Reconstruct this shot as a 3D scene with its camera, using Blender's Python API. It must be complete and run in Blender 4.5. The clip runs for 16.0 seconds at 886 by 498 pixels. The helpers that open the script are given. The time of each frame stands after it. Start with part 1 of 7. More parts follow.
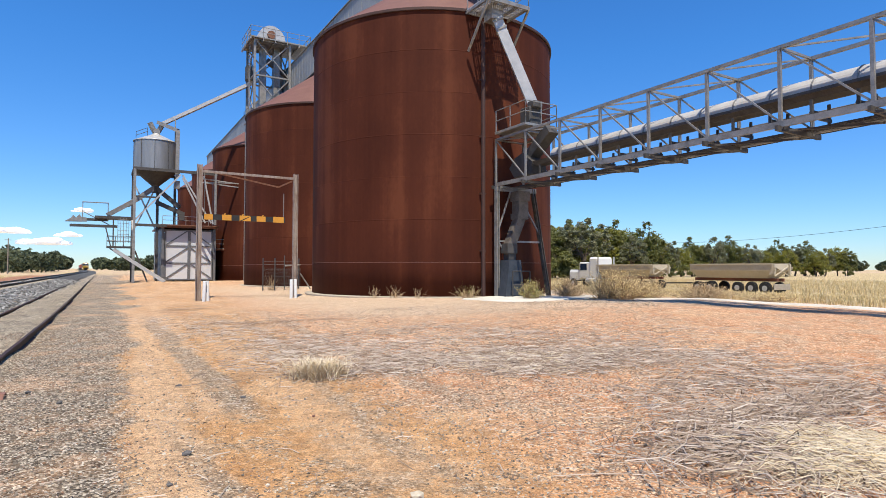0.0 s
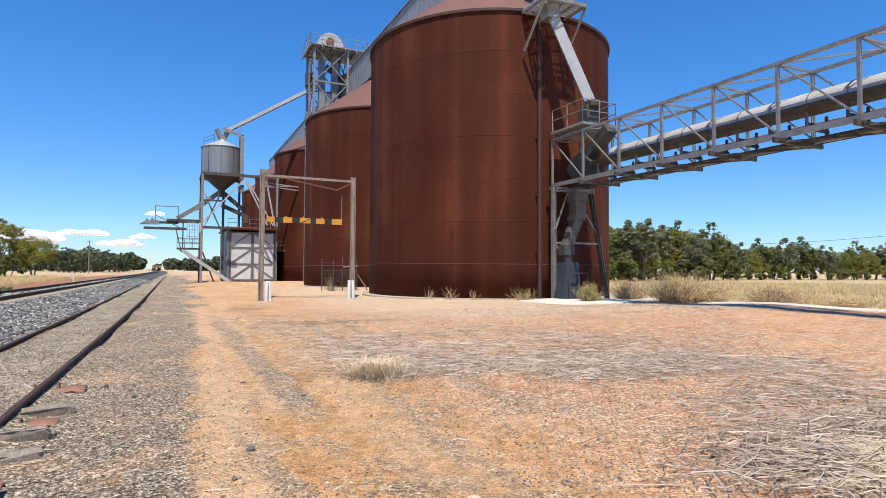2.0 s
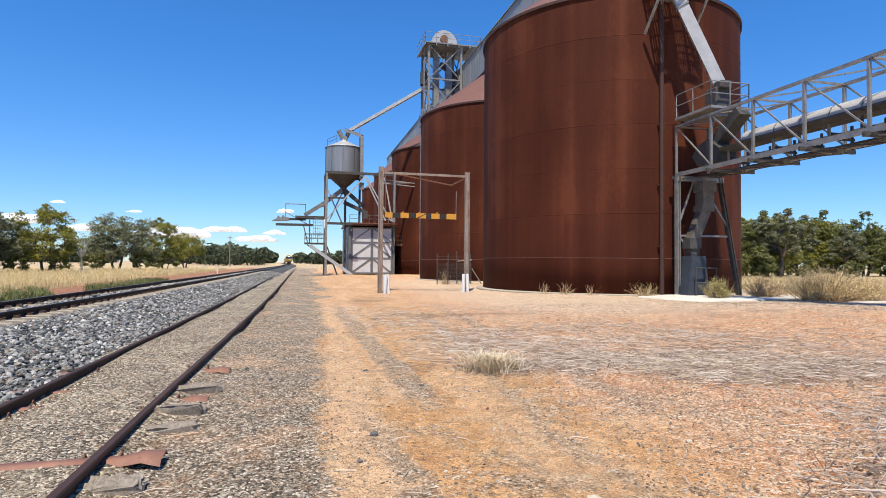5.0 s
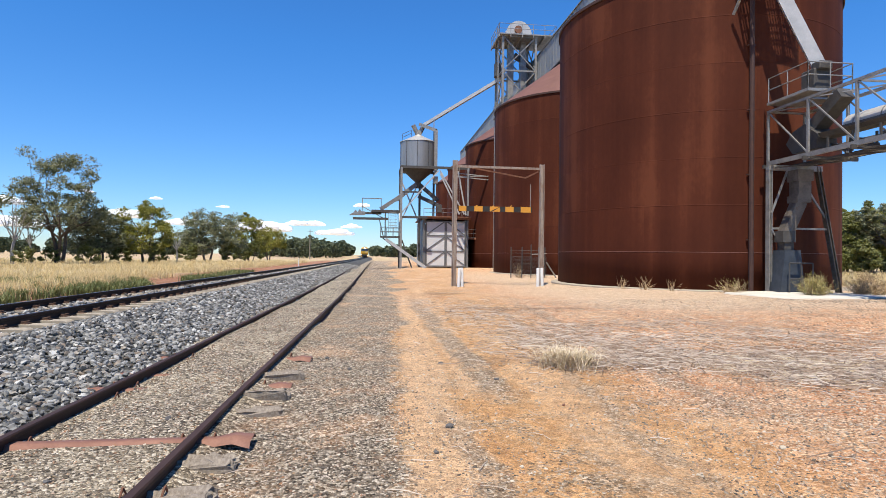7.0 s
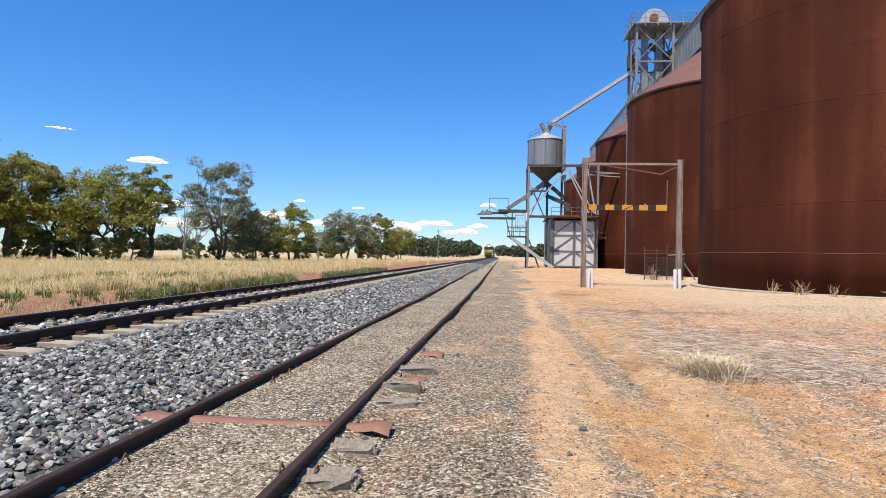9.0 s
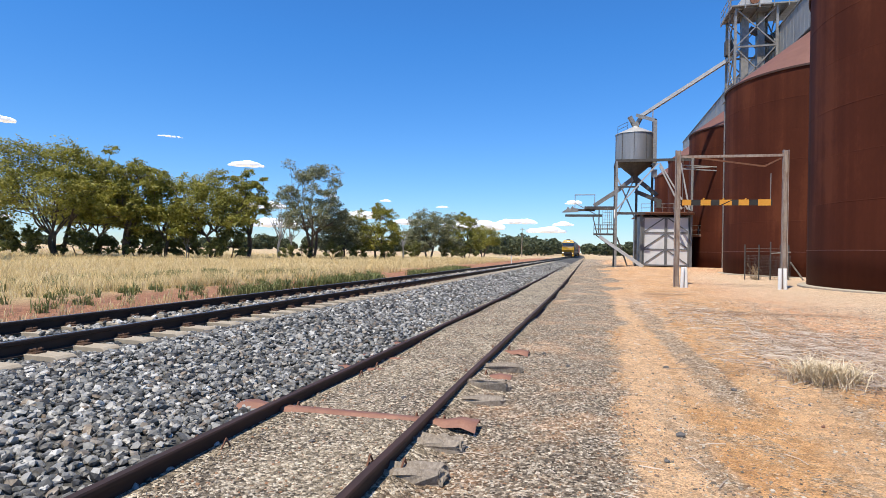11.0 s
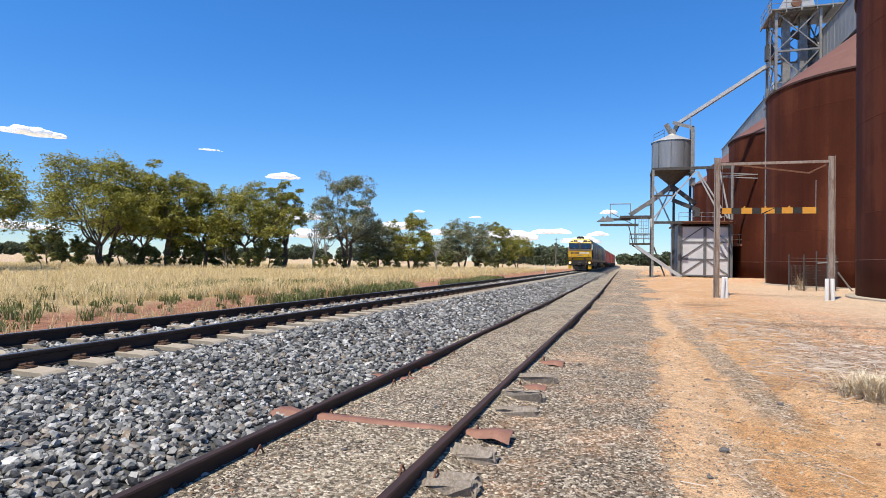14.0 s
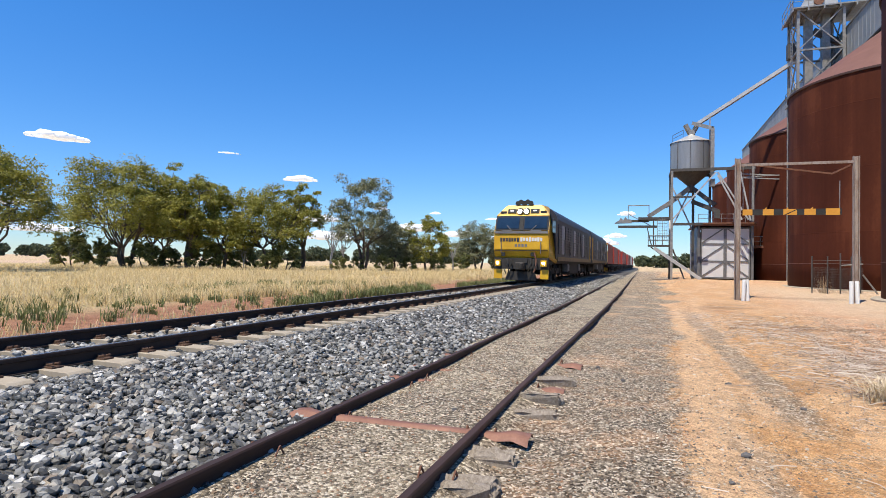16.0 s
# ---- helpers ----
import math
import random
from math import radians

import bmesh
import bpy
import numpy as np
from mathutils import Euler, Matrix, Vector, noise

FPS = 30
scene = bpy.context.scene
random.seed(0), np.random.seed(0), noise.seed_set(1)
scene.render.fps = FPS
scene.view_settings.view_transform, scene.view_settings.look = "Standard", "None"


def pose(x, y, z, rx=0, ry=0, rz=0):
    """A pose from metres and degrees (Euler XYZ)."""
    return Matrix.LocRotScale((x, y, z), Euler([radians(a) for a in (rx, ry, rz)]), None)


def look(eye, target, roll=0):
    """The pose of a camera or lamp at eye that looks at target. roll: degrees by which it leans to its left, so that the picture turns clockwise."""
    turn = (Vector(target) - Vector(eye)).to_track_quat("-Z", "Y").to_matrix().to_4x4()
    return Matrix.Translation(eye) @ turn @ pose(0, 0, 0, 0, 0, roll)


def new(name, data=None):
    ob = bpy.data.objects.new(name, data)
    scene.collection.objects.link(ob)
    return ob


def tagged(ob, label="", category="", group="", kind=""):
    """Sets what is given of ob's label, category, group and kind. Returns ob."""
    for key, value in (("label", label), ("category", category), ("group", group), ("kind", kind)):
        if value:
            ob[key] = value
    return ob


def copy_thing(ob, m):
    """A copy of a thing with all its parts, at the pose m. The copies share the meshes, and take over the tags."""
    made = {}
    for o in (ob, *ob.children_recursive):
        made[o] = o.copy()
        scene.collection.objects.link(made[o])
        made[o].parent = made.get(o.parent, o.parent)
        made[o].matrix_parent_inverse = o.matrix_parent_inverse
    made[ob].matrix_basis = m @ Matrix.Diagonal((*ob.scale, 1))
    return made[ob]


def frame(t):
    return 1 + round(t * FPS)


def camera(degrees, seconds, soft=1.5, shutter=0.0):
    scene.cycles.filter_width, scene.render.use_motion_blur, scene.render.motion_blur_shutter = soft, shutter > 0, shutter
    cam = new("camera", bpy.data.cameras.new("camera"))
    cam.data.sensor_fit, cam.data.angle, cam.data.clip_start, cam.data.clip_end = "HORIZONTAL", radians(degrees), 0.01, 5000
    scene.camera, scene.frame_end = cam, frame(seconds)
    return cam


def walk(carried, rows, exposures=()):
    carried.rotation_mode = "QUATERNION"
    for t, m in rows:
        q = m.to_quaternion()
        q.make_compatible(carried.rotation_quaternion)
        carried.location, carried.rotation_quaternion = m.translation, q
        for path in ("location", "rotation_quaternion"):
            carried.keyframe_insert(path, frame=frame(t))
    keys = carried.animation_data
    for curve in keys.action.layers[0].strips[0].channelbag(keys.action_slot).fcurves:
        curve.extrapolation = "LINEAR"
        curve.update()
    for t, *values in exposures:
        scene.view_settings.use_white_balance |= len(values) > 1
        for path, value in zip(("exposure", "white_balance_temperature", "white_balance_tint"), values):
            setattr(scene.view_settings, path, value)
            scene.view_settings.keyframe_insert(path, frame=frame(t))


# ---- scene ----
cam = camera(75.34, 16.0, soft=0.6)
PATH = [
    (0.0, pose(0.061, -0.023, 1.571, 91.97, -0.09, -30.56)),
    (0.5, pose(0.060, -0.015, 1.575, 92.37, -0.17, -30.39)),
    (1.0, pose(0.050, -0.015, 1.598, 92.37, -0.16, -29.12)),
    (1.5, pose(0.051, -0.001, 1.591, 92.20, -0.23, -27.37)),
    (2.0, pose(0.058, 0.003, 1.577, 92.10, -0.31, -25.07)),
    (2.5, pose(0.060, 0.010, 1.573, 92.14, -0.37, -22.44)),
    (3.0, pose(0.055, 0.002, 1.574, 92.11, -0.40, -19.87)),
    (3.5, pose(0.046, 0.002, 1.573, 92.07, -0.48, -17.72)),
    (6.0, pose(0.030, 0.007, 1.580, 90.99, -0.51, -10.95)),
    (6.5, pose(0.025, 0.007, 1.582, 90.80, -0.62, -8.86)),
    (7.0, pose(0.012, 0.010, 1.580, 90.69, -0.70, -6.47)),
    (7.5, pose(0.003, 0.003, 1.572, 90.64, -0.75, -3.73)),
    (8.0, pose(-0.006, -0.003, 1.570, 90.57, -0.77, -0.73)),
    (8.5, pose(-0.024, -0.031, 1.573, 90.41, -0.99, 2.64)),
    (9.0, pose(-0.048, -0.036, 1.576, 90.46, -1.08, 6.08)),
    (9.5, pose(-0.064, -0.023, 1.570, 90.29, -1.12, 9.12)),
    (12.0, pose(-0.086, 0.059, 1.532, 90.40, -0.96, 15.96)),
    (12.5, pose(-0.089, 0.072, 1.525, 90.63, -0.96, 16.55)),
    (13.0, pose(-0.094, 0.074, 1.528, 90.87, -1.03, 17.02)),
    (13.5, pose(-0.092, 0.070, 1.526, 91.06, -1.00, 17.35)),
    (14.0, pose(-0.091, 0.071, 1.526, 91.12, -1.02, 17.70)),
    (14.5, pose(-0.089, 0.071, 1.526, 91.17, -1.02, 18.06)),
    (15.0, pose(-0.093, 0.074, 1.524, 91.17, -0.99, 18.46)),
    (15.5, pose(-0.093, 0.055, 1.526, 91.19, -0.99, 18.89)),
    (16.0, pose(-0.101, 0.054, 1.532, 91.28, -1.05, 19.34)),
]
walk(cam, PATH)

# ---- world, sun ----
SUN_HEADING, SUN_ELEV = 202.0, 65.0
world = bpy.data.worlds.new("sky")
scene.world = world
world.use_nodes = True
wn, wl = world.node_tree.nodes, world.node_tree.links
sky = wn.new("ShaderNodeTexSky")
sky.sky_type, sky.sun_disc = "NISHITA", False
sky.sun_elevation, sky.sun_rotation = radians(SUN_ELEV), radians(SUN_HEADING)
sky.air_density, sky.dust_density, sky.ozone_density = 1.0, 0.0, 2.0
hs = wn.new("ShaderNodeHueSaturation")
hs.inputs["Saturation"].default_value = 1.15
hs.inputs["Hue"].default_value = 0.5
wl.new(sky.outputs[0], hs.inputs["Color"])
# deeper blue overhead, paler and milkier towards the horizon
way = wn.new("ShaderNodeTexCoord")
up = wn.new("ShaderNodeSeparateXYZ")
wl.new(way.outputs["Generated"], up.inputs[0])
rise = wn.new("ShaderNodeMapRange")
rise.inputs["From Min"].default_value, rise.inputs["From Max"].default_value = 0.0, 0.34
wl.new(up.outputs[2], rise.inputs["Value"])
shade = wn.new("ShaderNodeMix")
shade.data_type = "RGBA"
shade.inputs[6].default_value, shade.inputs[7].default_value = (0.64, 0.84, 1.20, 1), (0.47, 0.98, 1.45, 1)
wl.new(rise.outputs[0], shade.inputs[0])
tint = wn.new("ShaderNodeMix")
tint.data_type, tint.blend_type = "RGBA", "MULTIPLY"
tint.inputs[0].default_value = 1.0
wl.new(hs.outputs[0], tint.inputs[6])
wl.new(shade.outputs[2], tint.inputs[7])
wl.new(tint.outputs[2], wn["Background"].inputs["Color"])
wn["Background"].inputs["Strength"].default_value = 0.094
sun_way = Vector((math.sin(radians(SUN_HEADING)) * math.cos(radians(SUN_ELEV)),
                  math.cos(radians(SUN_HEADING)) * math.cos(radians(SUN_ELEV)), math.sin(radians(SUN_ELEV))))
sun = new("sun", bpy.data.lights.new("sun", "SUN"))
sun.data.energy, sun.data.angle, sun.data.color = 5.0, radians(0.53), (1.0, 0.915, 0.77)
sun.matrix_world = look(sun_way * 200, (0, 0, 0))
scene.view_settings.exposure = 0.44


# ---- materials ----
COLOUR_SCALE = 0.78  # base colours scaled down against the raised exposure, so shade reads deeper


def dimmed(c, k=COLOUR_SCALE):
    return tuple(v * k for v in c)


def surf(name, c1, c2, scale=4.0, rough=0.7, metal=0.0, bump=0.15, fine=60.0, stretch=(1, 1, 1), c3=None, spots=0.62,
         vary=0.0, dist=0.01):
    """A worn surface: two colours in a broad and a fine noise, a third in spots, and relief."""
    c1, c2, c3 = dimmed(c1), dimmed(c2), dimmed(c3) if c3 else None
    m = bpy.data.materials.new(name)
    m.use_nodes = True
    n, l = m.node_tree.nodes, m.node_tree.links
    b = n["Principled BSDF"]
    co = n.new("ShaderNodeTexCoord")
    mp = n.new("ShaderNodeMapping")
    mp.inputs["Scale"].default_value = stretch
    l.new(co.outputs["Object"], mp.inputs["Vector"])
    big = n.new("ShaderNodeTexNoise")
    big.inputs["Scale"].default_value, big.inputs["Detail"].default_value = scale, 6
    big.inputs["Roughness"].default_value = 0.65
    small = n.new("ShaderNodeTexNoise")
    small.inputs["Scale"].default_value, small.inputs["Detail"].default_value = fine, 4
    for t in (big, small):
        l.new(mp.outputs[0], t.inputs["Vector"])
    add = n.new("ShaderNodeMath")
    add.operation = "MULTIPLY_ADD"
    l.new(small.outputs["Fac"], add.inputs[0])
    add.inputs[1].default_value = 0.35
    l.new(big.outputs["Fac"], add.inputs[2])
    ramp = n.new("ShaderNodeValToRGB")
    ramp.color_ramp.elements[0].position, ramp.color_ramp.elements[0].color = 0.45, (*c1, 1)
    ramp.color_ramp.elements[1].position, ramp.color_ramp.elements[1].color = 0.95, (*c2, 1)
    if c3:
        e = ramp.color_ramp.elements.new(min(0.94, spots + 0.18))
        e.color = (*c2, 1)
        ramp.color_ramp.elements[-1].color = (*c3, 1)
    l.new(add.outputs[0], ramp.inputs[0])
    col = ramp.outputs[0]
    if vary:
        info = n.new("ShaderNodeNewGeometry")
        h = n.new("ShaderNodeHueSaturation")
        rnd = n.new("ShaderNodeMapRange")
        rnd.inputs["To Min"].default_value, rnd.inputs["To Max"].default_value = 1 - vary, 1 + vary
        l.new(info.outputs["Random Per Island"], rnd.inputs["Value"])
        l.new(rnd.outputs[0], h.inputs["Value"])
        l.new(col, h.inputs["Color"])
        col = h.outputs[0]
    l.new(col, b.inputs["Base Color"])
    b.inputs["Roughness"].default_value, b.inputs["Metallic"].default_value = rough, metal
    if bump:
        bp = n.new("ShaderNodeBump")
        bp.inputs["Strength"].default_value, bp.inputs["Distance"].default_value = bump, dist
        l.new(add.outputs[0], bp.inputs["Height"])
        l.new(bp.outputs[0], b.inputs["Normal"])
    return m


def islands(name, colours, rough=0.85, bump=0.0, translucent=0.0):
    """Many small pieces in one mesh, each with its own tint from a ramp."""
    m = bpy.data.materials.new(name)
    m.use_nodes = True
    n, l = m.node_tree.nodes, m.node_tree.links
    b = n["Principled BSDF"]
    g = n.new("ShaderNodeNewGeometry")
    ramp = n.new("ShaderNodeValToRGB")
    if not translucent:
        colours = [dimmed(c) for c in colours]
    k = len(colours)
    while len(ramp.color_ramp.elements) < k:
        ramp.color_ramp.elements.new(0.5)
    for i, c in enumerate(colours):
        ramp.color_ramp.elements[i].position = i / max(1, k - 1)
        ramp.color_ramp.elements[i].color = (*c, 1)
    l.new(g.outputs["Random Per Island"], ramp.inputs[0])
    l.new(ramp.outputs[0], b.inputs["Base Color"])
    b.inputs["Roughness"].default_value = rough
    if bump:
        t = n.new("ShaderNodeTexNoise")
        t.inputs["Scale"].default_value = 45
        co = n.new("ShaderNodeTexCoord")
        l.new(co.outputs["Object"], t.inputs["Vector"])
        bp = n.new("ShaderNodeBump")
        bp.inputs["Strength"].default_value, bp.inputs["Distance"].default_value = bump, 0.01
        l.new(t.outputs["Fac"], bp.inputs["Height"])
        l.new(bp.outputs[0], b.inputs["Normal"])
    if translucent:
        tr = n.new("ShaderNodeBsdfTranslucent")
        mix = n.new("ShaderNodeMixShader")
        mix.inputs[0].default_value = translucent
        l.new(ramp.outputs[0], tr.inputs["Color"])
        l.new(b.outputs[0], mix.inputs[1])
        l.new(tr.outputs[0], mix.inputs[2])
        l.new(mix.outputs[0], n["Material Output"].inputs["Surface"])
    return m


def glow(name, colour, strength):
    m = bpy.data.materials.new(name)
    m.use_nodes = True
    b = m.node_tree.nodes["Principled BSDF"]
    b.inputs["Base Color"].default_value = (*colour, 1)
    b.inputs["Emission Color"].default_value = (*colour, 1)
    b.inputs["Emission Strength"].default_value = strength
    return m


GALV = surf("galvanised_steel", (0.22, 0.212, 0.20), (0.40, 0.388, 0.365), 3, 0.5, 0.35, 0.08, 30, c3=(0.36, 0.30, 0.25), spots=0.66)
GALV_LIGHT = surf("pale_galvanised_sheet", (0.46, 0.455, 0.44), (0.66, 0.65, 0.62), 2, 0.42, 0.25, 0.08, 25)
# dark steel; also the shaded copy of GALV for undersides and far legs
GALV_DARK = surf("dark_weathered_shaded_steel", (0.06, 0.057, 0.053), (0.13, 0.12, 0.11), 3, 0.65, 0.3, 0.1, 30)
CLAD = surf("grey_cladding", (0.27, 0.29, 0.30), (0.42, 0.43, 0.43), 1.2, 0.55, 0.2, 0.08, 20, (6, 0.4, 0.4))
RUSTY = surf("rusty_painted_steel", (0.20, 0.10, 0.06), (0.42, 0.36, 0.31), 2.5, 0.75, 0.1, 0.2, 25, (3, 3, 0.6), c3=(0.25, 0.10, 0.05))
RUSTBAR = surf("rust_bar", (0.16, 0.06, 0.035), (0.30, 0.15, 0.09), 5, 0.85, 0.05, 0.25, 50)
RAIL_SIDE = surf("brown_rail_steel", (0.030, 0.016, 0.012), (0.085, 0.042, 0.030), 3, 0.7, 0.25, 0.2, 40, (1, 0.15, 1))
RAIL_DARK = surf("dark_rail_steel", (0.020, 0.013, 0.011), (0.055, 0.033, 0.026), 3, 0.65, 0.25, 0.2, 40, (1, 0.15, 1))
RAIL_TOP = surf("worn_rail_head", (0.20, 0.19, 0.185), (0.32, 0.31, 0.30), 6, 0.35, 0.7, 0.05, 60, (1, 0.1, 1))
CONCRETE = surf("pale_concrete", (0.36, 0.30, 0.22), (0.52, 0.455, 0.36), 5, 0.9, 0, 0.25, 80)
WHITE_PAINT = surf("white_paint", (0.72, 0.72, 0.70), (0.82, 0.82, 0.80), 6, 0.5, 0, 0.05, 60)
GREY_WOOD = surf("weathered_wood", (0.17, 0.135, 0.10), (0.46, 0.395, 0.32), 6, 0.9, 0, 0.6, 40, (8, 1, 8), dist=0.02)
STRAP = surf("rust_red_sleeper", (0.20, 0.085, 0.055), (0.36, 0.18, 0.12), 4, 0.7, 0.1, 0.2, 50)
BARK = surf("grey_bark", (0.07, 0.055, 0.045), (0.20, 0.16, 0.13), 2, 0.9, 0, 0.4, 14, (2, 2, 0.5), dist=0.05)
DEADWOOD = surf("bleached_deadwood", (0.28, 0.26, 0.24), (0.44, 0.42, 0.40), 2, 0.9, 0, 0.3, 14)
BLACK = surf("black_rubber", (0.012, 0.012, 0.012), (0.035, 0.033, 0.03), 4, 0.8, 0, 0.1, 30)
UNDER = surf("grimy_underframe", (0.018, 0.017, 0.016), (0.06, 0.052, 0.045), 3, 0.8, 0.1, 0.2, 20)


def rust_wall():
    """Rust-brown silo plate: vertical runs, plate-to-plate tone and faint horizontal seams."""
    m = bpy.data.materials.new("rust_brown_silo_plate")
    m.use_nodes = True
    n, l = m.node_tree.nodes, m.node_tree.links
    b = n["Principled BSDF"]
    co = n.new("ShaderNodeTexCoord")

    def noise_at(scale, sx, sy, sz, detail=5):
        mp = n.new("ShaderNodeMapping")
        mp.inputs["Scale"].default_value = (sx, sy, sz)
        t = n.new("ShaderNodeTexNoise")
        t.inputs["Scale"].default_value, t.inputs["Detail"].default_value = scale, detail
        l.new(co.outputs["Object"], mp.inputs["Vector"])
        l.new(mp.outputs[0], t.inputs["Vector"])
        return t.outputs["Fac"]

    runs = noise_at(1.0, 1.2, 1.2, 0.03)
    broad = noise_at(0.22, 1, 1, 0.7, 4)
    grain = noise_at(7, 1, 1, 0.5, 6)
    s1 = n.new("ShaderNodeMath")
    s1.operation = "MULTIPLY_ADD"
    l.new(runs, s1.inputs[0])
    s1.inputs[1].default_value = 0.8
    l.new(broad, s1.inputs[2])
    s2 = n.new("ShaderNodeMath")
    s2.operation = "MULTIPLY_ADD"
    l.new(grain, s2.inputs[0])
    s2.inputs[1].default_value = 0.18
    l.new(s1.outputs[0], s2.inputs[2])
    ramp = n.new("ShaderNodeValToRGB")
    e = ramp.color_ramp.elements
    e[0].position, e[0].color = 0.62, (0.046, 0.0125, 0.0065, 1)
    e[1].position, e[1].color = 1.0, (0.106, 0.0325, 0.0155, 1)
    x = e.new(0.86)
    x.color = (0.071, 0.0196, 0.0098, 1)
    half = n.new("ShaderNodeMath")
    half.operation = "MULTIPLY"
    half.inputs[1].default_value = 0.86
    l.new(s2.outputs[0], half.inputs[0])
    # each rolled plate has its own tone
    sep = n.new("ShaderNodeSeparateXYZ")
    l.new(co.outputs["Object"], sep.inputs[0])

    def calc(op, a, c):
        k = n.new("ShaderNodeMath")
        k.operation = op
        for i, v in enumerate((a, c)):
            if isinstance(v, (int, float)):
                k.inputs[i].default_value = v
            else:
                l.new(v, k.inputs[i])
        return k.outputs[0]

    row = calc("FLOOR", calc("DIVIDE", calc("SUBTRACT", sep.outputs[2], 1.9), 2.217), 0)
    turn = calc("MULTIPLY", calc("ARCTAN2", sep.outputs[1], sep.outputs[0]), 2.55)
    col = calc("FLOOR", calc("ADD", turn, calc("MULTIPLY", row, 0.5)), 0)
    cell = n.new("ShaderNodeCombineXYZ")
    l.new(col, cell.inputs[0])
    l.new(row, cell.inputs[1])
    wn_ = n.new("ShaderNodeTexWhiteNoise")
    wn_.noise_dimensions = "3D"
    l.new(cell.outputs[0], wn_.inputs["Vector"])
    plate = calc("MULTIPLY", calc("SUBTRACT", wn_.outputs["Value"], 0.5), 0.085)
    l.new(calc("ADD", half.outputs[0], plate), ramp.inputs[0])
    l.new(ramp.outputs[0], b.inputs["Base Color"])
    b.inputs["Roughness"].default_value = 0.75
    b.inputs["Specular IOR Level"].default_value = 0.1
    bp = n.new("ShaderNodeBump")
    bp.inputs["Strength"].default_value, bp.inputs["Distance"].default_value = 0.12, 0.02
    l.new(grain, bp.inputs["Height"])
    l.new(bp.outputs[0], b.inputs["Normal"])
    return m


RUST_WALL = rust_wall()
RUST_ROOF = surf("rust_brown_roof_sheet", (0.15, 0.062, 0.045), (0.22, 0.10, 0.075), 0.8, 0.7, 0, 0.1, 20)
RUST_LIP = surf("dark_rust_rim", (0.045, 0.020, 0.016), (0.085, 0.036, 0.026), 2, 0.75, 0, 0.1, 20)


# ---- mesh helpers ----
def finish(bm, name, material, smooth=False):
    me = bpy.data.meshes.new(name)
    bmesh.ops.recalc_face_normals(bm, faces=bm.faces)
    bm.to_mesh(me)
    bm.free()
    for m in (material if isinstance(material, (list, tuple)) else [material]):
        me.materials.append(m)
    if smooth:
        for p in me.polygons:
            p.use_smooth = True
    return me


def part(name, bm, material, parent=None, label="", smooth=False):
    ob = new(name, finish(bm, name, material, smooth) if isinstance(bm, bmesh.types.BMesh) else bm)
    if parent:
        ob.parent = parent
    if label:
        ob["label"] = label
    return ob


def empty(name, m, label, category, group="", kind=""):
    ob = new(name)
    ob.empty_display_size = 0.3
    ob.matrix_basis = m
    return tagged(ob, label, category, group, kind)


def quads(name, verts, faces, material):
    me = bpy.data.meshes.new(name)
    me.from_pydata(verts, [], faces)
    me.materials.append(material)
    me.update()
    return me


def box(bm, c, s, m=None, bevel=0.0):
    r = bmesh.ops.create_cube(bm, size=1.0, matrix=(m or Matrix()) @ Matrix.Translation(c) @ Matrix.Diagonal((*s, 1)))
    if bevel:
        edges = {e for v in r["verts"] for e in v.link_edges}
        bmesh.ops.bevel(bm, geom=list(edges), offset=bevel, segments=1, affect="EDGES")
    return bm


def beam(bm, p, q, w, h):
    """A square bar from p to q, w across and h deep."""
    p, q = Vector(p), Vector(q)
    d = q - p
    up = Vector((0, 0, 1)) if abs(d.normalized().z) < 0.98 else Vector((0, 1, 0))
    x = d.cross(up).normalized()
    z = x.cross(d).normalized()
    m = Matrix((x, d.normalized(), z)).transposed().to_4x4()
    m.translation = (p + q) / 2
    bmesh.ops.create_cube(bm, size=1.0, matrix=m @ Matrix.Diagonal((w, d.length, h, 1)))
    return bm


def tube(bm, p, q, r, r2=None, n=10, caps=True):
    p, q = Vector(p), Vector(q)
    d = q - p
    m = d.to_track_quat("Z", "Y").to_matrix().to_4x4()
    m.translation = (p + q) / 2
    bmesh.ops.create_cone(bm, cap_ends=caps, segments=n, radius1=r, radius2=r if r2 is None else r2, depth=d.length, matrix=m)
    return bm


def lathe(bm, profile, n=64, c=(0, 0, 0)):
    """Turns (radius, z) pairs about the upright through c."""
    rings = []
    for r, z in profile:
        rings.append([bm.verts.new((c[0] + r * math.cos(2 * math.pi * i / n), c[1] + r * math.sin(2 * math.pi * i / n), c[2] + z)) for i in range(n)])
    for a, b in zip(rings, rings[1:]):
        for i in range(n):
            bm.faces.new((a[i], a[(i + 1) % n], b[(i + 1) % n], b[i]))
    return bm


def extrude(bm, outline, y0, y1, m=None):
    """A closed (x, z) outline drawn out from y0 to y1."""
    m = m or Matrix()
    a = [bm.verts.new(m @ Vector((x, y0, z))) for x, z in outline]
    b = [bm.verts.new(m @ Vector((x, y1, z))) for x, z in outline]
    k = len(a)
    for i in range(k):
        bm.faces.new((a[i], a[(i + 1) % k], b[(i + 1) % k], b[i]))
    bm.faces.new(a)
    bm.faces.new(list(reversed(b)))
    return bm


def B():
    return bmesh.new()


def smooth(a, b, x):
    """0 at a, 1 at b; a may be the greater."""
    t = min(1.0, max(0.0, (x - a) / (b - a)))
    return t * t * (3 - 2 * t)


# ---- plan ----
BEND_Y = (-80.0, 5.0, 30.0, 60.0, 100.0, 150.0, 220.0, 360.0, 700.0)
BEND_X = (0.0, 0.0, 0.48, 0.86, 1.0, 1.3, 1.6, -1.0, -15.0)


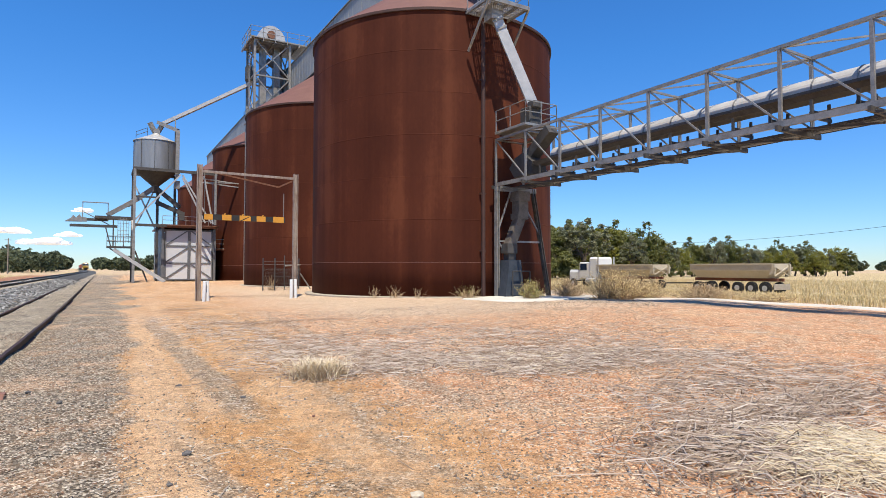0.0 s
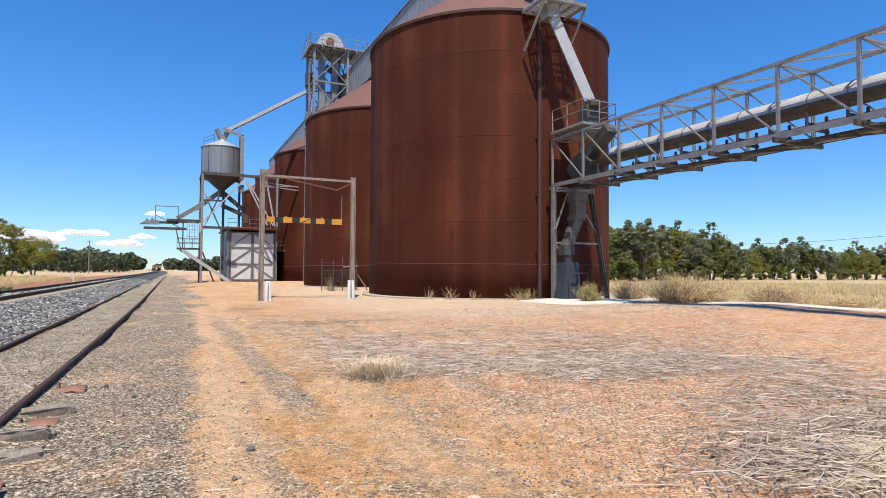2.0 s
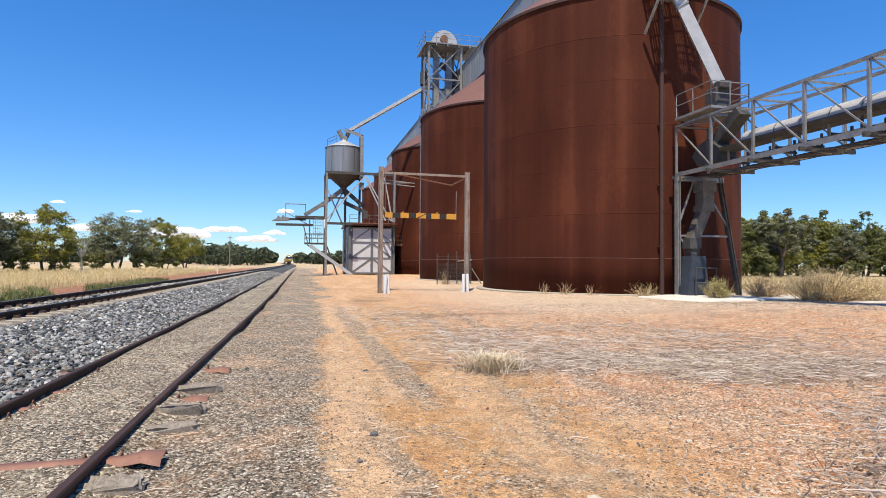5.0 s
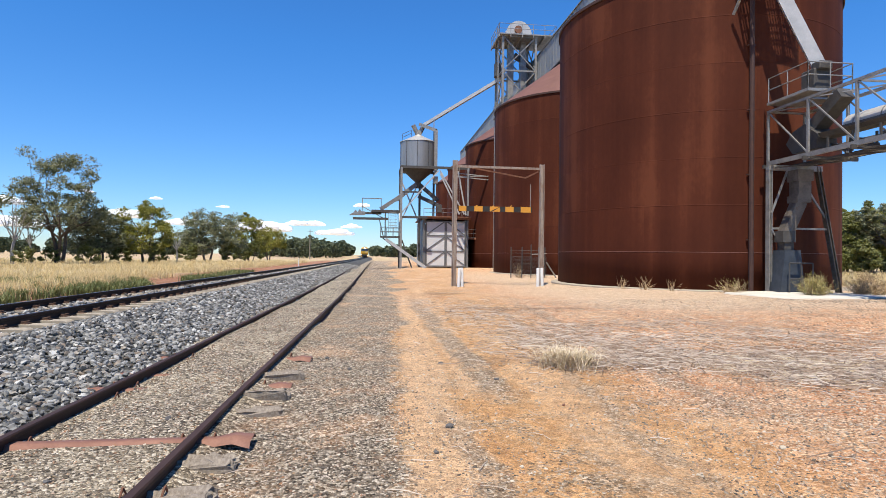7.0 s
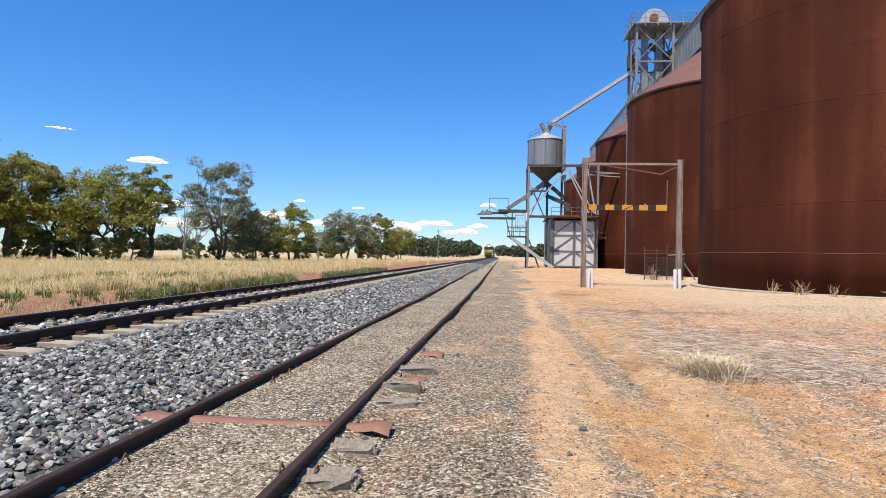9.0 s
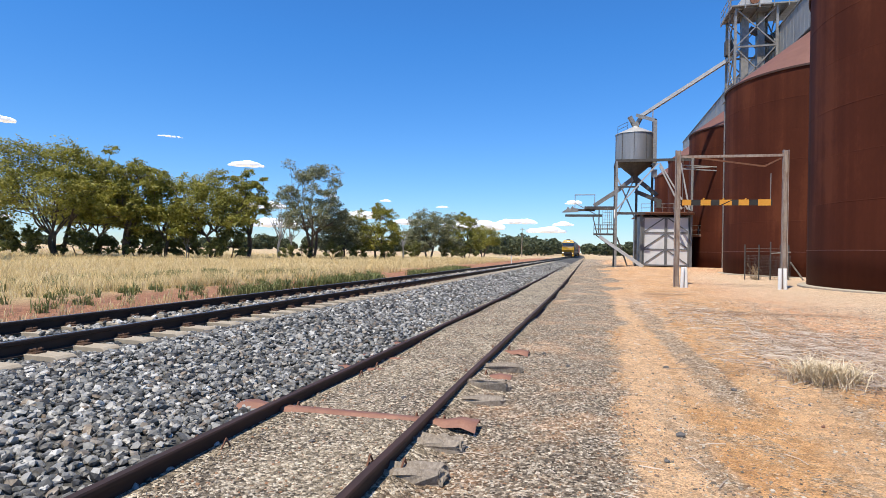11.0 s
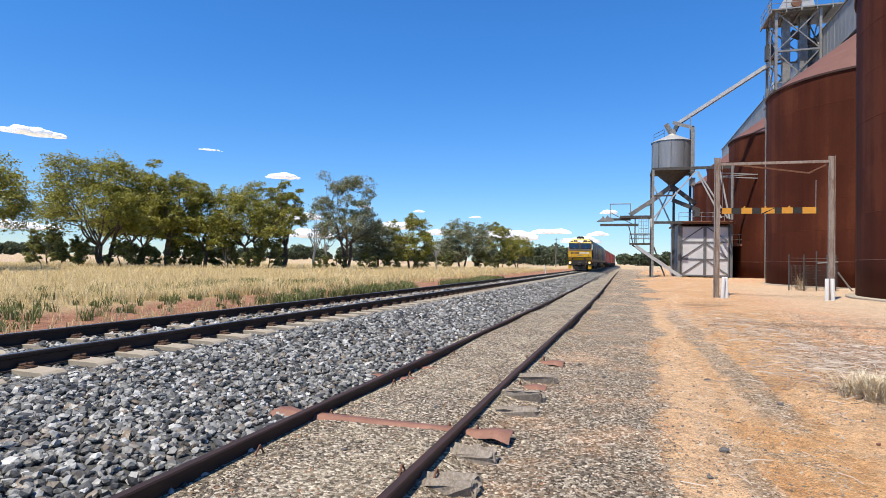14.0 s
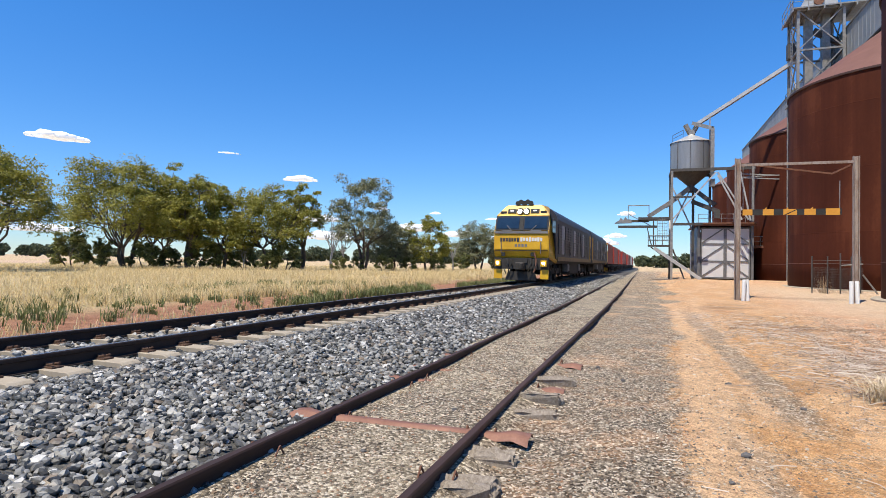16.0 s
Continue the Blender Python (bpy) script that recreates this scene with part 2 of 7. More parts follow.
def bend(y):
    """How far both tracks have swung to the right at y."""
    return float(np.mean(np.interp([y - 20, y - 10, y, y + 10, y + 20], BEND_Y, BEND_X))) - 0.03


SIDE_Y = (-80.0, 5.0, 18.0, 30.0, 60.0, 100.0, 170.0, 360.0, 700.0)
SIDE_SWING = (0.0, 0.0, 0.20, 0.22, 0.12, 0.05, -0.1, -3.4, -18.0)


def side_bend(y):
    """How far the siding has swung to the right at y."""
    return float(np.mean(np.interp([y - 8, y - 4, y, y + 4, y + 8], SIDE_Y, SIDE_SWING))) - 0.03


MAIN_X, SIDE_X, GAUGE, SIDE_GAUGE = -6.86, -2.185, 1.505, 1.445
MAIN_Z, SIDE_Z = 0.50, 0.112
SILO_X, SILO_R, SILO_H = 18.26, 7.53, 15.2
SILO_Y = (32.2, 51.9, 70.3, 88.8, 107.3)


def gh(x, y):
    """Height of the ground."""
    h = 0.10 * smooth(9, 15, x) * smooth(6, 16, y) * (1 - smooth(28, 34, x))
    h += 0.22 * smooth(9, 17, x) * smooth(-2, 6, y) * (1 - smooth(20, 27, x)) * (1 - smooth(14, 21, y))
    h += -0.5 * smooth(32, 44, x)
    h += 0.02 * math.sin(x * 1.3 + y * 0.4) + 0.015 * math.sin(y * 1.1 - x * 0.7)
    h += 0.2 * smooth(46, 60, y) * smooth(0.5, 4, x) * (1 - smooth(24, 32, x)) * (1 - smooth(120, 160, y))
    h -= 0.045 * smooth(-1.32, -1.22, x) * smooth(-0.35, -1.0, x)
    if -1.6 < x < 30 and y > 0:
        h += 0.03 * noise.noise((x * 0.9, y * 0.5, 0.0))
    h -= 0.06 * smooth(-3.0, -3.6, x) * smooth(-14, -9, x)
    h += 0.025 * smooth(-1.3, -1.5, x) * smooth(-3.1, -2.8, x)
    return h


# ---- ground ----
def ground_material():
    m = bpy.data.materials.new("dry_ground")
    m.use_nodes = True
    n, l = m.node_tree.nodes, m.node_tree.links
    b = n["Principled BSDF"]
    geo = n.new("ShaderNodeTexCoord")
    sep = n.new("ShaderNodeSeparateXYZ")
    l.new(geo.outputs["Object"], sep.inputs[0])

    def tex(scale, detail=6, rough=0.6, stretch=None):
        t = n.new("ShaderNodeTexNoise")
        t.inputs["Scale"].default_value, t.inputs["Detail"].default_value, t.inputs["Roughness"].default_value = scale, detail, rough
        if stretch:
            mp = n.new("ShaderNodeMapping")
            mp.inputs["Scale"].default_value = stretch
            l.new(geo.outputs["Object"], mp.inputs["Vector"])
            l.new(mp.outputs[0], t.inputs["Vector"])
        else:
            l.new(geo.outputs["Object"], t.inputs["Vector"])
        return t.outputs["Fac"]

    def calc(op, a, c, d=None):
        k = n.new("ShaderNodeMath")
        k.operation = op
        for i, v in enumerate((a, c, d)):
            if v is None:
                continue
            if isinstance(v, (int, float)):
                k.inputs[i].default_value = v
            else:
                l.new(v, k.inputs[i])
        return k.outputs[0]

    def step(v, lo, hi):
        k = n.new("ShaderNodeMapRange")
        k.interpolation_type = "SMOOTHSTEP"
        k.inputs["From Min"].default_value, k.inputs["From Max"].default_value = lo, hi
        l.new(v, k.inputs["Value"])
        return k.outputs[0]

    def mix(f, a, c):
        k = n.new("ShaderNodeMix")
        k.data_type = "RGBA"
        for i, v in ((6, a), (7, c)):
            if isinstance(v, tuple):
                k.inputs[i].default_value = (*v, 1)
            else:
                l.new(v, k.inputs[i])
        l.new(f, k.inputs[0])
        return k.outputs[2]

    def ramp(v, *cols):
        r = n.new("ShaderNodeValToRGB")
        while len(r.color_ramp.elements) < len(cols):
            r.color_ramp.elements.new(0.5)
        for e, (p, c) in zip(r.color_ramp.elements, cols):
            e.position, e.color = p, (*c, 1)
        l.new(v, r.inputs[0])
        return r.outputs[0]

    X, Y = sep.outputs[0], sep.outputs[1]
    wob = tex(0.35, 5)
    mid = tex(1.6, 6, 0.7)
    fine = tex(26, 4, 0.7)
    grit = tex(90, 3, 0.7)
    vor = n.new("ShaderNodeTexVoronoi")
    vor.inputs["Scale"].default_value = 42
    l.new(geo.outputs["Object"], vor.inputs["Vector"])
    peb = n.new("ShaderNodeSeparateColor")
    l.new(vor.outputs["Color"], peb.inputs[0])
    # bare dirt, packed by wheels
    dirt = ramp(calc("MULTIPLY_ADD", fine, 0.5, mid), (0.40, (0.38, 0.175, 0.065)), (0.70, (0.55, 0.305, 0.132)), (1.0, (0.68, 0.43, 0.222)))
    red = ramp(calc("MULTIPLY_ADD", fine, 0.6, mid), (0.42, (0.36, 0.122, 0.048)), (0.70, (0.54, 0.242, 0.108)), (1.05, (0.70, 0.41, 0.23)))
    gravel = ramp(peb.outputs[0], (0.0, (0.045, 0.037, 0.028)), (0.35, (0.15, 0.122, 0.09)), (0.7, (0.32, 0.265, 0.195)), (1.0, (0.66, 0.58, 0.46)))
    beige = ramp(peb.outputs[0], (0.0, (0.10, 0.082, 0.058)), (0.35, (0.27, 0.222, 0.155)), (0.7, (0.43, 0.36, 0.26)), (1.0, (0.68, 0.60, 0.46)))
    pale = ramp(peb.outputs[0], (0.0, (0.34, 0.172, 0.088)), (0.6, (0.64, 0.415, 0.25)), (1.0, (0.84, 0.63, 0.44)))
    straw = ramp(calc("MULTIPLY_ADD", fine, 0.5, mid), (0.45, (0.30, 0.215, 0.115)), (0.75, (0.46, 0.355, 0.19)), (1.0, (0.56, 0.45, 0.27)))
    xw = calc("MULTIPLY_ADD", calc("SUBTRACT", wob, 0.5), 2.2, X)
    xw = calc("MULTIPLY_ADD", calc("SUBTRACT", mid, 0.5), 1.0, xw)
    lane = calc("MULTIPLY_ADD", Y, -0.085, xw)
    c = mix(step(lane, 2.0, 3.6), dirt, red)
    # patches of sand blown smooth, and of redder earth
    patch = tex(0.55, 4, 0.55, (1.0, 0.55, 1.0))
    c = mix(calc("MULTIPLY", step(patch, 0.52, 0.66), 0.55), c, (0.66, 0.44, 0.25))
    c = mix(calc("MULTIPLY", step(tex(0.42, 5, 0.6, (1.0, 0.6, 1.3)), 0.54, 0.66), 0.5), c, (0.40, 0.165, 0.07))
    speck = step(peb.outputs[2], 0.70, 0.78)
    c = mix(calc("MULTIPLY", speck, calc("MULTIPLY_ADD", step(mid, 0.42, 0.6), 0.55, 0.2)), c, gravel)
    c = mix(calc("MULTIPLY", step(calc("ADD", tex(0.8, 6, 0.7), calc("MULTIPLY", fine, 0.3)), 0.66, 0.76), 0.6), c, gravel)
    stones_in_red = calc("MULTIPLY", step(lane, 1.9, 3.6), step(calc("ADD", mid, peb.outputs[1]), 0.75, 1.15))
    c = mix(stones_in_red, c, pale)
    # wheel-marks: gravelly lines left between the wheel ways, and pale packed sand in them
    sway = calc("MULTIPLY_ADD", calc("SUBTRACT", tex(0.45, 5, 0.65), 0.5), 0.9, calc("MULTIPLY_ADD", calc("SUBTRACT", fine, 0.5), 0.22, X))
    sand = ramp(fine, (0.3, (0.52, 0.32, 0.17)), (0.7, (0.67, 0.46, 0.28)))
    for x0, slope, half, y0, y1, dark, amount in ((0.42, 0.03, 0.32, 2.0, 26.0, False, 0.9), (1.02, 0.03, 0.26, 6.0, 30.0, False, 0.85), (2.1, 0.02, 0.5, 3.0, 16.0, False, 0.5),
                                                  (0.98, -0.045, 0.13, 1.5, 7.6, True, 0.85), (1.50, -0.012, 0.22, 6.0, 24.0, True, 0.7), (2.6, 0.05, 0.16, 7.0, 20.0, True, 0.6),
                                                  (1.9, 0.10, 0.12, 3.0, 12.0, True, 0.45), (3.3, 0.08, 0.2, 5.0, 24.0, True, 0.55)):
        off = calc("ABSOLUTE", calc("ADD", calc("MULTIPLY_ADD", Y, -slope, sway), -x0), 0.0)
        band = calc("SUBTRACT", 1.0, step(off, half * 0.6, half * 1.25))
        band = calc("MULTIPLY", band, calc("MULTIPLY", step(Y, y0, y0 + 1.2), calc("SUBTRACT", 1.0, step(Y, y1 - 5.0, y1))))
        if dark:
            band = calc("MULTIPLY", band, step(calc("MULTIPLY_ADD", patch, 0.5, calc("MULTIPLY_ADD", fine, 0.5, mid)), 0.78, 0.98))
        c = mix(calc("MULTIPLY", band, amount), c, gravel if dark else sand)
    # grey gravel beside the siding, with a plain edge to the dirt
    edge = calc("MULTIPLY_ADD", calc("SUBTRACT", tex(0.16, 3, 0.5), 0.5), calc("MULTIPLY", Y, 0.16), calc("MULTIPLY_ADD", Y, -0.030, calc("MULTIPLY_ADD", calc("SUBTRACT", tex(1.3, 4, 0.6), 0.5), 0.8, calc("MULTIPLY_ADD", calc("SUBTRACT", fine, 0.5), 0.5, X))))
    gm = calc("SUBTRACT", 1.0, step(edge, -0.02, 0.22))
    # farther along the yard is pale and stony, with brown mats of old weeds
    c = mix(calc("MULTIPLY", step(Y, 10.0, 26.0), calc("MULTIPLY_ADD", step(patch, 0.40, 0.6), 0.4, 0.3)), c, pale)
    mats = calc("MULTIPLY", step(tex(0.33, 5, 0.62, (0.55, 1.0, 1.0)), 0.55, 0.63), calc("MULTIPLY", step(Y, 7.0, 9.0), calc("SUBTRACT", 1.0, step(Y, 22.0, 30.0))))
    mats = calc("MULTIPLY", mats, calc("MULTIPLY", step(X, 1.2, 2.4), step(calc("ADD", mid, calc("MULTIPLY", fine, 0.5)), 0.58, 0.80)))
    c = mix(calc("MULTIPLY", mats, 0.75), c, (0.21, 0.125, 0.075))
    c = mix(calc("MULTIPLY", gm, calc("MULTIPLY_ADD", step(calc("ADD", mid, calc("MULTIPLY", fine, 0.5)), 0.50, 0.78), 0.35, 0.62)), c, gravel)
    c = mix(calc("MULTIPLY", gm, calc("MULTIPLY", step(tex(0.7, 5, 0.6), 0.50, 0.64), 0.5)), c, pale)
    c = mix(step(calc("MULTIPLY_ADD", calc("SUBTRACT", mid, 0.5), 0.5, X), -1.15, -1.45), c, mix(step(tex(0.9, 5, 0.65), 0.40, 0.60), gravel, beige))
    # pale crushed stone before the silos, then the field
    pad = calc("MULTIPLY", step(calc("MULTIPLY_ADD", xw, 0.35, Y), 17.5, 22.0), calc("MULTIPLY", step(xw, 4.5, 9.0), calc("SUBTRACT", 1.0, step(Y, 40.0, 60.0))))
    c = mix(calc("MULTIPLY", pad, 0.75), c, ramp(peb.outputs[1], (0.0, (0.38, 0.26, 0.16)), (0.5, (0.58, 0.44, 0.30)), (1.0, (0.78, 0.64, 0.48))))
    c = mix(step(xw, 25.5, 28.5), c, straw)
    # left of the main line
    earth = ramp(mid, (0.35, (0.26, 0.12, 0.07)), (0.7, (0.40, 0.22, 0.13)))
    c = mix(step(xw, -8.3, -9.3), c, earth)
    c = mix(step(calc("MULTIPLY_ADD", calc("SUBTRACT", mid, 0.5), 3.0, xw), -13.0, -16.0), c, straw)
    far = calc("MAXIMUM", step(Y, 125.0, 190.0), step(X, -60.0, -110.0))
    c = mix(far, c, mix(step(tex(0.02, 3), 0.45, 0.6), straw, (0.50, 0.36, 0.25)))
    # grit: every grain a little lighter or darker than the next
    vor2 = n.new("ShaderNodeTexVoronoi")
    vor2.inputs["Scale"].default_value = 85
    l.new(geo.outputs["Object"], vor2.inputs["Vector"])
    peb2 = n.new("ShaderNodeSeparateColor")
    l.new(vor2.outputs["Color"], peb2.inputs[0])
    tone = n.new("ShaderNodeHueSaturation")
    spread = n.new("ShaderNodeMapRange")
    spread.inputs["From Min"].default_value, spread.inputs["From Max"].default_value = 0.15, 0.85
    spread.inputs["To Min"].default_value, spread.inputs["To Max"].default_value = 0.58, 1.34
    clod = n.new("ShaderNodeTexVoronoi")
    clod.inputs["Scale"].default_value = 11
    l.new(geo.outputs["Object"], clod.inputs["Vector"])
    lump = n.new("ShaderNodeSeparateColor")
    l.new(clod.outputs["Color"], lump.inputs[0])
    grains = calc("MULTIPLY_ADD", grit, 0.5, calc("MULTIPLY", peb2.outputs[1], 0.5))
    l.new(calc("MULTIPLY_ADD", calc("SUBTRACT", lump.outputs[0], 0.5), 0.34, grains), spread.inputs["Value"])
    l.new(spread.outputs[0], tone.inputs["Value"])
    l.new(c, tone.inputs["Color"])
    l.new(tone.outputs[0], b.inputs["Base Color"])
    b.inputs["Roughness"].default_value = 0.95
    b.inputs["Specular IOR Level"].default_value = 0.2
    bp = n.new("ShaderNodeBump")
    bp.inputs["Strength"].default_value, bp.inputs["Distance"].default_value = 1.0, 0.035
    heights = calc("MULTIPLY_ADD", vor.outputs["Distance"], -0.55, calc("MULTIPLY", grit, 0.45))
    heights = calc("MULTIPLY_ADD", vor2.outputs["Distance"], -0.3, heights)
    l.new(calc("ADD", heights, calc("MULTIPLY", mid, 0.8)), bp.inputs["Height"])
    l.new(bp.outputs[0], b.inputs["Normal"])
    return m


def steps(*spans):
    out = []
    for a, b, d in spans:
        k = max(1, round((b - a) / d))
        out += [a + (b - a) * i / k for i in range(k)]
    return out + [spans[-1][1]]


def build_ground():
    xs = steps((-2600, -400, 550), (-400, -60, 40), (-60, -14, 3), (-14, -1.6, 0.5), (-1.6, 14, 0.2), (14, 34, 0.7), (34, 60, 3), (60, 400, 40), (400, 2600, 550))
    ys = steps((-2600, -400, 550), (-400, -20, 38), (-20, 0, 1), (0, 18, 0.2), (18, 44, 0.6), (44, 120, 3), (120, 400, 28), (400, 3000, 520))
    verts = [(x, y, gh(x, y)) for y in ys for x in xs]
    w = len(xs)
    faces = [(j * w + i, j * w + i + 1, (j + 1) * w + i + 1, (j + 1) * w + i) for j in range(len(ys) - 1) for i in range(w - 1)]
    me = quads("ground", verts, faces, ground_material())
    for p in me.polygons:
        p.use_smooth = True
    tagged(new("ground", me), "dry orange dirt yard with gravel and pale stubble field", "ground", kind="structure")


build_ground()

# ---- tracks ----
TRACK_Y = steps((-14, 60, 2.0), (60, 240, 6.0), (240, 700, 20.0))
BALLAST = islands("ballast_stone", [(0.026, 0.026, 0.024), (0.085, 0.083, 0.075), (0.15, 0.147, 0.132), (0.29, 0.285, 0.26), (0.10, 0.093, 0.079), (0.040, 0.040, 0.037),
                                    (0.46, 0.45, 0.415), (0.22, 0.165, 0.11), (0.11, 0.109, 0.098), (0.66, 0.645, 0.60), (0.06, 0.059, 0.054), (0.35, 0.34, 0.31), (0.18, 0.176, 0.158)], 0.5, 0.5)
# bed coloured down to near-black as the shade in gaps between stones
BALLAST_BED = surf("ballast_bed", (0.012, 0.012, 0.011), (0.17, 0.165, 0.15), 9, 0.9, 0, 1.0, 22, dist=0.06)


def bank(x):
    """Height of the ballast's surface across the main line, x from its centre."""
    a = abs(x)
    return 0.33 if a < 1.75 else 0.33 - 0.33 * min(1.0, (a - 1.75) / (2.0 if x > 0 else 1.1)) ** 0.9


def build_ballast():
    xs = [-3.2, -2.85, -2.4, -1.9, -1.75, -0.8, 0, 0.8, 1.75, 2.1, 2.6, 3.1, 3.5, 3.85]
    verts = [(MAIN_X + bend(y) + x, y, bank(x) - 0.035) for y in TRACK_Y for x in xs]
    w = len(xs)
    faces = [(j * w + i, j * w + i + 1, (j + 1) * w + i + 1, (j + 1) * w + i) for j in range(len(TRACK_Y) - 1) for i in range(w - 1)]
    tagged(new("ballast_bed", quads("ballast_bed", verts, faces, BALLAST_BED)), "crushed-rock ballast bank under the main line, darkened for shade between stones", "ballast", kind="structure")


def stone_shapes(count, rng):
    """A few rough stones, as vertices and faces."""
    shapes = []
    for _ in range(count):
        bm = B()
        bmesh.ops.create_icosphere(bm, subdivisions=1, radius=1.0)
        for v in bm.verts:
            v.co *= rng.uniform(0.65, 1.15)
            v.co.x *= 1.0
            v.co.y *= 0.72
            v.co.z *= 0.52
        vs = np.array([v.co[:] for v in bm.verts])
        fs = np.array([[v.index for v in f.verts] for f in bm.faces])
        bm.free()
        shapes.append((vs, fs))
    return shapes


def scatter(name, places, material, rng, label, category, shapes=None):
    """Stones at (x, y, z, size), all in one mesh."""
    shapes = shapes or stone_shapes(9, rng)
    vs, fs, base = [], [], 0
    for x, y, z, s in places:
        v, f = shapes[rng.randrange(len(shapes))]
        q = Euler((rng.uniform(-0.7, 0.7), rng.uniform(-0.7, 0.7), rng.uniform(0, 6.28))).to_matrix()
        vs.append((v * s) @ np.array(q).T + (x, y, z))
        fs.append(f + base)
        base += len(v)
    me = quads(name, np.concatenate(vs).tolist(), np.concatenate(fs).tolist(), material)
    return tagged(new(name, me), label, category, kind="stuff")


def build_stones():
    rng = random.Random(5)
    places = []
    for y0, y1, dens, size in ((-1.5, 7, 470, 0.047), (7, 14, 300, 0.052), (14, 26, 150, 0.060), (26, 48, 60, 0.075), (48, 80, 22, 0.095)):
        for x0, x1 in ((-3.0, -1.2), (-0.65, 0.65), (0.82, 3.95)):
            if x0 < -1 and y0 < 2:
                y0b = 2.0
            else:
                y0b = y0
            for _ in range(int((y1 - y0b) * (x1 - x0) * dens * (0.6 if x1 < 1 else 1))):
                x, y = rng.uniform(x0, x1), rng.uniform(y0b, y1)
                if x > 3.3 and rng.random() < (x - 3.3) / 0.65:
                    continue
                s = size * rng.uniform(0.5, 1.45)
                if abs(x) < 1.36 and abs((y - 0.2) / 0.6 - round((y - 0.2) / 0.6)) < 0.24 and (abs(x) > 0.7 or rng.random() < 0.45):
                    continue
                over = abs((y - 0.2) / 0.6 - round((y - 0.2) / 0.6)) < 0.24
                drop = 0.03 if abs(x) < 1.35 else 0.0
                if over and abs(x) <= 0.7:
                    drop = -0.035
                places.append((MAIN_X + bend(y) + x, y, bank(x) - 0.018 - drop + rng.uniform(-0.012, 0.012), s))
    scatter("ballast_stones", places, BALLAST, rng, "grey crushed rock ballast stones beside the rails", "ballast")


RAIL = [(-0.07, 0), (0.07, 0), (0.07, 0.012), (0.012, 0.03), (0.010, 0.115), (0.035, 0.128), (0.036, 0.158), (0.028, 0.170), (-0.028, 0.170), (-0.036, 0.158),
        (-0.035, 0.128), (-0.010, 0.115), (-0.012, 0.03), (-0.07, 0.012)]


def rail_mesh(name, cx, top, side, wobble=0.0, curve=bend):
    ys = steps((-14, 40, 0.5), (40, 240, 5.0), (240, 700, 20.0))
    k = len(RAIL)
    verts, faces = [], []
    for j, y in enumerate(ys):
        dx = wobble * (noise.noise((y * 0.25, cx, 3.0)) + 0.4 * noise.noise((y * 0.9, cx, 7.0)))
        dz = wobble * 0.7 * noise.noise((y * 0.3, cx, 11.0))
        verts += [(cx + curve(y) + dx + x, y, top - 0.17 + z + dz) for x, z in RAIL]
    for j in range(len(ys) - 1):
        for i in range(k):
            faces.append((j * k + i, j * k + (i + 1) % k, (j + 1) * k + (i + 1) % k, (j + 1) * k + i))
    me = quads(name, verts, faces, side)
    me.materials.append(RAIL_TOP if top > 0.3 else side)
    for p in me.polygons:
        if p.index % k == 7:
            p.material_index = 1
    return me


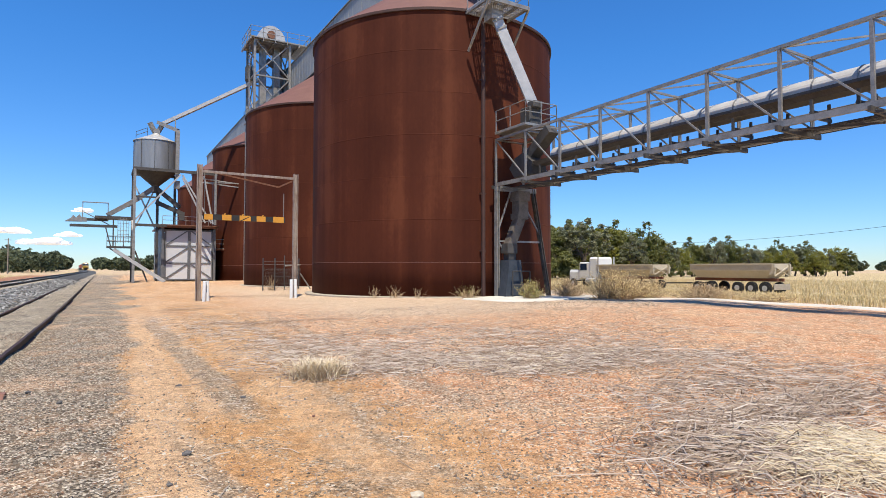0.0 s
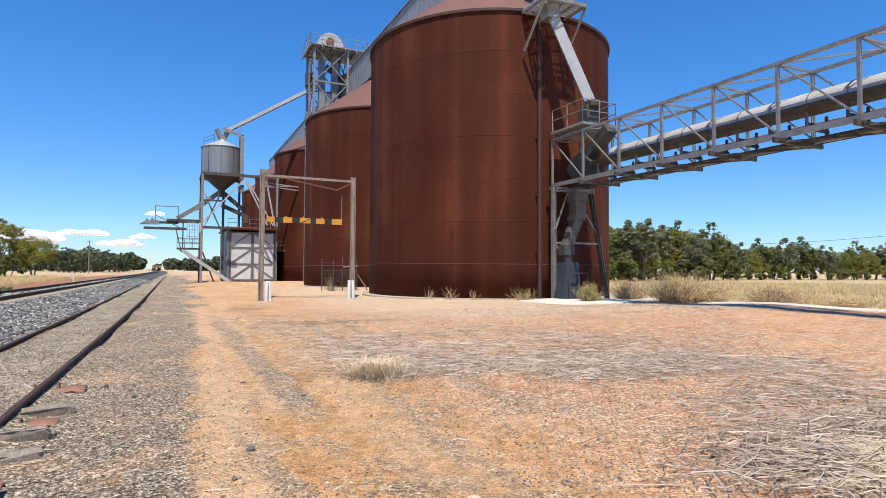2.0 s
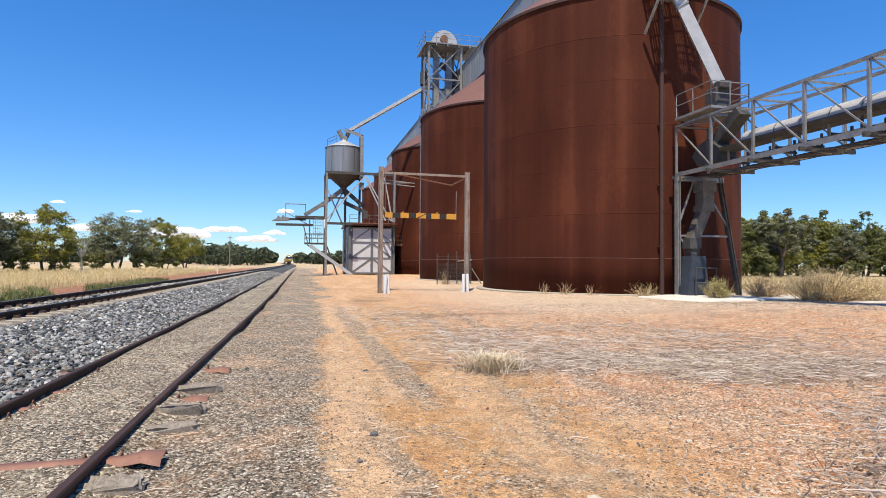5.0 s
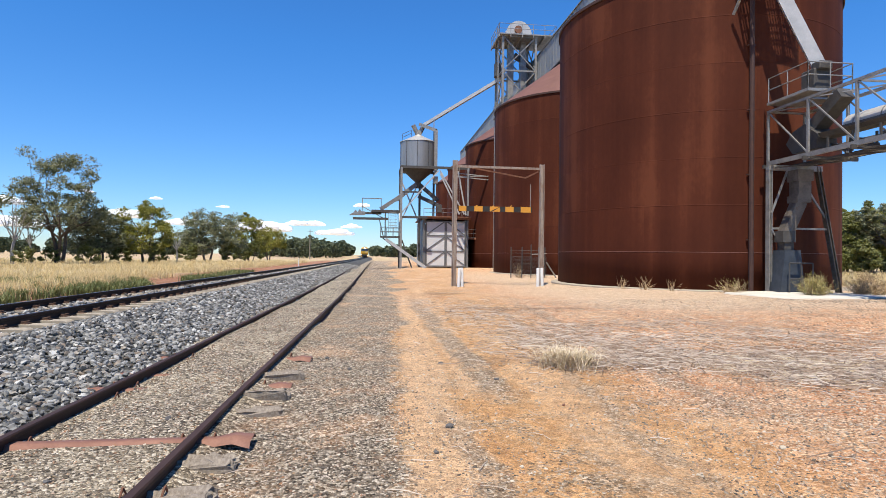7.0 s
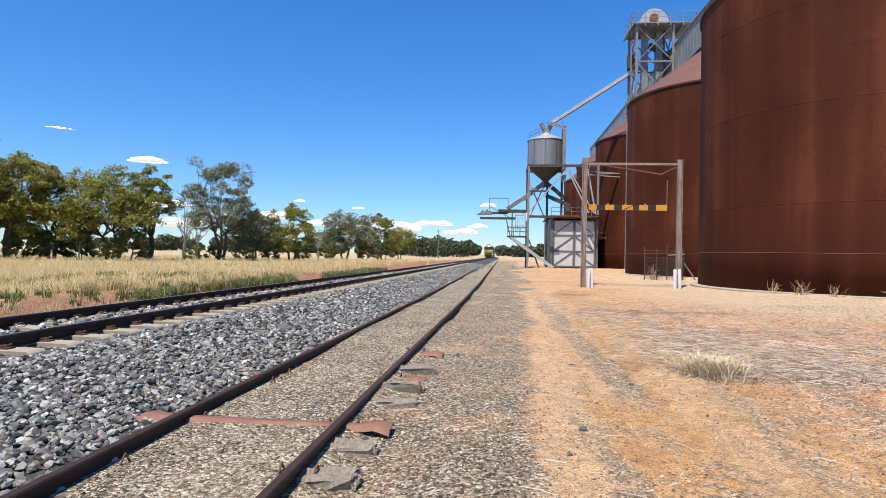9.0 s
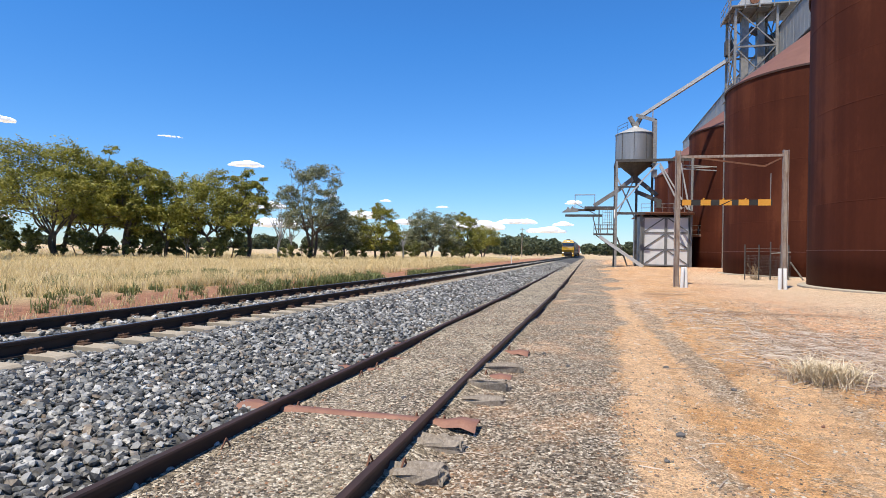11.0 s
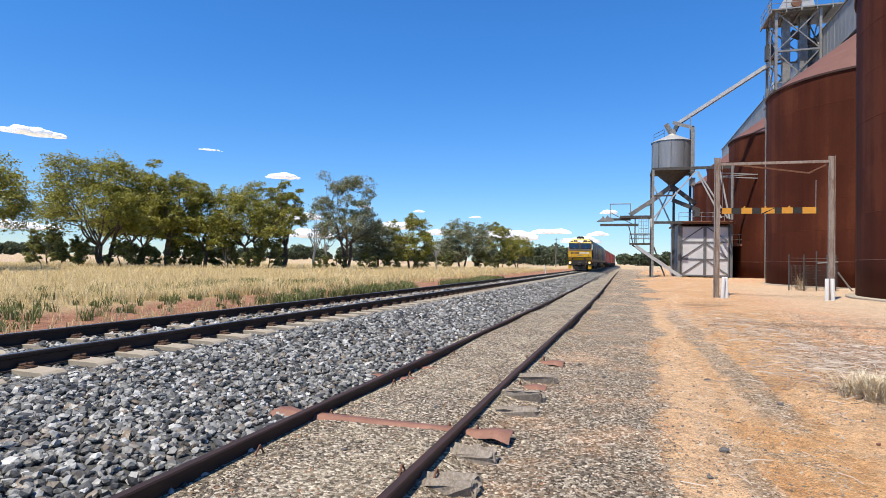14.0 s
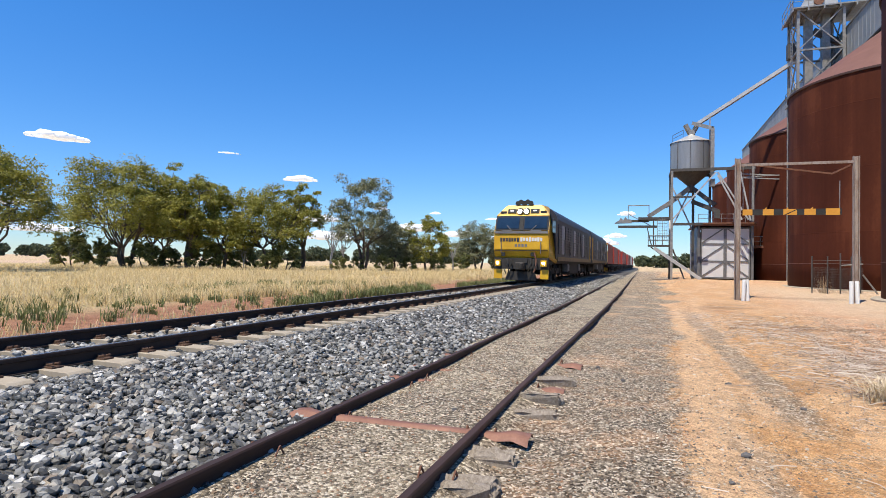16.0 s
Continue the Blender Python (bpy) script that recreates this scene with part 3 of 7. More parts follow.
def build_tracks():
    main = empty("main_line_track", pose(0, 0, 0), "main railway line of dark rails on concrete sleepers", "railway track")
    for s in (-1, 1):
        part("rail", rail_mesh("rail", MAIN_X + s * GAUGE / 2, MAIN_Z, RAIL_DARK), None, main, "dark steel rail with a bright worn head")
    bm = B()
    extrude(bm, [(-1.27, 0), (1.27, 0), (1.27, 0.10), (1.22, 0.13), (0.45, 0.13), (0.2, 0.10), (-0.2, 0.10), (-0.45, 0.13), (-1.22, 0.13), (-1.27, 0.10)], -0.125, 0.125)
    bmesh.ops.bevel(bm, geom=[e for e in bm.edges], offset=0.008, segments=1, affect="EDGES")
    sleeper = finish(bm, "sleeper", CONCRETE)
    bm = B()
    for w in (-0.035, 0.035):
        tube(bm, (-0.07, w, 0.03), (0.05, w, 0.055), 0.012, n=6)
    tube(bm, (-0.06, -0.04, 0.045), (-0.06, 0.04, 0.045), 0.014, n=6)
    box(bm, (0.0, 0, 0.012), (0.14, 0.13, 0.024))
    clip = finish(bm, "rail_clip", surf("brown_clip_steel", (0.07, 0.035, 0.022), (0.16, 0.085, 0.05), 20, 0.8))
    for i in range(-8, 130):
        y = 0.2 + i * 0.6
        o = part("sleeper", sleeper, None, main)
        o.matrix_basis = pose(MAIN_X + bend(y), y, 0.22, 0, 0, random.uniform(-0.6, 0.6))
        if -1 <= i < 44:
            for s in (-1, 1):
                for t in (-1, 1):
                    c = part("rail_clip", clip, None, main)
                    c.matrix_basis = pose(MAIN_X + bend(y) + s * GAUGE / 2 + t * 0.10, y, 0.345, 0, 0, 0 if t > 0 else 180)
    side = empty("siding_track", pose(0, 0, 0), "disused siding of rust-brown rails half buried in gravel", "railway track")
    for s in (-1, 1):
        part("rail", rail_mesh("rail", SIDE_X + s * SIDE_GAUGE / 2, SIDE_Z, RAIL_SIDE, 0.009, side_bend), None, side, "rust-brown rail, slightly crooked")
    # pressed steel sleepers with turned-down ends, and split timber ones
    bm = B()
    n = 16
    for i in range(n + 1):
        u = -1.17 + 2.34 * i / n
        w, h = 0.075, 0.038
        if abs(u) > 0.95:
            w, h = 0.075 + (abs(u) - 0.95) * 0.35, 0.038 + 0.03 * math.sin((abs(u) - 0.95) * 14)
        for a, z in ((-w, h - 0.05), (-w * 0.62, h), (w * 0.62, h), (w, h - 0.05)):
            bm.verts.new((u, a, z))
    bm.verts.ensure_lookup_table()
    for i in range(n):
        for k in range(3):
            bm.faces.new((bm.verts[i * 4 + k], bm.verts[i * 4 + k + 1], bm.verts[i * 4 + k + 5], bm.verts[i * 4 + k + 4]))
    steel = finish(bm, "steel_sleeper", STRAP, True)
    rng = random.Random(8)
    for k, (y, end, dz, turn) in enumerate(((7.45, 1.24, 0.02, 3), (6.50, 1.22, 0.035, -2), (5.80, 1.26, -0.015, 5), (4.55, 1.14, -0.015, -3), (3.85, 1.15, -0.02, 2),
                                            (7.85, 1.10, -0.03, -4), (2.75, 1.2, -0.03, 0))):
        bm = B()
        extrude(bm, [(0.72, -0.1), (end, -0.1), (end + 0.02, 0.0), (end - 0.02, 0.06), (0.72, 0.03)], -0.085, 0.085)
        bmesh.ops.subdivide_edges(bm, edges=bm.edges[:], cuts=4, use_grid_fill=True)
        for v in bm.verts:
            v.co += Vector((rng.uniform(-0.03, 0.02), rng.uniform(-0.018, 0.018), rng.uniform(-0.018, 0.010)))
            v.co.z += 0.02 * math.sin(v.co.y * 60 + k)
        o = part("timber_sleeper", bm, GREY_WOOD, side, "grey split end of a buried timber sleeper")
        o.matrix_basis = pose(SIDE_X + side_bend(y), y, dz, 0, 0, turn)
    for y, dz, turn in ((4.97, 0.005, 0.8), (7.02, -0.028, 3.0), (8.98, -0.035, -1.0), (7.75, -0.034, -5)):
        o = part("steel_sleeper", steel, None, side, "rust-red pressed steel sleeper with turned-down ends")
        o.matrix_basis = pose(SIDE_X + side_bend(y), y, dz, 0, 0, turn)
    bm = B()
    tube(bm, (0, -0.05, 0.02), (0.02, 0.0, 0.12), 0.008, n=6)
    tube(bm, (0.02, 0.0, 0.12), (0.03, 0.05, 0.03), 0.008, n=6)
    box(bm, (0.0, 0, 0.01), (0.12, 0.12, 0.03))
    spike = finish(bm, "dog_spike", RUSTBAR)
    for y in (4.97, 7.02, 8.98, 6.5, 3.85):
        for s in (-1, 1):
            for t in (-1, 1):
                o = part("dog_spike", spike, None, side)
                o.matrix_basis = pose(SIDE_X + side_bend(y) + s * SIDE_GAUGE / 2 + t * 0.11, y + 0.06, -0.05, 0, 0, 0 if t > 0 else 180)


build_ballast()
build_stones()
build_tracks()


# ---- silos ----
def build_silo(y):
    th = empty("grain_silo", pose(SILO_X, y, 0), "tall round rust-brown steel grain silo with a conical roof", "silo", "row of grain silos")
    bm = B()
    lathe(bm, [(SILO_R - 0.05, -0.1), (SILO_R, -0.1), (SILO_R, 1.90)], 128)
    lathe(bm, [(SILO_R - 0.004, 1.90)] + [(SILO_R - 0.004 - 0.003 * (k % 2), 1.90 + (SILO_H - 1.9) * k / 6) for k in range(1, 7)], 128)
    part("wall", bm, RUST_WALL, th, smooth=True)
    bm = B()
    for k in range(1, 6):
        z = 1.90 + (SILO_H - 1.9) * k / 6
        lathe(bm, [(SILO_R - 0.012, z - 0.03), (SILO_R + 0.001, z - 0.01), (SILO_R + 0.001, z + 0.01), (SILO_R - 0.012, z + 0.03)], 128)
    part("seam_ring", bm, RUST_WALL, th)
    bm = B()
    lathe(bm, [(SILO_R - 0.01, 1.885), (SILO_R + 0.012, 1.892), (SILO_R + 0.012, 1.908), (SILO_R - 0.01, 1.915)], 128)
    part("base_weld", bm, RUST_ROOF, th)
    bm = B()
    lathe(bm, [(SILO_R + 0.03, SILO_H - 0.16), (SILO_R + 0.09, SILO_H - 0.14), (SILO_R + 0.09, SILO_H), (SILO_R - 0.1, SILO_H + 0.03)], 128)
    part("eaves_rim", bm, RUST_LIP, th)
    bm = B()
    lathe(bm, [(SILO_R + 0.02, SILO_H + 0.01), (1.2, SILO_H + 4.75), (0.01, SILO_H + 4.9)], 64)
    part("roof", bm, RUST_ROOF, th)
    bm = B()
    lathe(bm, [(SILO_R - 0.1, -0.12), (SILO_R + 0.42, -0.12), (SILO_R + 0.42, 0.10), (SILO_R + 0.36, 0.14), (SILO_R - 0.1, 0.14)], 96)
    part("footing", bm, CONCRETE, th, "pale concrete ring footing")
    return th


for y in SILO_Y:
    build_silo(y)


def build_gallery():
    th = empty("roof_gallery", pose(SILO_X, 0, 0), "grey sheet-clad conveyor gallery along the silo tops", "conveyor gallery")
    y0, y1, z0, z1 = 24.2, 118.0, 20.15, 23.2
    for s, nm in ((-1, "side_cladding"), (1, "side_cladding")):
        bm = B()
        box(bm, (s * 1.45, (y0 + y1) / 2, (z0 + z1) / 2), (0.08, y1 - y0, z1 - z0))
        for k in range(int((y1 - y0) / 0.9)):
            box(bm, (s * 1.495, y0 + 0.3 + k * 0.9, (z0 + z1) / 2), (0.03, 0.05, z1 - z0 - 0.1))
        part(nm, bm, CLAD, th)
    bm = B()
    extrude(bm, [(-1.6, z1), (0, z1 + 0.42), (1.6, z1), (1.6, z1 - 0.07), (0, z1 + 0.35), (-1.6, z1 - 0.07)], y0 - 0.2, y1 + 0.2)
    part("roof", bm, CLAD, th)
    bm = B()
    box(bm, (0, (y0 + y1) / 2, z0 - 0.06), (2.9, y1 - y0, 0.12))
    part("floor", bm, GALV_DARK, th)
    bm = B()
    for y in (y0, y1):
        box(bm, (0, y, (z0 + z1) / 2), (2.82, 0.06, z1 - z0))
    part("end_wall", bm, CLAD, th)
    for y in SILO_Y:
        bm = B()
        for dy in (-3.4, 3.4):
            for s in (-1, 1):
                beam(bm, (s * 1.2, y + dy, 17.2), (s * 1.2, y + dy, z0 - 0.1), 0.2, 0.2)
        part("trestle", bm, GALV_DARK, th)


build_gallery()


# ---- conveyor bridge beside the first silo ----
def handrail(bm, pts, h=1.05, r=0.024, gap=1.3, rails=2, base=0.0):
    """Posts and rails along a run of floor points."""
    for p, q in zip(pts, pts[1:]):
        p, q = Vector(p), Vector(q)
        k = max(1, round((q - p).length / gap))
        for i in range(k + 1):
            a = p.lerp(q, i / k)
            tube(bm, a + Vector((0, 0, base)), a + Vector((0, 0, h)), r, n=6)
        for j in range(rails):
            z = Vector((0, 0, h * (1 - 0.48 * j)))
            tube(bm, p + z, q + z, r, n=6)
    return bm


# rust-stained brown-grey steel, darkened further for the shade round the chute
CHUTE = surf("stained_shaded_steel", (0.10, 0.085, 0.07), (0.22, 0.19, 0.16), 3, 0.6, 0.3, 0.1, 25, c3=(0.16, 0.08, 0.05))


def build_bridge():
    th = empty("conveyor_bridge", pose(0, 0, 0), "galvanised lattice conveyor bridge with a covered belt", "conveyor")
    xn, xf, z0, z1, y1, pan, k = 17.6, 19.4, 5.95, 8.3, 24.25, 2.44, 12
    y0 = y1 - pan * k
    for x, lab in ((xn, ""), (xf, "")):
        bm = B()
        beam(bm, (x, y1, z1), (x, y0, z1), 0.11, 0.11)
        part("top_chord", bm, GALV, th)
        bm = B()
        beam(bm, (x, y1, z0), (x, y0, z0), 0.10, 0.19)
        part("bottom_chord", bm, GALV, th)
        for i in range(k + 1):
            y = y1 - pan * i
            bm = B()
            beam(bm, (x, y, z0 - 0.15), (x, y, z1 + 0.06), 0.095, 0.095)
            part("post", bm, GALV, th)
            if i < k:
                bm = B()
                beam(bm, (x, y - 0.06, z1 - 0.06), (x, y - pan + 0.06, z0 + 0.12), 0.055, 0.055)
                part("diagonal", bm, GALV, th)
    for i in range(k + 1):
        y = y1 - pan * i
        part("top_strut", beam(B(), (xn, y, z1), (xf, y, z1), 0.07, 0.07), GALV, th)
        if i < k:
            part("top_diagonal", beam(B(), (xn, y, z1), (xf, y - pan, z1), 0.05, 0.05), GALV, th)
    # floor beams, grating and bottom diagonals: underside shade put in by GALV_DARK
    for i in range(k + 1):
        y = y1 - pan * i
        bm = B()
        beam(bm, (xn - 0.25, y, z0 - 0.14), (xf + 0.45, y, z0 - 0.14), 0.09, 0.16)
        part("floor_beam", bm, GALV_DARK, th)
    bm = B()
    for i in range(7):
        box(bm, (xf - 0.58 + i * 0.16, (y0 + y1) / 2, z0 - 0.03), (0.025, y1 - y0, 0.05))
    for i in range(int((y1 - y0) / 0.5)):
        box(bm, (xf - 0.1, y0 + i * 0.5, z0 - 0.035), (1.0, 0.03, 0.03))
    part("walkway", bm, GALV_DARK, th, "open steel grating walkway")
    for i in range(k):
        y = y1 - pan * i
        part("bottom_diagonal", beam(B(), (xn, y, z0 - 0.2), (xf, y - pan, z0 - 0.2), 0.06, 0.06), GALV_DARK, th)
    # belt in its trough, under an arched cover
    bm = B()
    out = [(-0.30, 0.12), (0.30, 0.12), (0.46, 0.30), (-0.46, 0.30)]
    extrude(bm, [(18.35 + a, z0 + 0.55 + b) for a, b in out], y0, y1 - 2.6)
    part("belt_trough", bm, GALV_DARK, th, "dark belt trough")
    bm = B()
    arc = [(18.35 + 0.48 * math.cos(math.pi * i / 12), z0 + 0.86 + 0.48 * math.sin(math.pi * i / 12)) for i in range(13)]
    arc += [(18.35 + 0.455 * math.cos(math.pi * i / 12), z0 + 0.86 + 0.455 * math.sin(math.pi * i / 12)) for i in range(12, -1, -1)]
    extrude(bm, arc, y0, y1 - 3.9)
    part("belt_cover", bm, surf("chalky_pale_sheet", (0.44, 0.42, 0.385), (0.64, 0.615, 0.57), 1.5, 0.5, 0.05, 0.08, 25), th, "pale arched sheet cover over the belt", smooth=False)
    for i in range(24):
        y = y1 - 4.4 - i * 1.22
        if y > y0 + 0.3:
            bm = B()
            lathe_m = [(18.35 + 0.49 * math.cos(math.pi * j / 10), z0 + 0.86 + 0.49 * math.sin(math.pi * j / 10)) for j in range(11)]
            for (a, b), (c, d) in zip(lathe_m, lathe_m[1:]):
                beam(bm, (a, y, b), (c, y, d), 0.05, 0.02)
            part("cover_band", bm, GALV, th)
    for i in range(22):
        y = y1 - 3.2 - i * 1.22
        if y > y0:
            bm = B()
            for s in (-1, 1):
                beam(bm, (18.35 + s * 0.5, y, z0 + 0.0), (18.35 + s * 0.5, y, z0 + 0.6), 0.06, 0.08)
            beam(bm, (17.75, y, z0 + 0.1), (18.95, y, z0 + 0.1), 0.06, 0.1)
            tube(bm, (18.05, y + 0.1, z0 + 0.28), (18.65, y + 0.1, z0 + 0.28), 0.07, n=8)
            part("idler_frame", bm, GALV_DARK, th)
    bm = B()
    beam(bm, (18.35 - 0.50, y0, z0 + 0.84), (18.35 - 0.50, y1 - 3.9, z0 + 0.84), 0.05, 0.09)
    part("cover_edge", bm, GALV_DARK, th)
    # inner handrail
    bm = B()
    handrail(bm, [(xf - 0.06, y1, z0), (xf - 0.06, y0, z0)], 1.1, 0.022, 2.44)
    part("handrail", bm, GALV, th)
    # tail end hood and skirt
    bm = B()
    extrude(bm, [(-0.9, 0), (0.5, 0), (0.9, 0.5), (0.5, 0.95), (-0.2, 1.15), (-0.9, 0.6)], -0.45, 0.45, pose(18.35, 22.6, z0 + 0.25, 0, 0, 90))
    part("tail_hood", bm, GALV_DARK, th, "dark steel hood round the belt's end drum")
    # supporting frame
    for p, q in (((17.55, 24.1, -0.2), (17.55, 24.1, 5.85)), ((20.9, 23.9, -0.2), (19.9, 24.1, 5.85))):
        bm = B()
        p, q = Vector(p), Vector(q)
        for dx in (-0.07, 0.07):
            beam(bm, p + Vector((dx, 0, 0)), q + Vector((dx, 0, 0)), 0.03, 0.24)
        beam(bm, p, q, 0.14, 0.03)
        part("leg", bm, GALV if p.x < 18 else CHUTE, th)
    bm = B()
    beam(bm, (17.45, 24.1, 5.75), (20.1, 24.1, 5.75), 0.18, 0.24)
    part("cap_beam", bm, GALV, th)
    bm = B()
    beam(bm, (17.6, 24.0, 3.0), (20.35, 24.0, 3.0), 0.07, 0.09)
    beam(bm, (17.6, 24.0, 2.95), (19.3, 23.8, 0.1), 0.06, 0.06)
    beam(bm, (17.6, 24.0, 3.7), (18.35, 24.0, 5.6), 0.06, 0.08)
    beam(bm, (20.25, 24.0, 3.5), (19.2, 24.0, 5.0), 0.06, 0.08)
    part("leg_bracing", bm, GALV, th)
    bm = B()
    for y in (y0 + 2.0,):
        for x in (xn, xf):
            beam(bm, (x, y, -0.2), (x, y, z0 - 0.2), 0.2, 0.2)
    part("rear_leg", bm, GALV, th)
    # drop chute down to the boot
    ch = empty("grain_chute", pose(0, 0, 0), "dented grey steel chute dropping to a floor boot", "chute")
    bm = B()
    box(bm, (18.75, 23.7, 5.35), (0.75, 0.7, 0.5))
    box(bm, (18.75, 23.7, 4.75), (0.6, 0.6, 0.75))
    box(bm, (18.7, 23.7, 4.3), (0.66, 0.66, 0.3))
    part("drop_head", bm, CHUTE, ch)
    bm = B()
    beam(bm, (18.7, 23.7, 4.2), (18.05, 23.75, 2.7), 0.5, 0.46)
    part("spout", bm, CHUTE, ch)
    bm = B()
    box(bm, (18.05, 23.75, 2.62), (0.62, 0.6, 0.5))
    box(bm, (18.1, 23.75, 2.2), (0.45, 0.45, 0.4))
    part("valve_box", bm, GALV_DARK, ch)
    bm = B()
    extrude(bm, [(-0.62, 0), (0.62, 0), (0.42, 1.55), (0.36, 2.0), (-0.36, 2.0), (-0.42, 1.55)], -0.4, 0.4, pose(18.15, 23.75, 0.02))
    part("boot", bm, surf("blue_grey_steel", (0.035, 0.045, 0.06), (0.08, 0.095, 0.12), 3, 0.6, 0.2), ch, "blue-grey steel boot hopper")
    bm = B()
    handrail(bm, [(17.8, 23.1, 0), (18.9, 23.1, 0)], 1.45, 0.03, 0.5)
    part("guard_rail", bm, GALV_DARK, ch)
    return th


build_bridge()


def build_transfer():
    """The platform over the bridge's end, the steep chute from the silo's eaves and the eaves platform."""
    th = empty("transfer_platform", pose(0, 0, 0), "small railed steel platform over the bridge's end", "platform")
    bm = B()
    box(bm, (18.5, 22.9, 8.62), (2.1, 2.5, 0.12))
    part("deck", bm, GALV, th)
    bm = B()
    handrail(bm, [(17.5, 24.1, 8.68), (17.5, 21.7, 8.68), (19.5, 21.7, 8.68), (19.5, 24.1, 8.68)], 1.1, 0.026, 1.2)
    part("handrail", bm, GALV, th)
    bm = B()
    box(bm, (18.45, 22.45, 9.2), (0.75, 0.8, 0.95), None, 0.05)
    box(bm, (18.45, 22.1, 9.75), (0.6, 0.5, 0.35), None, 0.04)
    part("gearbox", bm, GALV_DARK, th)
    bm = B()
    extrude(bm, [(-0.3, 0), (0.3, 0), (0.3, 0.5), (-0.3, 0.5)], -0.9, 0.9, pose(18.4, 21.4, 7.55, -35))
    part("feed_spout", bm, GALV_DARK, th)
    ch = empty("steep_chute", pose(0, 0, 0), "long pale box chute from the silo eaves", "chute")
    bm = B()
    beam(bm, (17.2, 23.6, 14.4), (18.7, 22.45, 9.7), 0.44, 0.5)
    part("box_duct", bm, GALV_LIGHT, ch)
    for u in (0.03, 0.12, 0.97):
        bm = B()
        p = Vector((17.2, 23.6, 14.4)).lerp(Vector((18.7, 22.45, 9.7)), u)
        d = (Vector((18.7, 22.45, 9.7)) - Vector((17.2, 23.6, 14.4))).normalized() * 0.05
        beam(bm, p - d, p + d, 0.52, 0.58)
        part("flange", bm, GALV, ch)
    bm = B()
    box(bm, (17.1, 23.75, 14.7), (0.7, 0.7, 0.8))
    part("head_box", bm, GALV, ch)
    pl = empty("eaves_platform", pose(0, 0, 0), "railed steel platform hung from the silo eaves", "platform")
    bm = B()
    for i in range(21):
        box(bm, (16.19 + i * 0.126, 23.9, 15.1), (0.05, 2.0, 0.06))
    for i in range(7):
        box(bm, (17.45, 22.95 + i * 0.31, 15.06), (2.6, 0.04, 0.04))
    part("deck", bm, GALV_LIGHT, pl, "pale open grating deck")
    for i in range(5):
        part("joist", beam(B(), (16.2 + i * 0.62, 22.85, 15.0), (16.2 + i * 0.62, 24.95, 15.0), 0.08, 0.14), GALV, pl)
    for a, b in (((16.15, 22.9, 15.0), (18.75, 22.9, 15.0)), ((16.15, 24.8, 15.0), (18.75, 24.8, 15.0))):
        part("edge_beam", beam(B(), a, b, 0.1, 0.2), GALV, pl)
    part("knee_brace", beam(B(), (16.2, 22.9, 14.95), (16.2, 24.75, 12.9), 0.1, 0.1), GALV, pl)
    part("knee_brace", beam(B(), (18.7, 22.9, 14.95), (18.7, 24.6, 12.9), 0.1, 0.1), GALV, pl)
    bm = B()
    handrail(bm, [(16.2, 24.8, 15.15), (16.2, 22.9, 15.15), (18.7, 22.9, 15.15), (18.7, 24.8, 15.15)], 1.1, 0.026, 0.9)
    part("handrail", bm, GALV, pl)
    # dark pipe and brackets added to draw the upright shadow strip on the wall
    dn = empty("shadow_strip_pipe", pose(0, 0, 0), "thin dark pipe added for the shadow strip on the silo wall", "pipe")
    bm = B()
    tube(bm, (17.05, 24.62, -0.1), (17.05, 24.62, 14.6), 0.11, n=8)
    part("pipe", bm, RUST_LIP, dn)
    for z in (2.5, 5.5, 8.5, 11.5):
        bm = B()
        box(bm, (17.05, 24.68, z), (0.34, 0.14, 0.06))
        part("bracket", bm, RUST_LIP, dn)
    return th


build_transfer()


# ---- elevator tower between the second and third silo ----
def lattice(parent, x0, x1, y0, y1, levels, w=0.16, d=0.1):
    """Girts and diagonals round four legs, each a part."""
    for k, (za, zb) in enumerate(zip(levels, levels[1:])):
        for (ax, ay), (bx, by) in (((x0, y0), (x1, y0)), ((x1, y0), (x1, y1)), ((x1, y1), (x0, y1)), ((x0, y1), (x0, y0))):
            part("girt", beam(B(), (ax, ay, zb), (bx, by, zb), w, w), GALV, parent)
            if k % 2:
                ax, bx, ay, by = bx, ax, by, ay
            part("diagonal", beam(B(), (ax, ay, za), (bx, by, zb), d, d), GALV, parent)
            if za > 13:
                part("diagonal", beam(B(), (bx, by, za), (ax, ay, zb), d, d), GALV, parent)


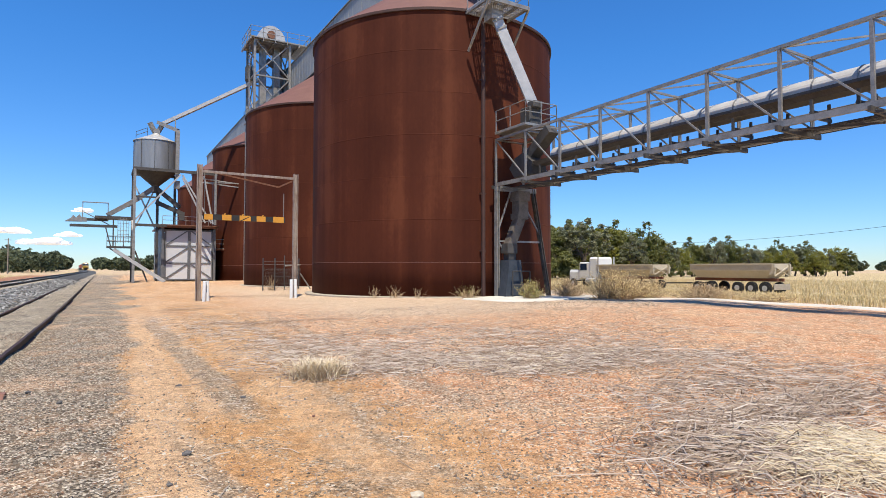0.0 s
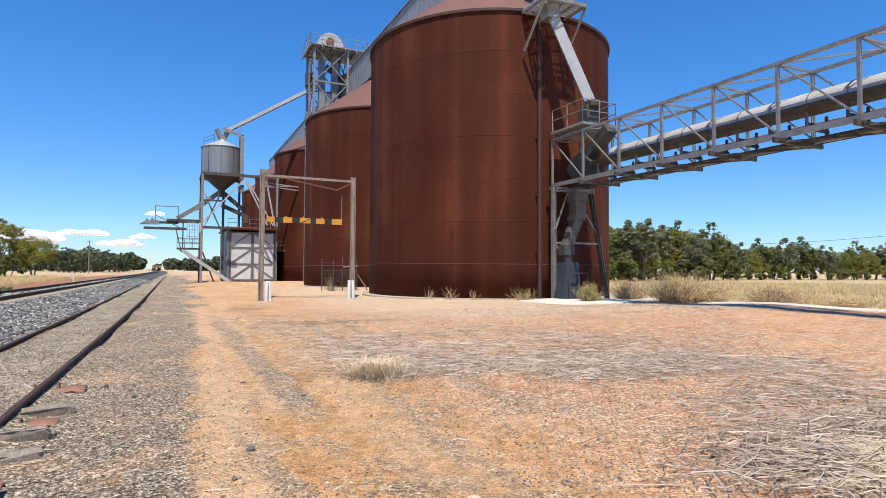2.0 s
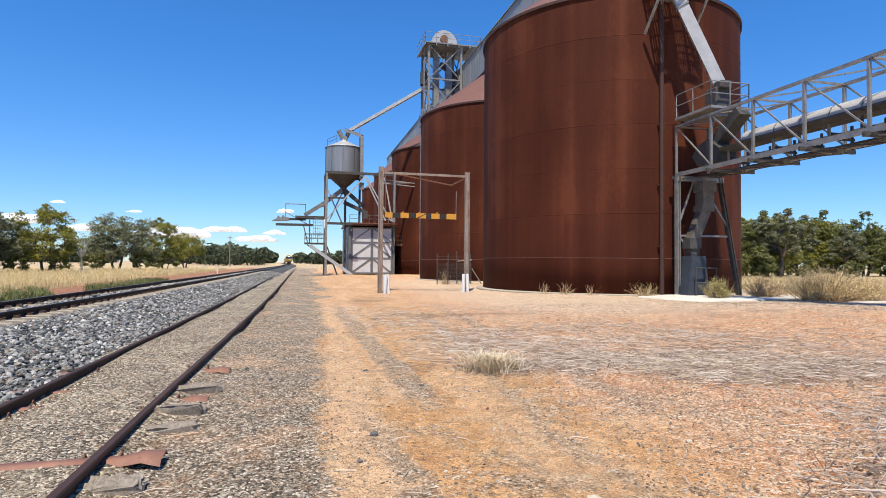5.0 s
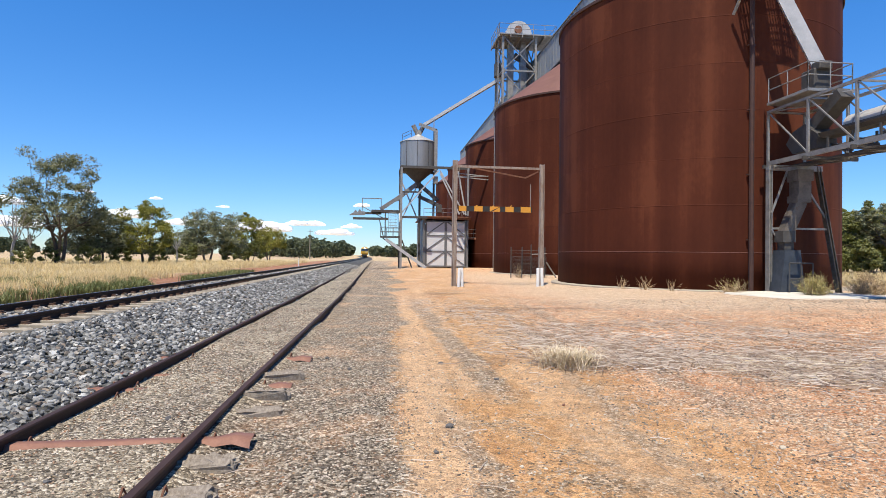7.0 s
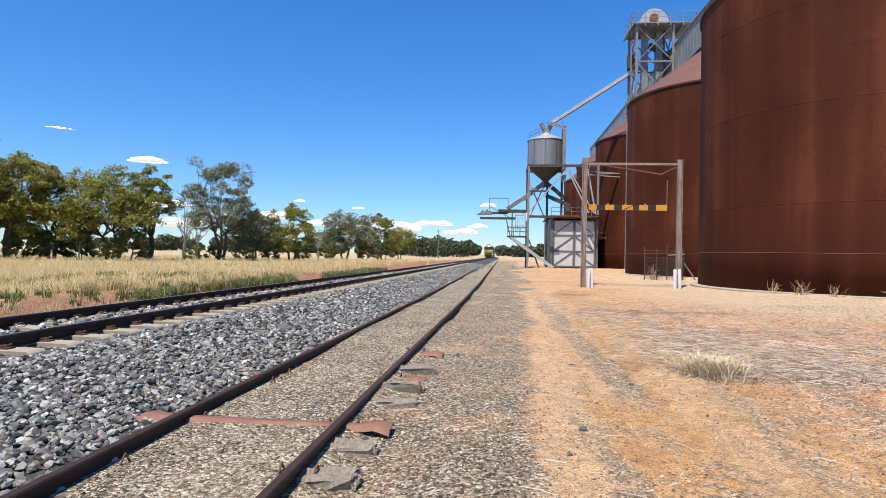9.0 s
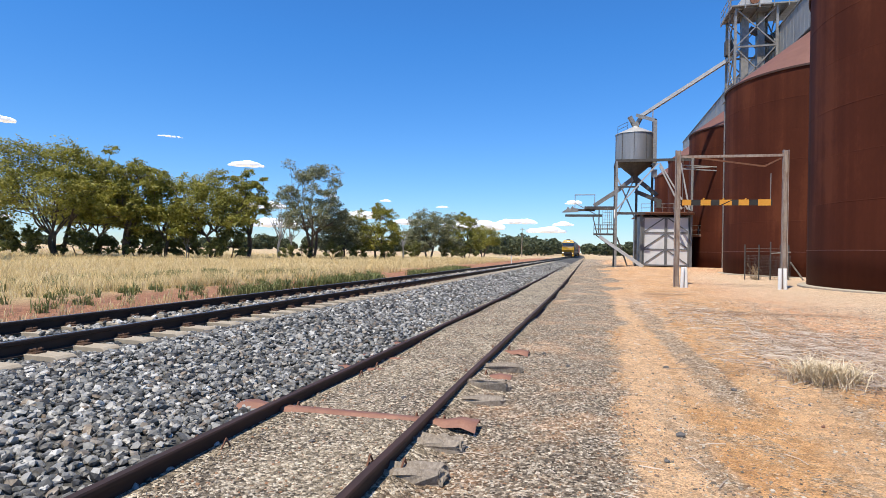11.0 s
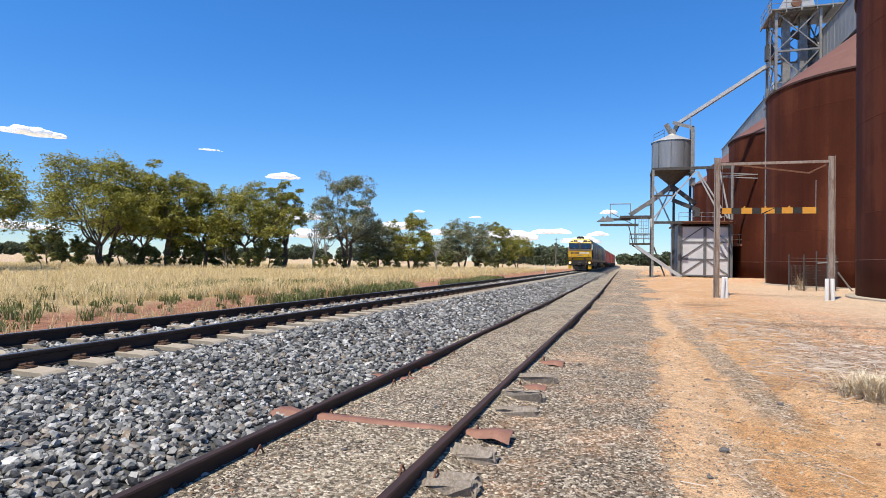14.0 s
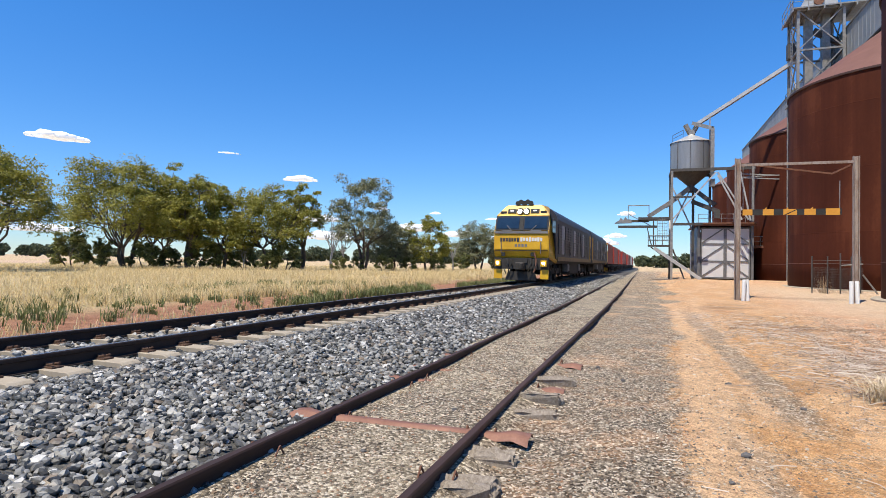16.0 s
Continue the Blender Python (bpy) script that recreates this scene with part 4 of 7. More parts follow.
def build_tower():
    x0, x1, y0, y1 = 13.0, 16.6, 60.0, 63.6
    th = empty("elevator_tower", pose(0, 0, 0), "tall galvanised lattice tower round a bucket elevator", "tower")
    for x in (x0, x1):
        for y in (y0, y1):
            bm = B()
            beam(bm, (x, y, -0.1), (x, y, 25.3), 0.22, 0.22)
            part("corner_leg", bm, GALV, th)
    lattice(th, x0, x1, y0, y1, [0.0, 4.4, 8.8, 13.2, 17.4, 21.5, 25.2])
    for z, xa, xb in ((17.35, x0 - 0.2, x1 + 0.2), (25.3, x0 - 0.5, 18.7)):
        bm = B()
        box(bm, ((xa + xb) / 2, (y0 + y1) / 2, z), (xb - xa, y1 - y0 + 0.9, 0.12))
        part("deck", bm, GALV, th)
        for k in range(6):
            part("deck_beam", beam(B(), (xa + (xb - xa) * k / 5, y0 - 0.45, z - 0.18), (xa + (xb - xa) * k / 5, y1 + 0.45, z - 0.18), 0.1, 0.24), GALV, th)
        bm = B()
        handrail(bm, [(xa, y1 + 0.4, z), (xa, y0 - 0.4, z), (xb, y0 - 0.4, z), (xb, y1 + 0.4, z)], 1.1, 0.03, 1.2)
        part("handrail", bm, GALV, th)
    bm = B()
    beam(bm, (18.6, y0, 25.2), (x1, y0, 22.2), 0.12, 0.12)
    beam(bm, (18.6, y1, 25.2), (x1, y1, 22.2), 0.12, 0.12)
    part("deck_strut", bm, GALV, th)
    for x in (14.2, 15.6):
        bm = B()
        box(bm, (x, 61.8, 12.6), (0.62, 0.75, 25.6))
        part("elevator_leg", bm, GALV, th)
    bm = B()
    prof = [(1.45 * math.cos(math.pi * i / 18), 1.62 * math.sin(math.pi * i / 18)) for i in range(19)]
    extrude(bm, [(15.0 + a, 25.75 + b) for a, b in prof], 61.1, 62.5)
    box(bm, (15.0, 61.8, 25.55), (2.9, 1.4, 0.5))
    part("elevator_head", bm, GALV_LIGHT, th, "pale rounded elevator head", )
    bm = B()
    extrude(bm, [(14.9 + 0.42 * math.cos(2 * math.pi * i / 16), 26.35 + 0.42 * math.sin(2 * math.pi * i / 16)) for i in range(16)], 60.9, 61.1)
    part("head_hatch", bm, RUSTBAR, th, "round rust-red hatch")
    bm = B()
    box(bm, (15.9, 62.4, 19.0), (0.8, 0.9, 2.6))
    box(bm, (13.0, 62.6, 22.3), (0.7, 0.8, 1.5))
    beam(bm, (14.6, 61.8, 23.8), (17.6, 61.8, 22.0), 0.5, 0.5)
    part("machinery", bm, GALV_DARK, th)
    bm = B()
    for s in (0, 0.45):
        beam(bm, (x0 - 0.35, y0 + 0.6 + s, 14.0), (x0 - 0.35, y0 + 0.6 + s, 26.4), 0.05, 0.05)
    for k in range(40):
        beam(bm, (x0 - 0.35, y0 + 0.6, 14.1 + k * 0.3), (x0 - 0.35, y0 + 1.05, 14.1 + k * 0.3), 0.03, 0.03)
    part("ladder", bm, GALV, th)


build_tower()


# ---- rail loading bin ----
# the bin, shed and landing stand nearer, at six sevenths of the size drawn
NEARER = Matrix.Translation((0, 0, 1.57)) @ Matrix.Diagonal((0.857, 0.857, 0.857, 1)) @ Matrix.Translation((0, 0, -1.57))


def build_bin():
    cx, cy, r = 5.25, 77.5, 2.42
    zb, zt = 13.3, 16.85
    th = empty("loading_bin", pose(0, 0, 0), "round galvanised grain bin on a tall steel frame", "grain bin")
    bm = B()
    prof = []
    for k in range(22):
        z = zb + (zt - zb) * k / 21
        prof.append((r + (0.012 if k % 2 else -0.012), z))
    lathe(bm, prof, 48, (cx, cy, 0))
    part("drum", bm, surf("corrugated_zinc", (0.26, 0.27, 0.28), (0.44, 0.45, 0.45), 1.0, 0.45, 0.5, 0.05, 30, (1, 1, 0.15)), th, smooth=True)
    for k in range(10):
        a = 2 * math.pi * k / 10 + 0.2
        bm = B()
        x, y = cx + (r + 0.03) * math.cos(a), cy + (r + 0.03) * math.sin(a)
        beam(bm, (x, y, zb), (x, y, zt), 0.05, 0.05)
        part("stiffener", bm, GALV_DARK, th)
    bm = B()
    lathe(bm, [(r + 0.08, zt - 0.05), (r + 0.06, zt + 0.02), (0.5, zt + 0.95), (0.35, zt + 1.1), (0.01, zt + 1.12)], 48, (cx, cy, 0))
    part("cone_roof", bm, GALV_LIGHT, th, "pale cone roof")
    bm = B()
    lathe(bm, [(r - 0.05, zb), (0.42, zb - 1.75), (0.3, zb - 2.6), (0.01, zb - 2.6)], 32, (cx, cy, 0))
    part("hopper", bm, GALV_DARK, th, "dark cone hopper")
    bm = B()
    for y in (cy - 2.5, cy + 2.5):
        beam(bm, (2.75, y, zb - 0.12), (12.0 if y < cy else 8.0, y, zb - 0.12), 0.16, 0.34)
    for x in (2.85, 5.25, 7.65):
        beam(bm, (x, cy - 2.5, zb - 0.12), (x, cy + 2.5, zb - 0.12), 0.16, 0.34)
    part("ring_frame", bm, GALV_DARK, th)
    # legs behind the bin's centre get GALV_DARK, their shade put into the colour
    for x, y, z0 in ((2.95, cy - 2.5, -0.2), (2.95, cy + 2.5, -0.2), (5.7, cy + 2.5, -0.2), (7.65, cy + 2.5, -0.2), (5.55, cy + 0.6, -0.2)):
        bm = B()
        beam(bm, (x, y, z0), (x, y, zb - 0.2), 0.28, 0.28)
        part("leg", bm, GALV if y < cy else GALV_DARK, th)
    bm = B()
    beam(bm, (11.75, cy - 2.5, 6.9), (11.75, cy - 2.5, zb + 0.1), 0.24, 0.24)
    part("shed_post", bm, GALV, th)
    for p, q in (((3.05, cy - 2.5, 7.2), (7.8, cy - 2.5, zb - 0.5)), ((8.0, cy - 2.5, zb - 0.5), (11.3, cy - 2.5, 7.1)), ((8.0, cy - 2.6, zb - 0.9), (10.6, cy - 2.6, 7.1)), ((10.4, cy - 2.5, zb - 0.5), (11.5, cy - 2.5, 7.0)),
                 ((3.0, cy + 2.5, 6.0), (5.6, cy + 2.5, 12.0)), ((5.7, cy + 2.5, 6.0), (3.1, cy + 2.5, 12.0)), ((2.95, cy - 2.4, 2.5), (2.95, cy + 2.4, 7.4))):
        bm = B()
        beam(bm, p, q, 0.17, 0.17)
        part("brace", bm, GALV_LIGHT, th)
    bm = B()
    beam(bm, (2.95, cy - 2.5, 6.6), (6.4, cy - 2.5, 6.6), 0.2, 0.3)
    part("cross_beam", bm, GALV_DARK, th)
    bm = B()
    beam(bm, (2.95, cy - 2.5, 9.9), (5.6, cy - 2.5, 9.9), 0.16, 0.2)
    part("cross_beam", bm, GALV_DARK, th)
    # struts that tie the frame back to the silo
    for z, dx in ((12.55, 0), (12.1, 0)):
        bm = B()
        beam(bm, (10.0, cy - 2.4, z), (15.8, 76.6, z - 0.2), 0.12, 0.12)
        part("tie_bar", bm, GALV_LIGHT, th)
    bm = B()
    beam(bm, (10.0, cy - 2.4, 12.1), (15.8, 76.6, 12.5), 0.1, 0.1)
    part("tie_bar", bm, GALV_LIGHT, th)
    # roof rail
    bm = B()
    handrail(bm, [(cx - 2.2, cy - 1.0, zt), (cx - 1.0, cy - 1.0, zt + 0.6)], 0.9, 0.03, 1.2)
    part("roof_rail", bm, GALV_DARK, th)
    # spouts below the hopper
    bm = B()
    beam(bm, (5.25, cy, 11.4), (2.3, cy - 0.6, 9.0), 0.55, 0.55)
    beam(bm, (2.9, cy - 0.5, 9.5), (0.3, cy - 1.0, 7.7), 0.6, 0.5)
    part("rail_spout", bm, GALV, th)
    bm = B()
    beam(bm, (5.25, cy, 11.4), (7.9, cy - 1.0, 9.0), 0.5, 0.5)
    beam(bm, (5.4, cy, 9.6), (8.2, cy - 1.2, 8.2), 0.5, 0.5)
    box(bm, (8.1, cy - 1.2, 7.9), (0.6, 0.6, 1.0))
    part("truck_spout", bm, GALV_DARK, th)
    bm = B()
    beam(bm, (7.45, cy - 2.0, 12.5), (7.45, cy - 2.0, 18.2), 0.42, 0.42)
    beam(bm, (7.45, cy - 2.0, 18.2), (5.4, cy - 0.3, 19.3), 0.42, 0.42)
    box(bm, (7.45, cy - 2.0, 11.6), (0.6, 0.6, 0.9))
    part("down_spout", bm, GALV, th)
    bm = B()
    beam(bm, (4.5, cy - 0.2, 19.2), (5.2, cy, 17.9), 0.5, 0.45)
    beam(bm, (6.0, cy - 0.2, 19.3), (5.3, cy, 17.9), 0.5, 0.45)
    box(bm, (5.3, cy, 18.2), (0.7, 0.7, 0.6))
    part("diverter", bm, GALV, th)
    # operator's gangway beside the track
    g = empty("loading_gangway", pose(0, 0, 0), "railed steel gangway with a ladder beside the siding", "gangway")
    bm = B()
    box(bm, (1.6, cy - 1.2, 4.0), (2.7, 2.2, 0.18))
    part("lower_deck", bm, GALV_DARK, g)
    bm = B()
    handrail(bm, [(2.8, cy - 2.3, 4.1), (0.3, cy - 2.3, 4.1), (0.3, cy - 0.1, 4.1), (2.8, cy - 0.1, 4.1)], 1.15, 0.035, 0.8)
    part("lower_rail", bm, GALV, g)
    bm = B()
    box(bm, (0.9, cy - 1.2, 7.35), (3.6, 2.2, 0.3))
    box(bm, (-1.2, cy - 1.2, 7.1), (3.2, 1.2, 0.22))
    part("upper_deck", bm, GALV_DARK, g)
    bm = B()
    box(bm, (-1.0, cy - 1.9, 6.35), (4.6, 0.3, 0.3))
    part("fender_beam", bm, GALV_DARK, g)
    bm = B()
    extrude(bm, [(-3.75, 6.8), (-1.7, 6.85), (-1.7, 7.25), (-2.2, 7.3), (-2.4, 7.6), (-2.7, 7.2), (-3.0, 7.5), (-3.2, 7.15)], cy - 1.9, cy - 0.9)
    part("tip_chute", bm, GALV, g, "ragged grey chute lip")
    bm = B()
    for x in (-2.1, 0.35):
        tube(bm, (x, cy - 1.9, 7.0), (x, cy - 1.9, 9.0), 0.05, n=6)
    tube(bm, (-2.15, cy - 1.9, 9.0), (0.4, cy - 1.9, 9.0), 0.06, n=6)
    tube(bm, (-2.0, cy - 1.7, 7.9), (0.9, cy - 1.7, 6.3), 0.05, n=6)
    part("hoist_frame", bm, GALV, g)
    bm = B()
    beam(bm, (0.1, cy - 2.3, 6.4), (0.7, cy - 2.3, 3.9), 0.12, 0.12)
    part("bracket", bm, GALV_DARK, g)
    bm = B()
    beam(bm, (0.9, cy - 2.2, 4.0), (0.9, cy - 2.2, 7.4), 0.14, 0.14)
    beam(bm, (0.6, cy - 0.2, 3.9), (2.8, cy - 0.2, 2.2), 0.14, 0.14)
    part("bracket", bm, GALV_DARK, g)
    bm = B()
    for k in range(7):
        z = 4.6 + k * 0.42
        pts = [(1.9 + 0.55 * math.cos(a * math.pi / 6), cy - 2.2 - 0.5 * abs(math.sin(a * math.pi / 6)), z) for a in range(0, 7)]
        for p, q in zip(pts, pts[1:]):
            tube(bm, p, q, 0.025, n=5)
    for a in (0, 2, 3, 4, 6):
        x, y = 1.9 + 0.55 * math.cos(a * math.pi / 6), cy - 2.2 - 0.5 * abs(math.sin(a * math.pi / 6))
        tube(bm, (x, y, 4.5), (x, y, 7.3), 0.025, n=5)
    part("ladder_cage", bm, GALV, g)
    bm = B()
    beam(bm, (1.0, cy - 2.0, 3.7), (6.2, cy - 3.2, 0.0), 0.5, 0.35)
    part("stair_chute", bm, GALV_LIGHT, g, "pale sloping chute to the ground")
    bm = B()
    beam(bm, (3.1, cy - 2.3, 3.6), (4.4, cy - 2.6, 0.0), 0.16, 0.16)
    part("prop", bm, GALV_DARK, g)
    # inclined pipe from the tower
    pp = empty("grain_pipe", pose(0, 0, 0), "long pale inclined grain pipe from tower to bin", "pipe")
    bm = B()
    beam(bm, (4.8, 66.2, 16.5), (14.4, 62.2, 22.0), 0.36, 0.34)
    part("duct", bm, GALV_LIGHT, pp)
    bm = B()
    beam(bm, (6.2, 65.4, 11.6), (6.2, 65.4, 17.2), 0.1, 0.1)
    part("support_post", bm, GALV, pp)
    for ob in (th, g):
        ob.matrix_basis = NEARER


build_bin()


def build_shed():
    x0, x1, y0, y1, zt = 6.15, 12.0, 77.0, 90.0, 6.55
    th = empty("receival_shed", pose(0, 0, 0), "grey steel shed with braced double doors, closed", "shed")
    wall = surf("pale_grey_sheet", (0.62, 0.64, 0.66), (0.74, 0.75, 0.77), 0.8, 0.6, 0.05, 0.06, 30)
    dark = surf("dark_frame_steel", (0.14, 0.145, 0.155), (0.21, 0.215, 0.22), 3, 0.6, 0.2)
    for x in (x0, x1):
        bm = B()
        box(bm, (x, (y0 + y1) / 2, zt / 2), (0.16, y1 - y0, zt))
        part("side_wall", bm, CLAD, th)
    bm = B()
    box(bm, ((x0 + x1) / 2, y1, zt / 2), (x1 - x0, 0.12, zt))
    part("rear_wall", bm, CLAD, th)
    bm = B()
    box(bm, ((x0 + x1) / 2, (y0 + y1) / 2 - 0.3, zt + 0.25), (x1 - x0 + 0.7, y1 - y0 + 1.2, 0.14))
    box(bm, ((x0 + x1) / 2, y0 - 0.55, zt + 0.12), (x1 - x0 + 0.7, 0.12, 0.36))
    part("roof", bm, RUSTBAR, th, "flat roof with a rust-brown edge")
    mid = (x0 + x1) / 2
    for a, b in ((x0 + 0.2, mid), (mid, x1 - 0.2)):
        d = part("door_leaf", box(B(), ((a + b) / 2, y0, 3.2), (b - a - 0.03, 0.08, 6.2)), wall, th, "pale grey sheet door leaf")
        inner = 1 if a < mid - 0.1 else -1
        bm = B()
        for x in (a + 0.09, b - 0.09):
            beam(bm, (x, y0 - 0.08, 0.12), (x, y0 - 0.08, 6.3), 0.16, 0.09)
        for z in (0.2, 2.2, 4.3, 6.22):
            beam(bm, (a + 0.02, y0 - 0.075, z), (b - 0.02, y0 - 0.075, z), 0.08, 0.17)
        for z in (0.2, 2.2, 4.3):
            lo, hi = (a + 0.1, b - 0.1) if inner > 0 else (b - 0.1, a + 0.1)
            beam(bm, (lo, y0 - 0.085, z + 0.1), (hi, y0 - 0.085, z + 1.95), 0.07, 0.15)
        part("door_brace", bm, dark, d, "dark steel bracing")
    for x in (x0, x1):
        bm = B()
        box(bm, (x, y0 - 0.02, zt / 2), (0.3, 0.3, zt))
        part("door_post", bm, dark, th)
    bm = B()
    handrail(bm, [(x0 - 0.1, y0 - 0.4, zt + 0.32), (x1 - 0.8, y0 - 0.4, zt + 0.32)], 1.05, 0.035, 1.4)
    part("roof_rail", bm, GALV, th)
    # landing between shed and silo
    ld = empty("silo_landing", pose(0, 0, 0), "railed landing with a pale hatch between shed and silo", "landing")
    bm = B()
    box(bm, (13.6, 79.4, 4.0), (3.1, 2.4, 0.2))
    part("deck", bm, RUSTBAR, ld)
    bm = B()
    handrail(bm, [(12.1, 78.3, 4.1), (15.2, 78.3, 4.1)], 1.2, 0.035, 1.0, 3)
    part("handrail", bm, GALV, ld)
    bm = B()
    for x in (12.3, 15.1):
        beam(bm, (x, 79.0, 0), (x, 79.0, 3.9), 0.2, 0.2)
    part("post", bm, GALV_DARK, ld)
    bm = B()
    box(bm, (13.9, 80.4, 1.95), (3.4, 0.1, 3.9))
    part("back_wall", bm, GALV_DARK, ld)
    bm = B()
    box(bm, (14.0, 78.2, 2.35), (0.75, 0.35, 2.9), None, 0.05)
    box(bm, (14.0, 78.15, 1.15), (0.8, 0.4, 0.5), None, 0.05)
    part("hatch_duct", bm, GALV_LIGHT, ld, "pale upright duct")
    bm = B()
    for s in (-0.25, 0.25):
        beam(bm, (14.0 + s, 78.1, 0.0), (14.0 + s, 78.1, 1.0), 0.06, 0.06)
    for z in (0.25, 0.55, 0.85):
        beam(bm, (13.75, 78.1, z), (14.25, 78.1, z), 0.05, 0.05)
    part("step_ladder", bm, GALV, ld)
    for ob in (th, ld):
        ob.matrix_basis = NEARER


build_shed()


# ---- height gauge over the truck way ----
def build_gauge():
    a, b = Vector((4.08, 30.6, 0)), Vector((9.06, 31.2, 0))
    th = empty("height_gauge", pose(0, 0, 0), "rusty truck height gauge with a hanging striped bar", "height gauge")
    for p, s in ((a, -1), (b, 1)):
        bm = B()
        for dx in (-0.11, 0.11):
            box(bm, (p.x + dx, p.y, 3.2), (0.03, 0.2, 7.1))
        box(bm, (p.x, p.y + 0.05, 3.2), (0.2, 0.03, 7.1))
        part("post", bm, RUSTY, th, "rust-streaked steel post")
    bm = B()
    beam(bm, a + Vector((0.1, 0, 6.42)), b + Vector((-0.1, 0, 6.5)), 0.1, 0.12)
    part("top_beam", bm, RUSTY, th)
    bm = B()
    beam(bm, a + Vector((0.1, 0.05, 6.5)), b + Vector((-0.7, 0.9, 6.1)), 0.07, 0.07)
    beam(bm, b + Vector((-0.1, 0.05, 6.4)), b + Vector((-0.7, 0.9, 6.1)), 0.07, 0.07)
    part("stay", bm, RUSTBAR, th)
    bar = part("warning_bar", box(B(), (6.35, 30.85, 4.17), (4.1, 0.05, 0.28)), BLACK, th, "black and orange hanging bar")
    bar.matrix_basis = pose(0, 0, 0)
    orange = surf("orange_paint", (0.62, 0.27, 0.02), (0.75, 0.36, 0.04), 6, 0.6, 0, 0.05, 40)
    for k, w in ((0, 0.42), (1, 0.46), (2, 0.56), (3, 0.46), (4, 0.56)):
        bm = B()
        x = 4.33 + k * 0.86 + w / 2
        if k == 2:
            extrude(bm, [(x - w / 2, 4.03), (x + w / 2, 4.31), (x - w / 2, 4.31)], 30.815, 30.823)
            extrude(bm, [(x - w / 2 + 0.12, 4.03), (x + w / 2, 4.03), (x + w / 2, 4.27)], 30.815, 30.823)
        else:
            box(bm, (x, 30.819, 4.17), (w, 0.008, 0.285 + (0.02 if k == 4 else 0)))
        part("orange_band", bm, orange, bar, "orange painted band")
    bm = B()
    for x in (4.35, 8.32):
        tube(bm, (x, 30.85, 4.3), (x + (0.0 if x < 5 else 0.02), 30.9, 6.42 if x < 5 else 5.6), 0.018, n=5)
    part("hanger", bm, GALV, th)
    bm = B()
    for x in (5.3, 6.2, 7.2):
        tube(bm, (x, 30.85, 4.31), (x + 0.06, 30.85, 4.38), 0.03, n=5)
    part("lug", bm, orange, bar)
    # white guard posts by each foot
    bm = B()
    lathe(bm, [(0.0, 1.0), (0.075, 1.0), (0.085, 0.97), (0.085, -0.2)], 14)
    post = finish(bm, "guard_post", WHITE_PAINT, True)
    for x, y, r in ((4.25, 29.9, 2), (4.45, 30.0, -2), (8.63, 30.3, 0), (8.90, 30.4, -1.5)):
        o = new("guard_post", post)
        o.matrix_basis = pose(x, y, gh(x, y), r, r, 0)
        tagged(o, "short white round steel guard post in the dirt", "bollard", "guard posts at the gauge")


build_gauge()


def build_fence():
    th = empty("mesh_enclosure", pose(0, 0, 0), "small rusted wire-mesh enclosure beside the silo", "fence")
    xs = [9.65, 10.5, 11.2, 11.8, 12.3]
    y = 41.0
    for i, x in enumerate(xs):
        bm = B()
        tube(bm, (x, y + 0.1 * i, -0.1), (x, y + 0.1 * i, 2.3 if i != 2 else 2.5), 0.04, n=6)
        part("post", bm, GALV_DARK, th)
    bm = B()
    for p, q in zip(xs, xs[1:]):
        k = 12
        for j in range(k + 1):
            u = p + (q - p) * j / k
            tube(bm, (u, y, 0.1), (u, y, 1.6), 0.006, n=3)
        for j in range(16):
            tube(bm, (p, y, 0.1 + j * 0.1), (q, y, 0.1 + j * 0.1), 0.005, n=3)
        for j in range(2):
            tube(bm, (p, y, 1.85 + j * 0.2), (q, y, 1.85 + j * 0.2), 0.01, n=3)
    tagged(part("mesh", bm, GALV_DARK, th), kind="stuff")
    bm = B()
    tube(bm, (11.2, y, 1.75), (12.3, y, 1.85), 0.04, n=6)
    tube(bm, (12.3, y, 1.2), (13.1, y, 0.0), 0.05, n=6)
    part("rail", bm, GALV, th)


build_fence()


# ---- freight train ----
YELLOW = surf("yellow_loco_paint", (0.62, 0.33, 0.008), (0.86, 0.50, 0.014), 2.5, 0.45, 0, 0.05, 40)
NAVY = surf("grimy_navy_paint", (0.010, 0.014, 0.026), (0.050, 0.054, 0.072), 1.5, 0.5, 0, 0.06, 20, (2, 0.5, 1))
LOCO_GREY = surf("loco_grey_paint", (0.13, 0.13, 0.13), (0.26, 0.25, 0.24), 2, 0.6, 0, 0.06, 20)
DUSTY = surf("dusty_tan_paint", (0.24, 0.17, 0.085), (0.36, 0.27, 0.15), 3, 0.7)
FLASH = surf("faded_white_graphic", (0.26, 0.28, 0.33), (0.50, 0.52, 0.57), 1.2, 0.55)
# blue in the base colour stands for sky reflected in the panes
GLASS_DARK = surf("sky_reflection_cab_glass", (0.012, 0.028, 0.055), (0.02, 0.045, 0.085), 2, 0.08, 0, 0.0)
LAMP = glow("lit_headlight", (1.0, 0.95, 0.82), 9.0)
RED_BOX = surf("red_container_paint", (0.34, 0.030, 0.018), (0.46, 0.055, 0.030), 1.5, 0.55, 0, 0.06, 30)
BROWN_BOX = surf("brown_container_paint", (0.16, 0.045, 0.03), (0.24, 0.075, 0.05), 1.5, 0.6, 0, 0.06, 30)
WHITE_BOX = surf("white_container_paint", (0.62, 0.61, 0.58), (0.74, 0.73, 0.70), 1.5, 0.6, 0, 0.06, 30)


